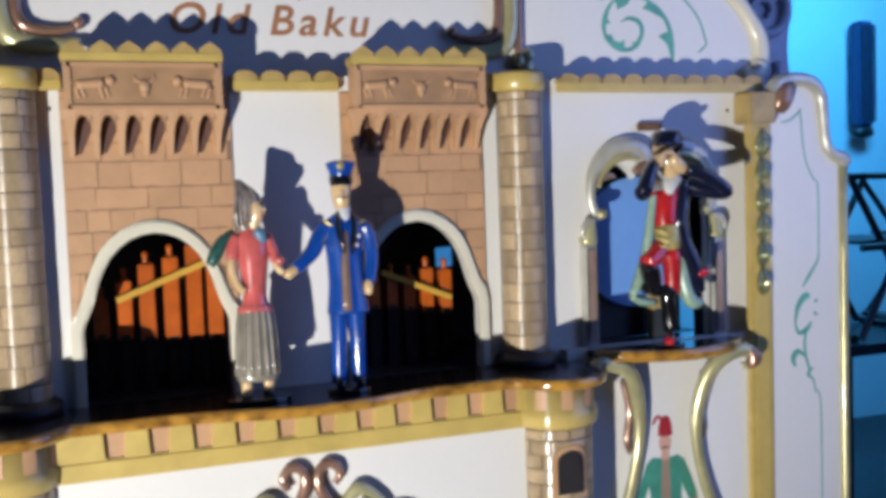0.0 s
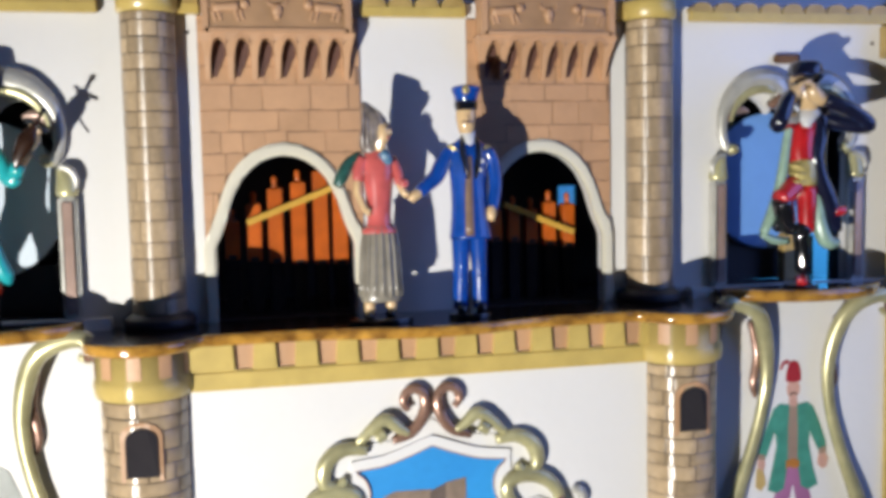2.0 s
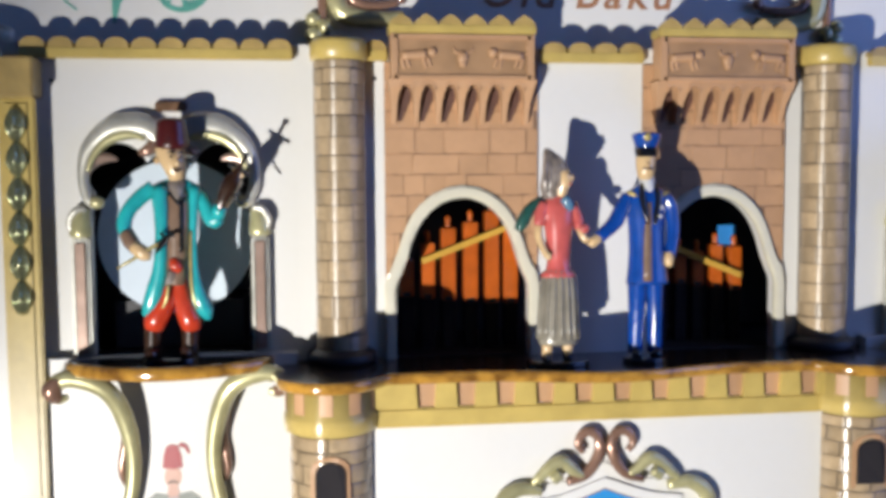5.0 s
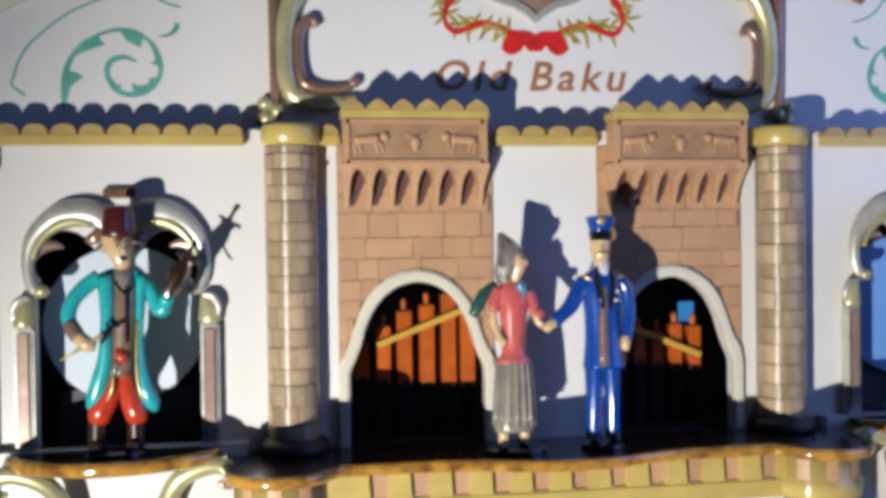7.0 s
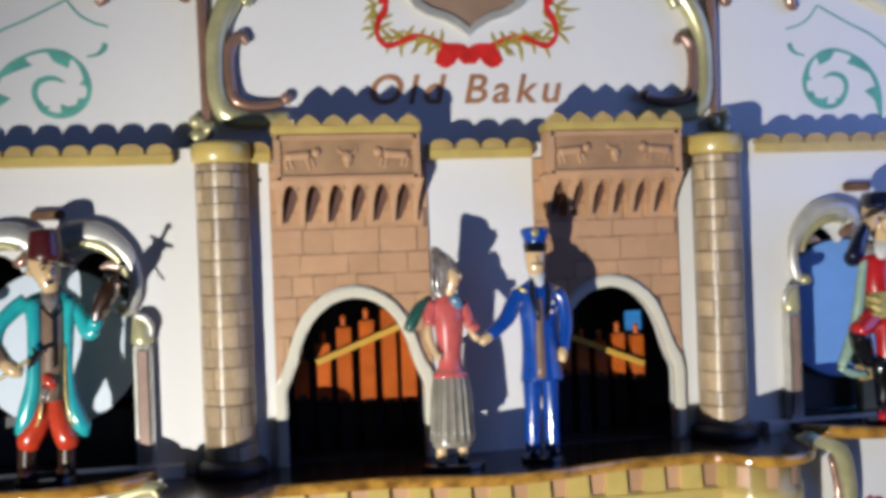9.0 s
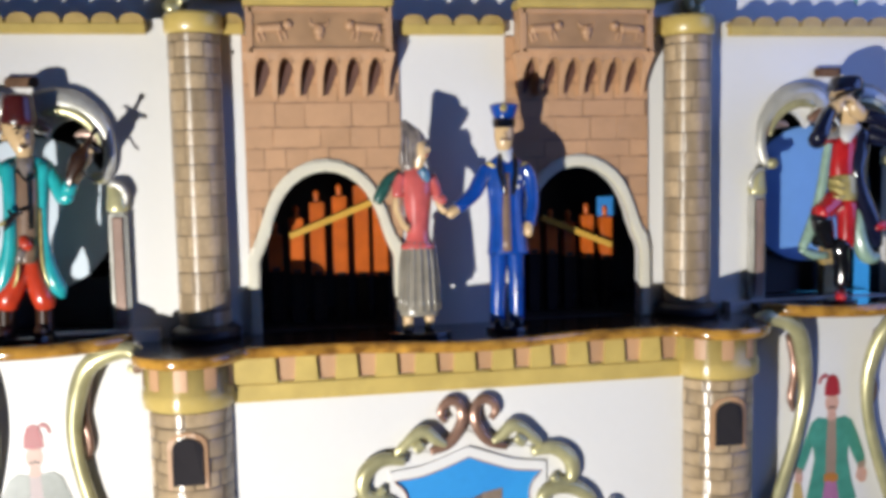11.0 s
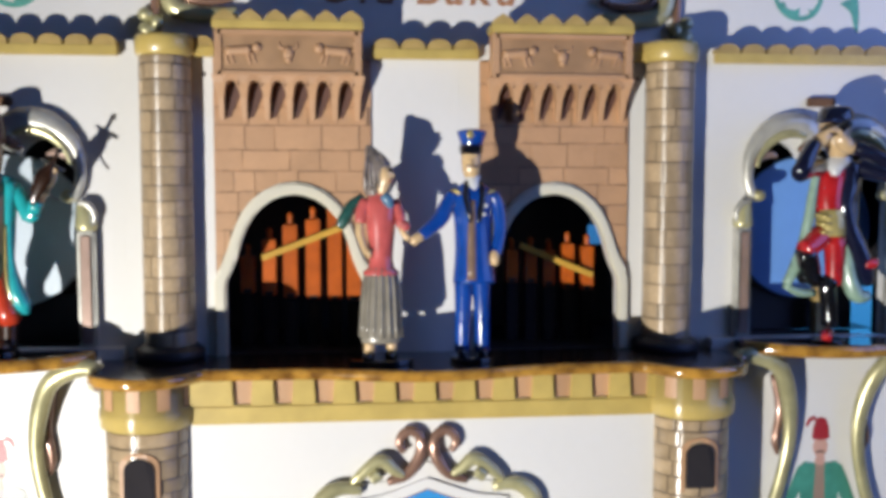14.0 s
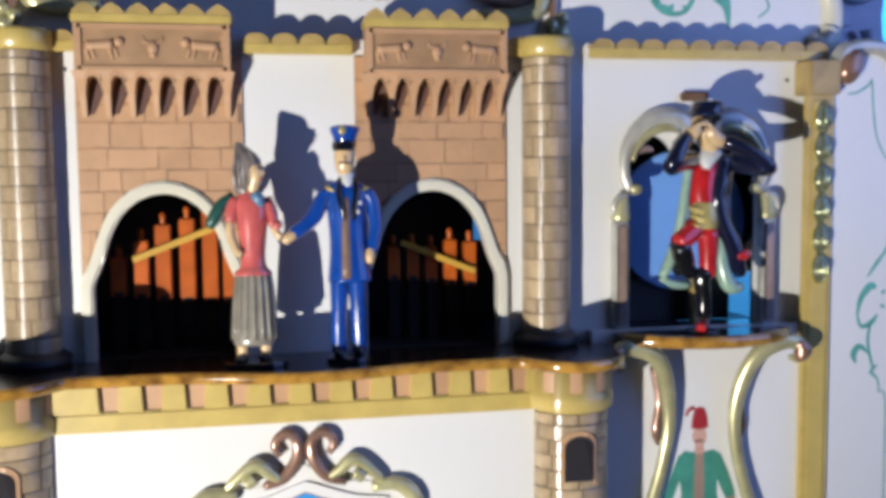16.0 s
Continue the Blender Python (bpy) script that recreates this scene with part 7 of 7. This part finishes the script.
fields = sorted([o for o in scene.objects if o.name.startswith("stone_field")], key=lambda o: o.data.vertices[0].co.x)
for ob, s in zip(fields, (-1, 1)):
    cx = AX * s
    x0, x1 = min(FIELD[0] * s, FIELD[1] * s), max(FIELD[0] * s, FIELD[1] * s)
    z = 1.402
    while z < 1.80:
        high = STONES.choice((0.033, 0.039, 0.046))
        top_z = min(z + high, CREST)
        x = x0 - 0.03 * STONES.random()
        while x < x1:
            wide = STONES.choice((0.040, 0.055, 0.070, 0.088))
            a, b = max(x, x0) + 0.0006, min(x + wide, x1) - 0.0006
            x += wide
            if b - a < 0.008:
                continue
            low = [(a + (b - a) * i / 5, max(z + 0.0006, arch_height(a + (b - a) * i / 5, cx))) for i in range(6)]
            if min(top_z - q[1] for q in low) < 0.004:
                low = [q for q in low if top_z - q[1] > 0.004]
                if len(low) < 2:
                    continue
            flat_stone(ob, low + [(low[-1][0], top_z - 0.0006), (low[0][0], top_z - 0.0006)], -0.004, TAN)
        z = top_z


def plinth(ob, x0, x1, y, z0, z1, parent):
    z = z1
    while z > z0:
        high = STONES.choice((0.026, 0.032, 0.038))
        x = x0 - 0.04 * STONES.random()
        while x < x1:
            wide = STONES.choice((0.05, 0.07, 0.085))
            a, b = max(x, x0) + 0.0006, min(x + wide, x1) - 0.0006
            x += wide
            if b - a > 0.01:
                flat_stone(parent, [(a, z - high + 0.0006), (b, z - high + 0.0006), (b, z - 0.0006), (a, z - 0.0006)], y, PLINTH)
        z -= high


for ob in [o for o in scene.objects if o.name.startswith("stone_plinth")]:
    xs = [v.co.x for v in ob.data.vertices]
    ys = [v.co.y for v in ob.data.vertices]
    plinth(ob, min(xs), max(xs), min(ys), 0.50 if max(xs) < 0.5 and min(xs) > -0.5 else 0.565, 0.7405 if max(xs) < 0.5 and min(xs) > -0.5 else 0.7105, ob)

for ob in [o for o in scene.objects if o.name.startswith("organ_outer_wing")]:
    ob.location.y -= 0.034
    ob.location.x -= math.copysign(0.020, ob.location.x)
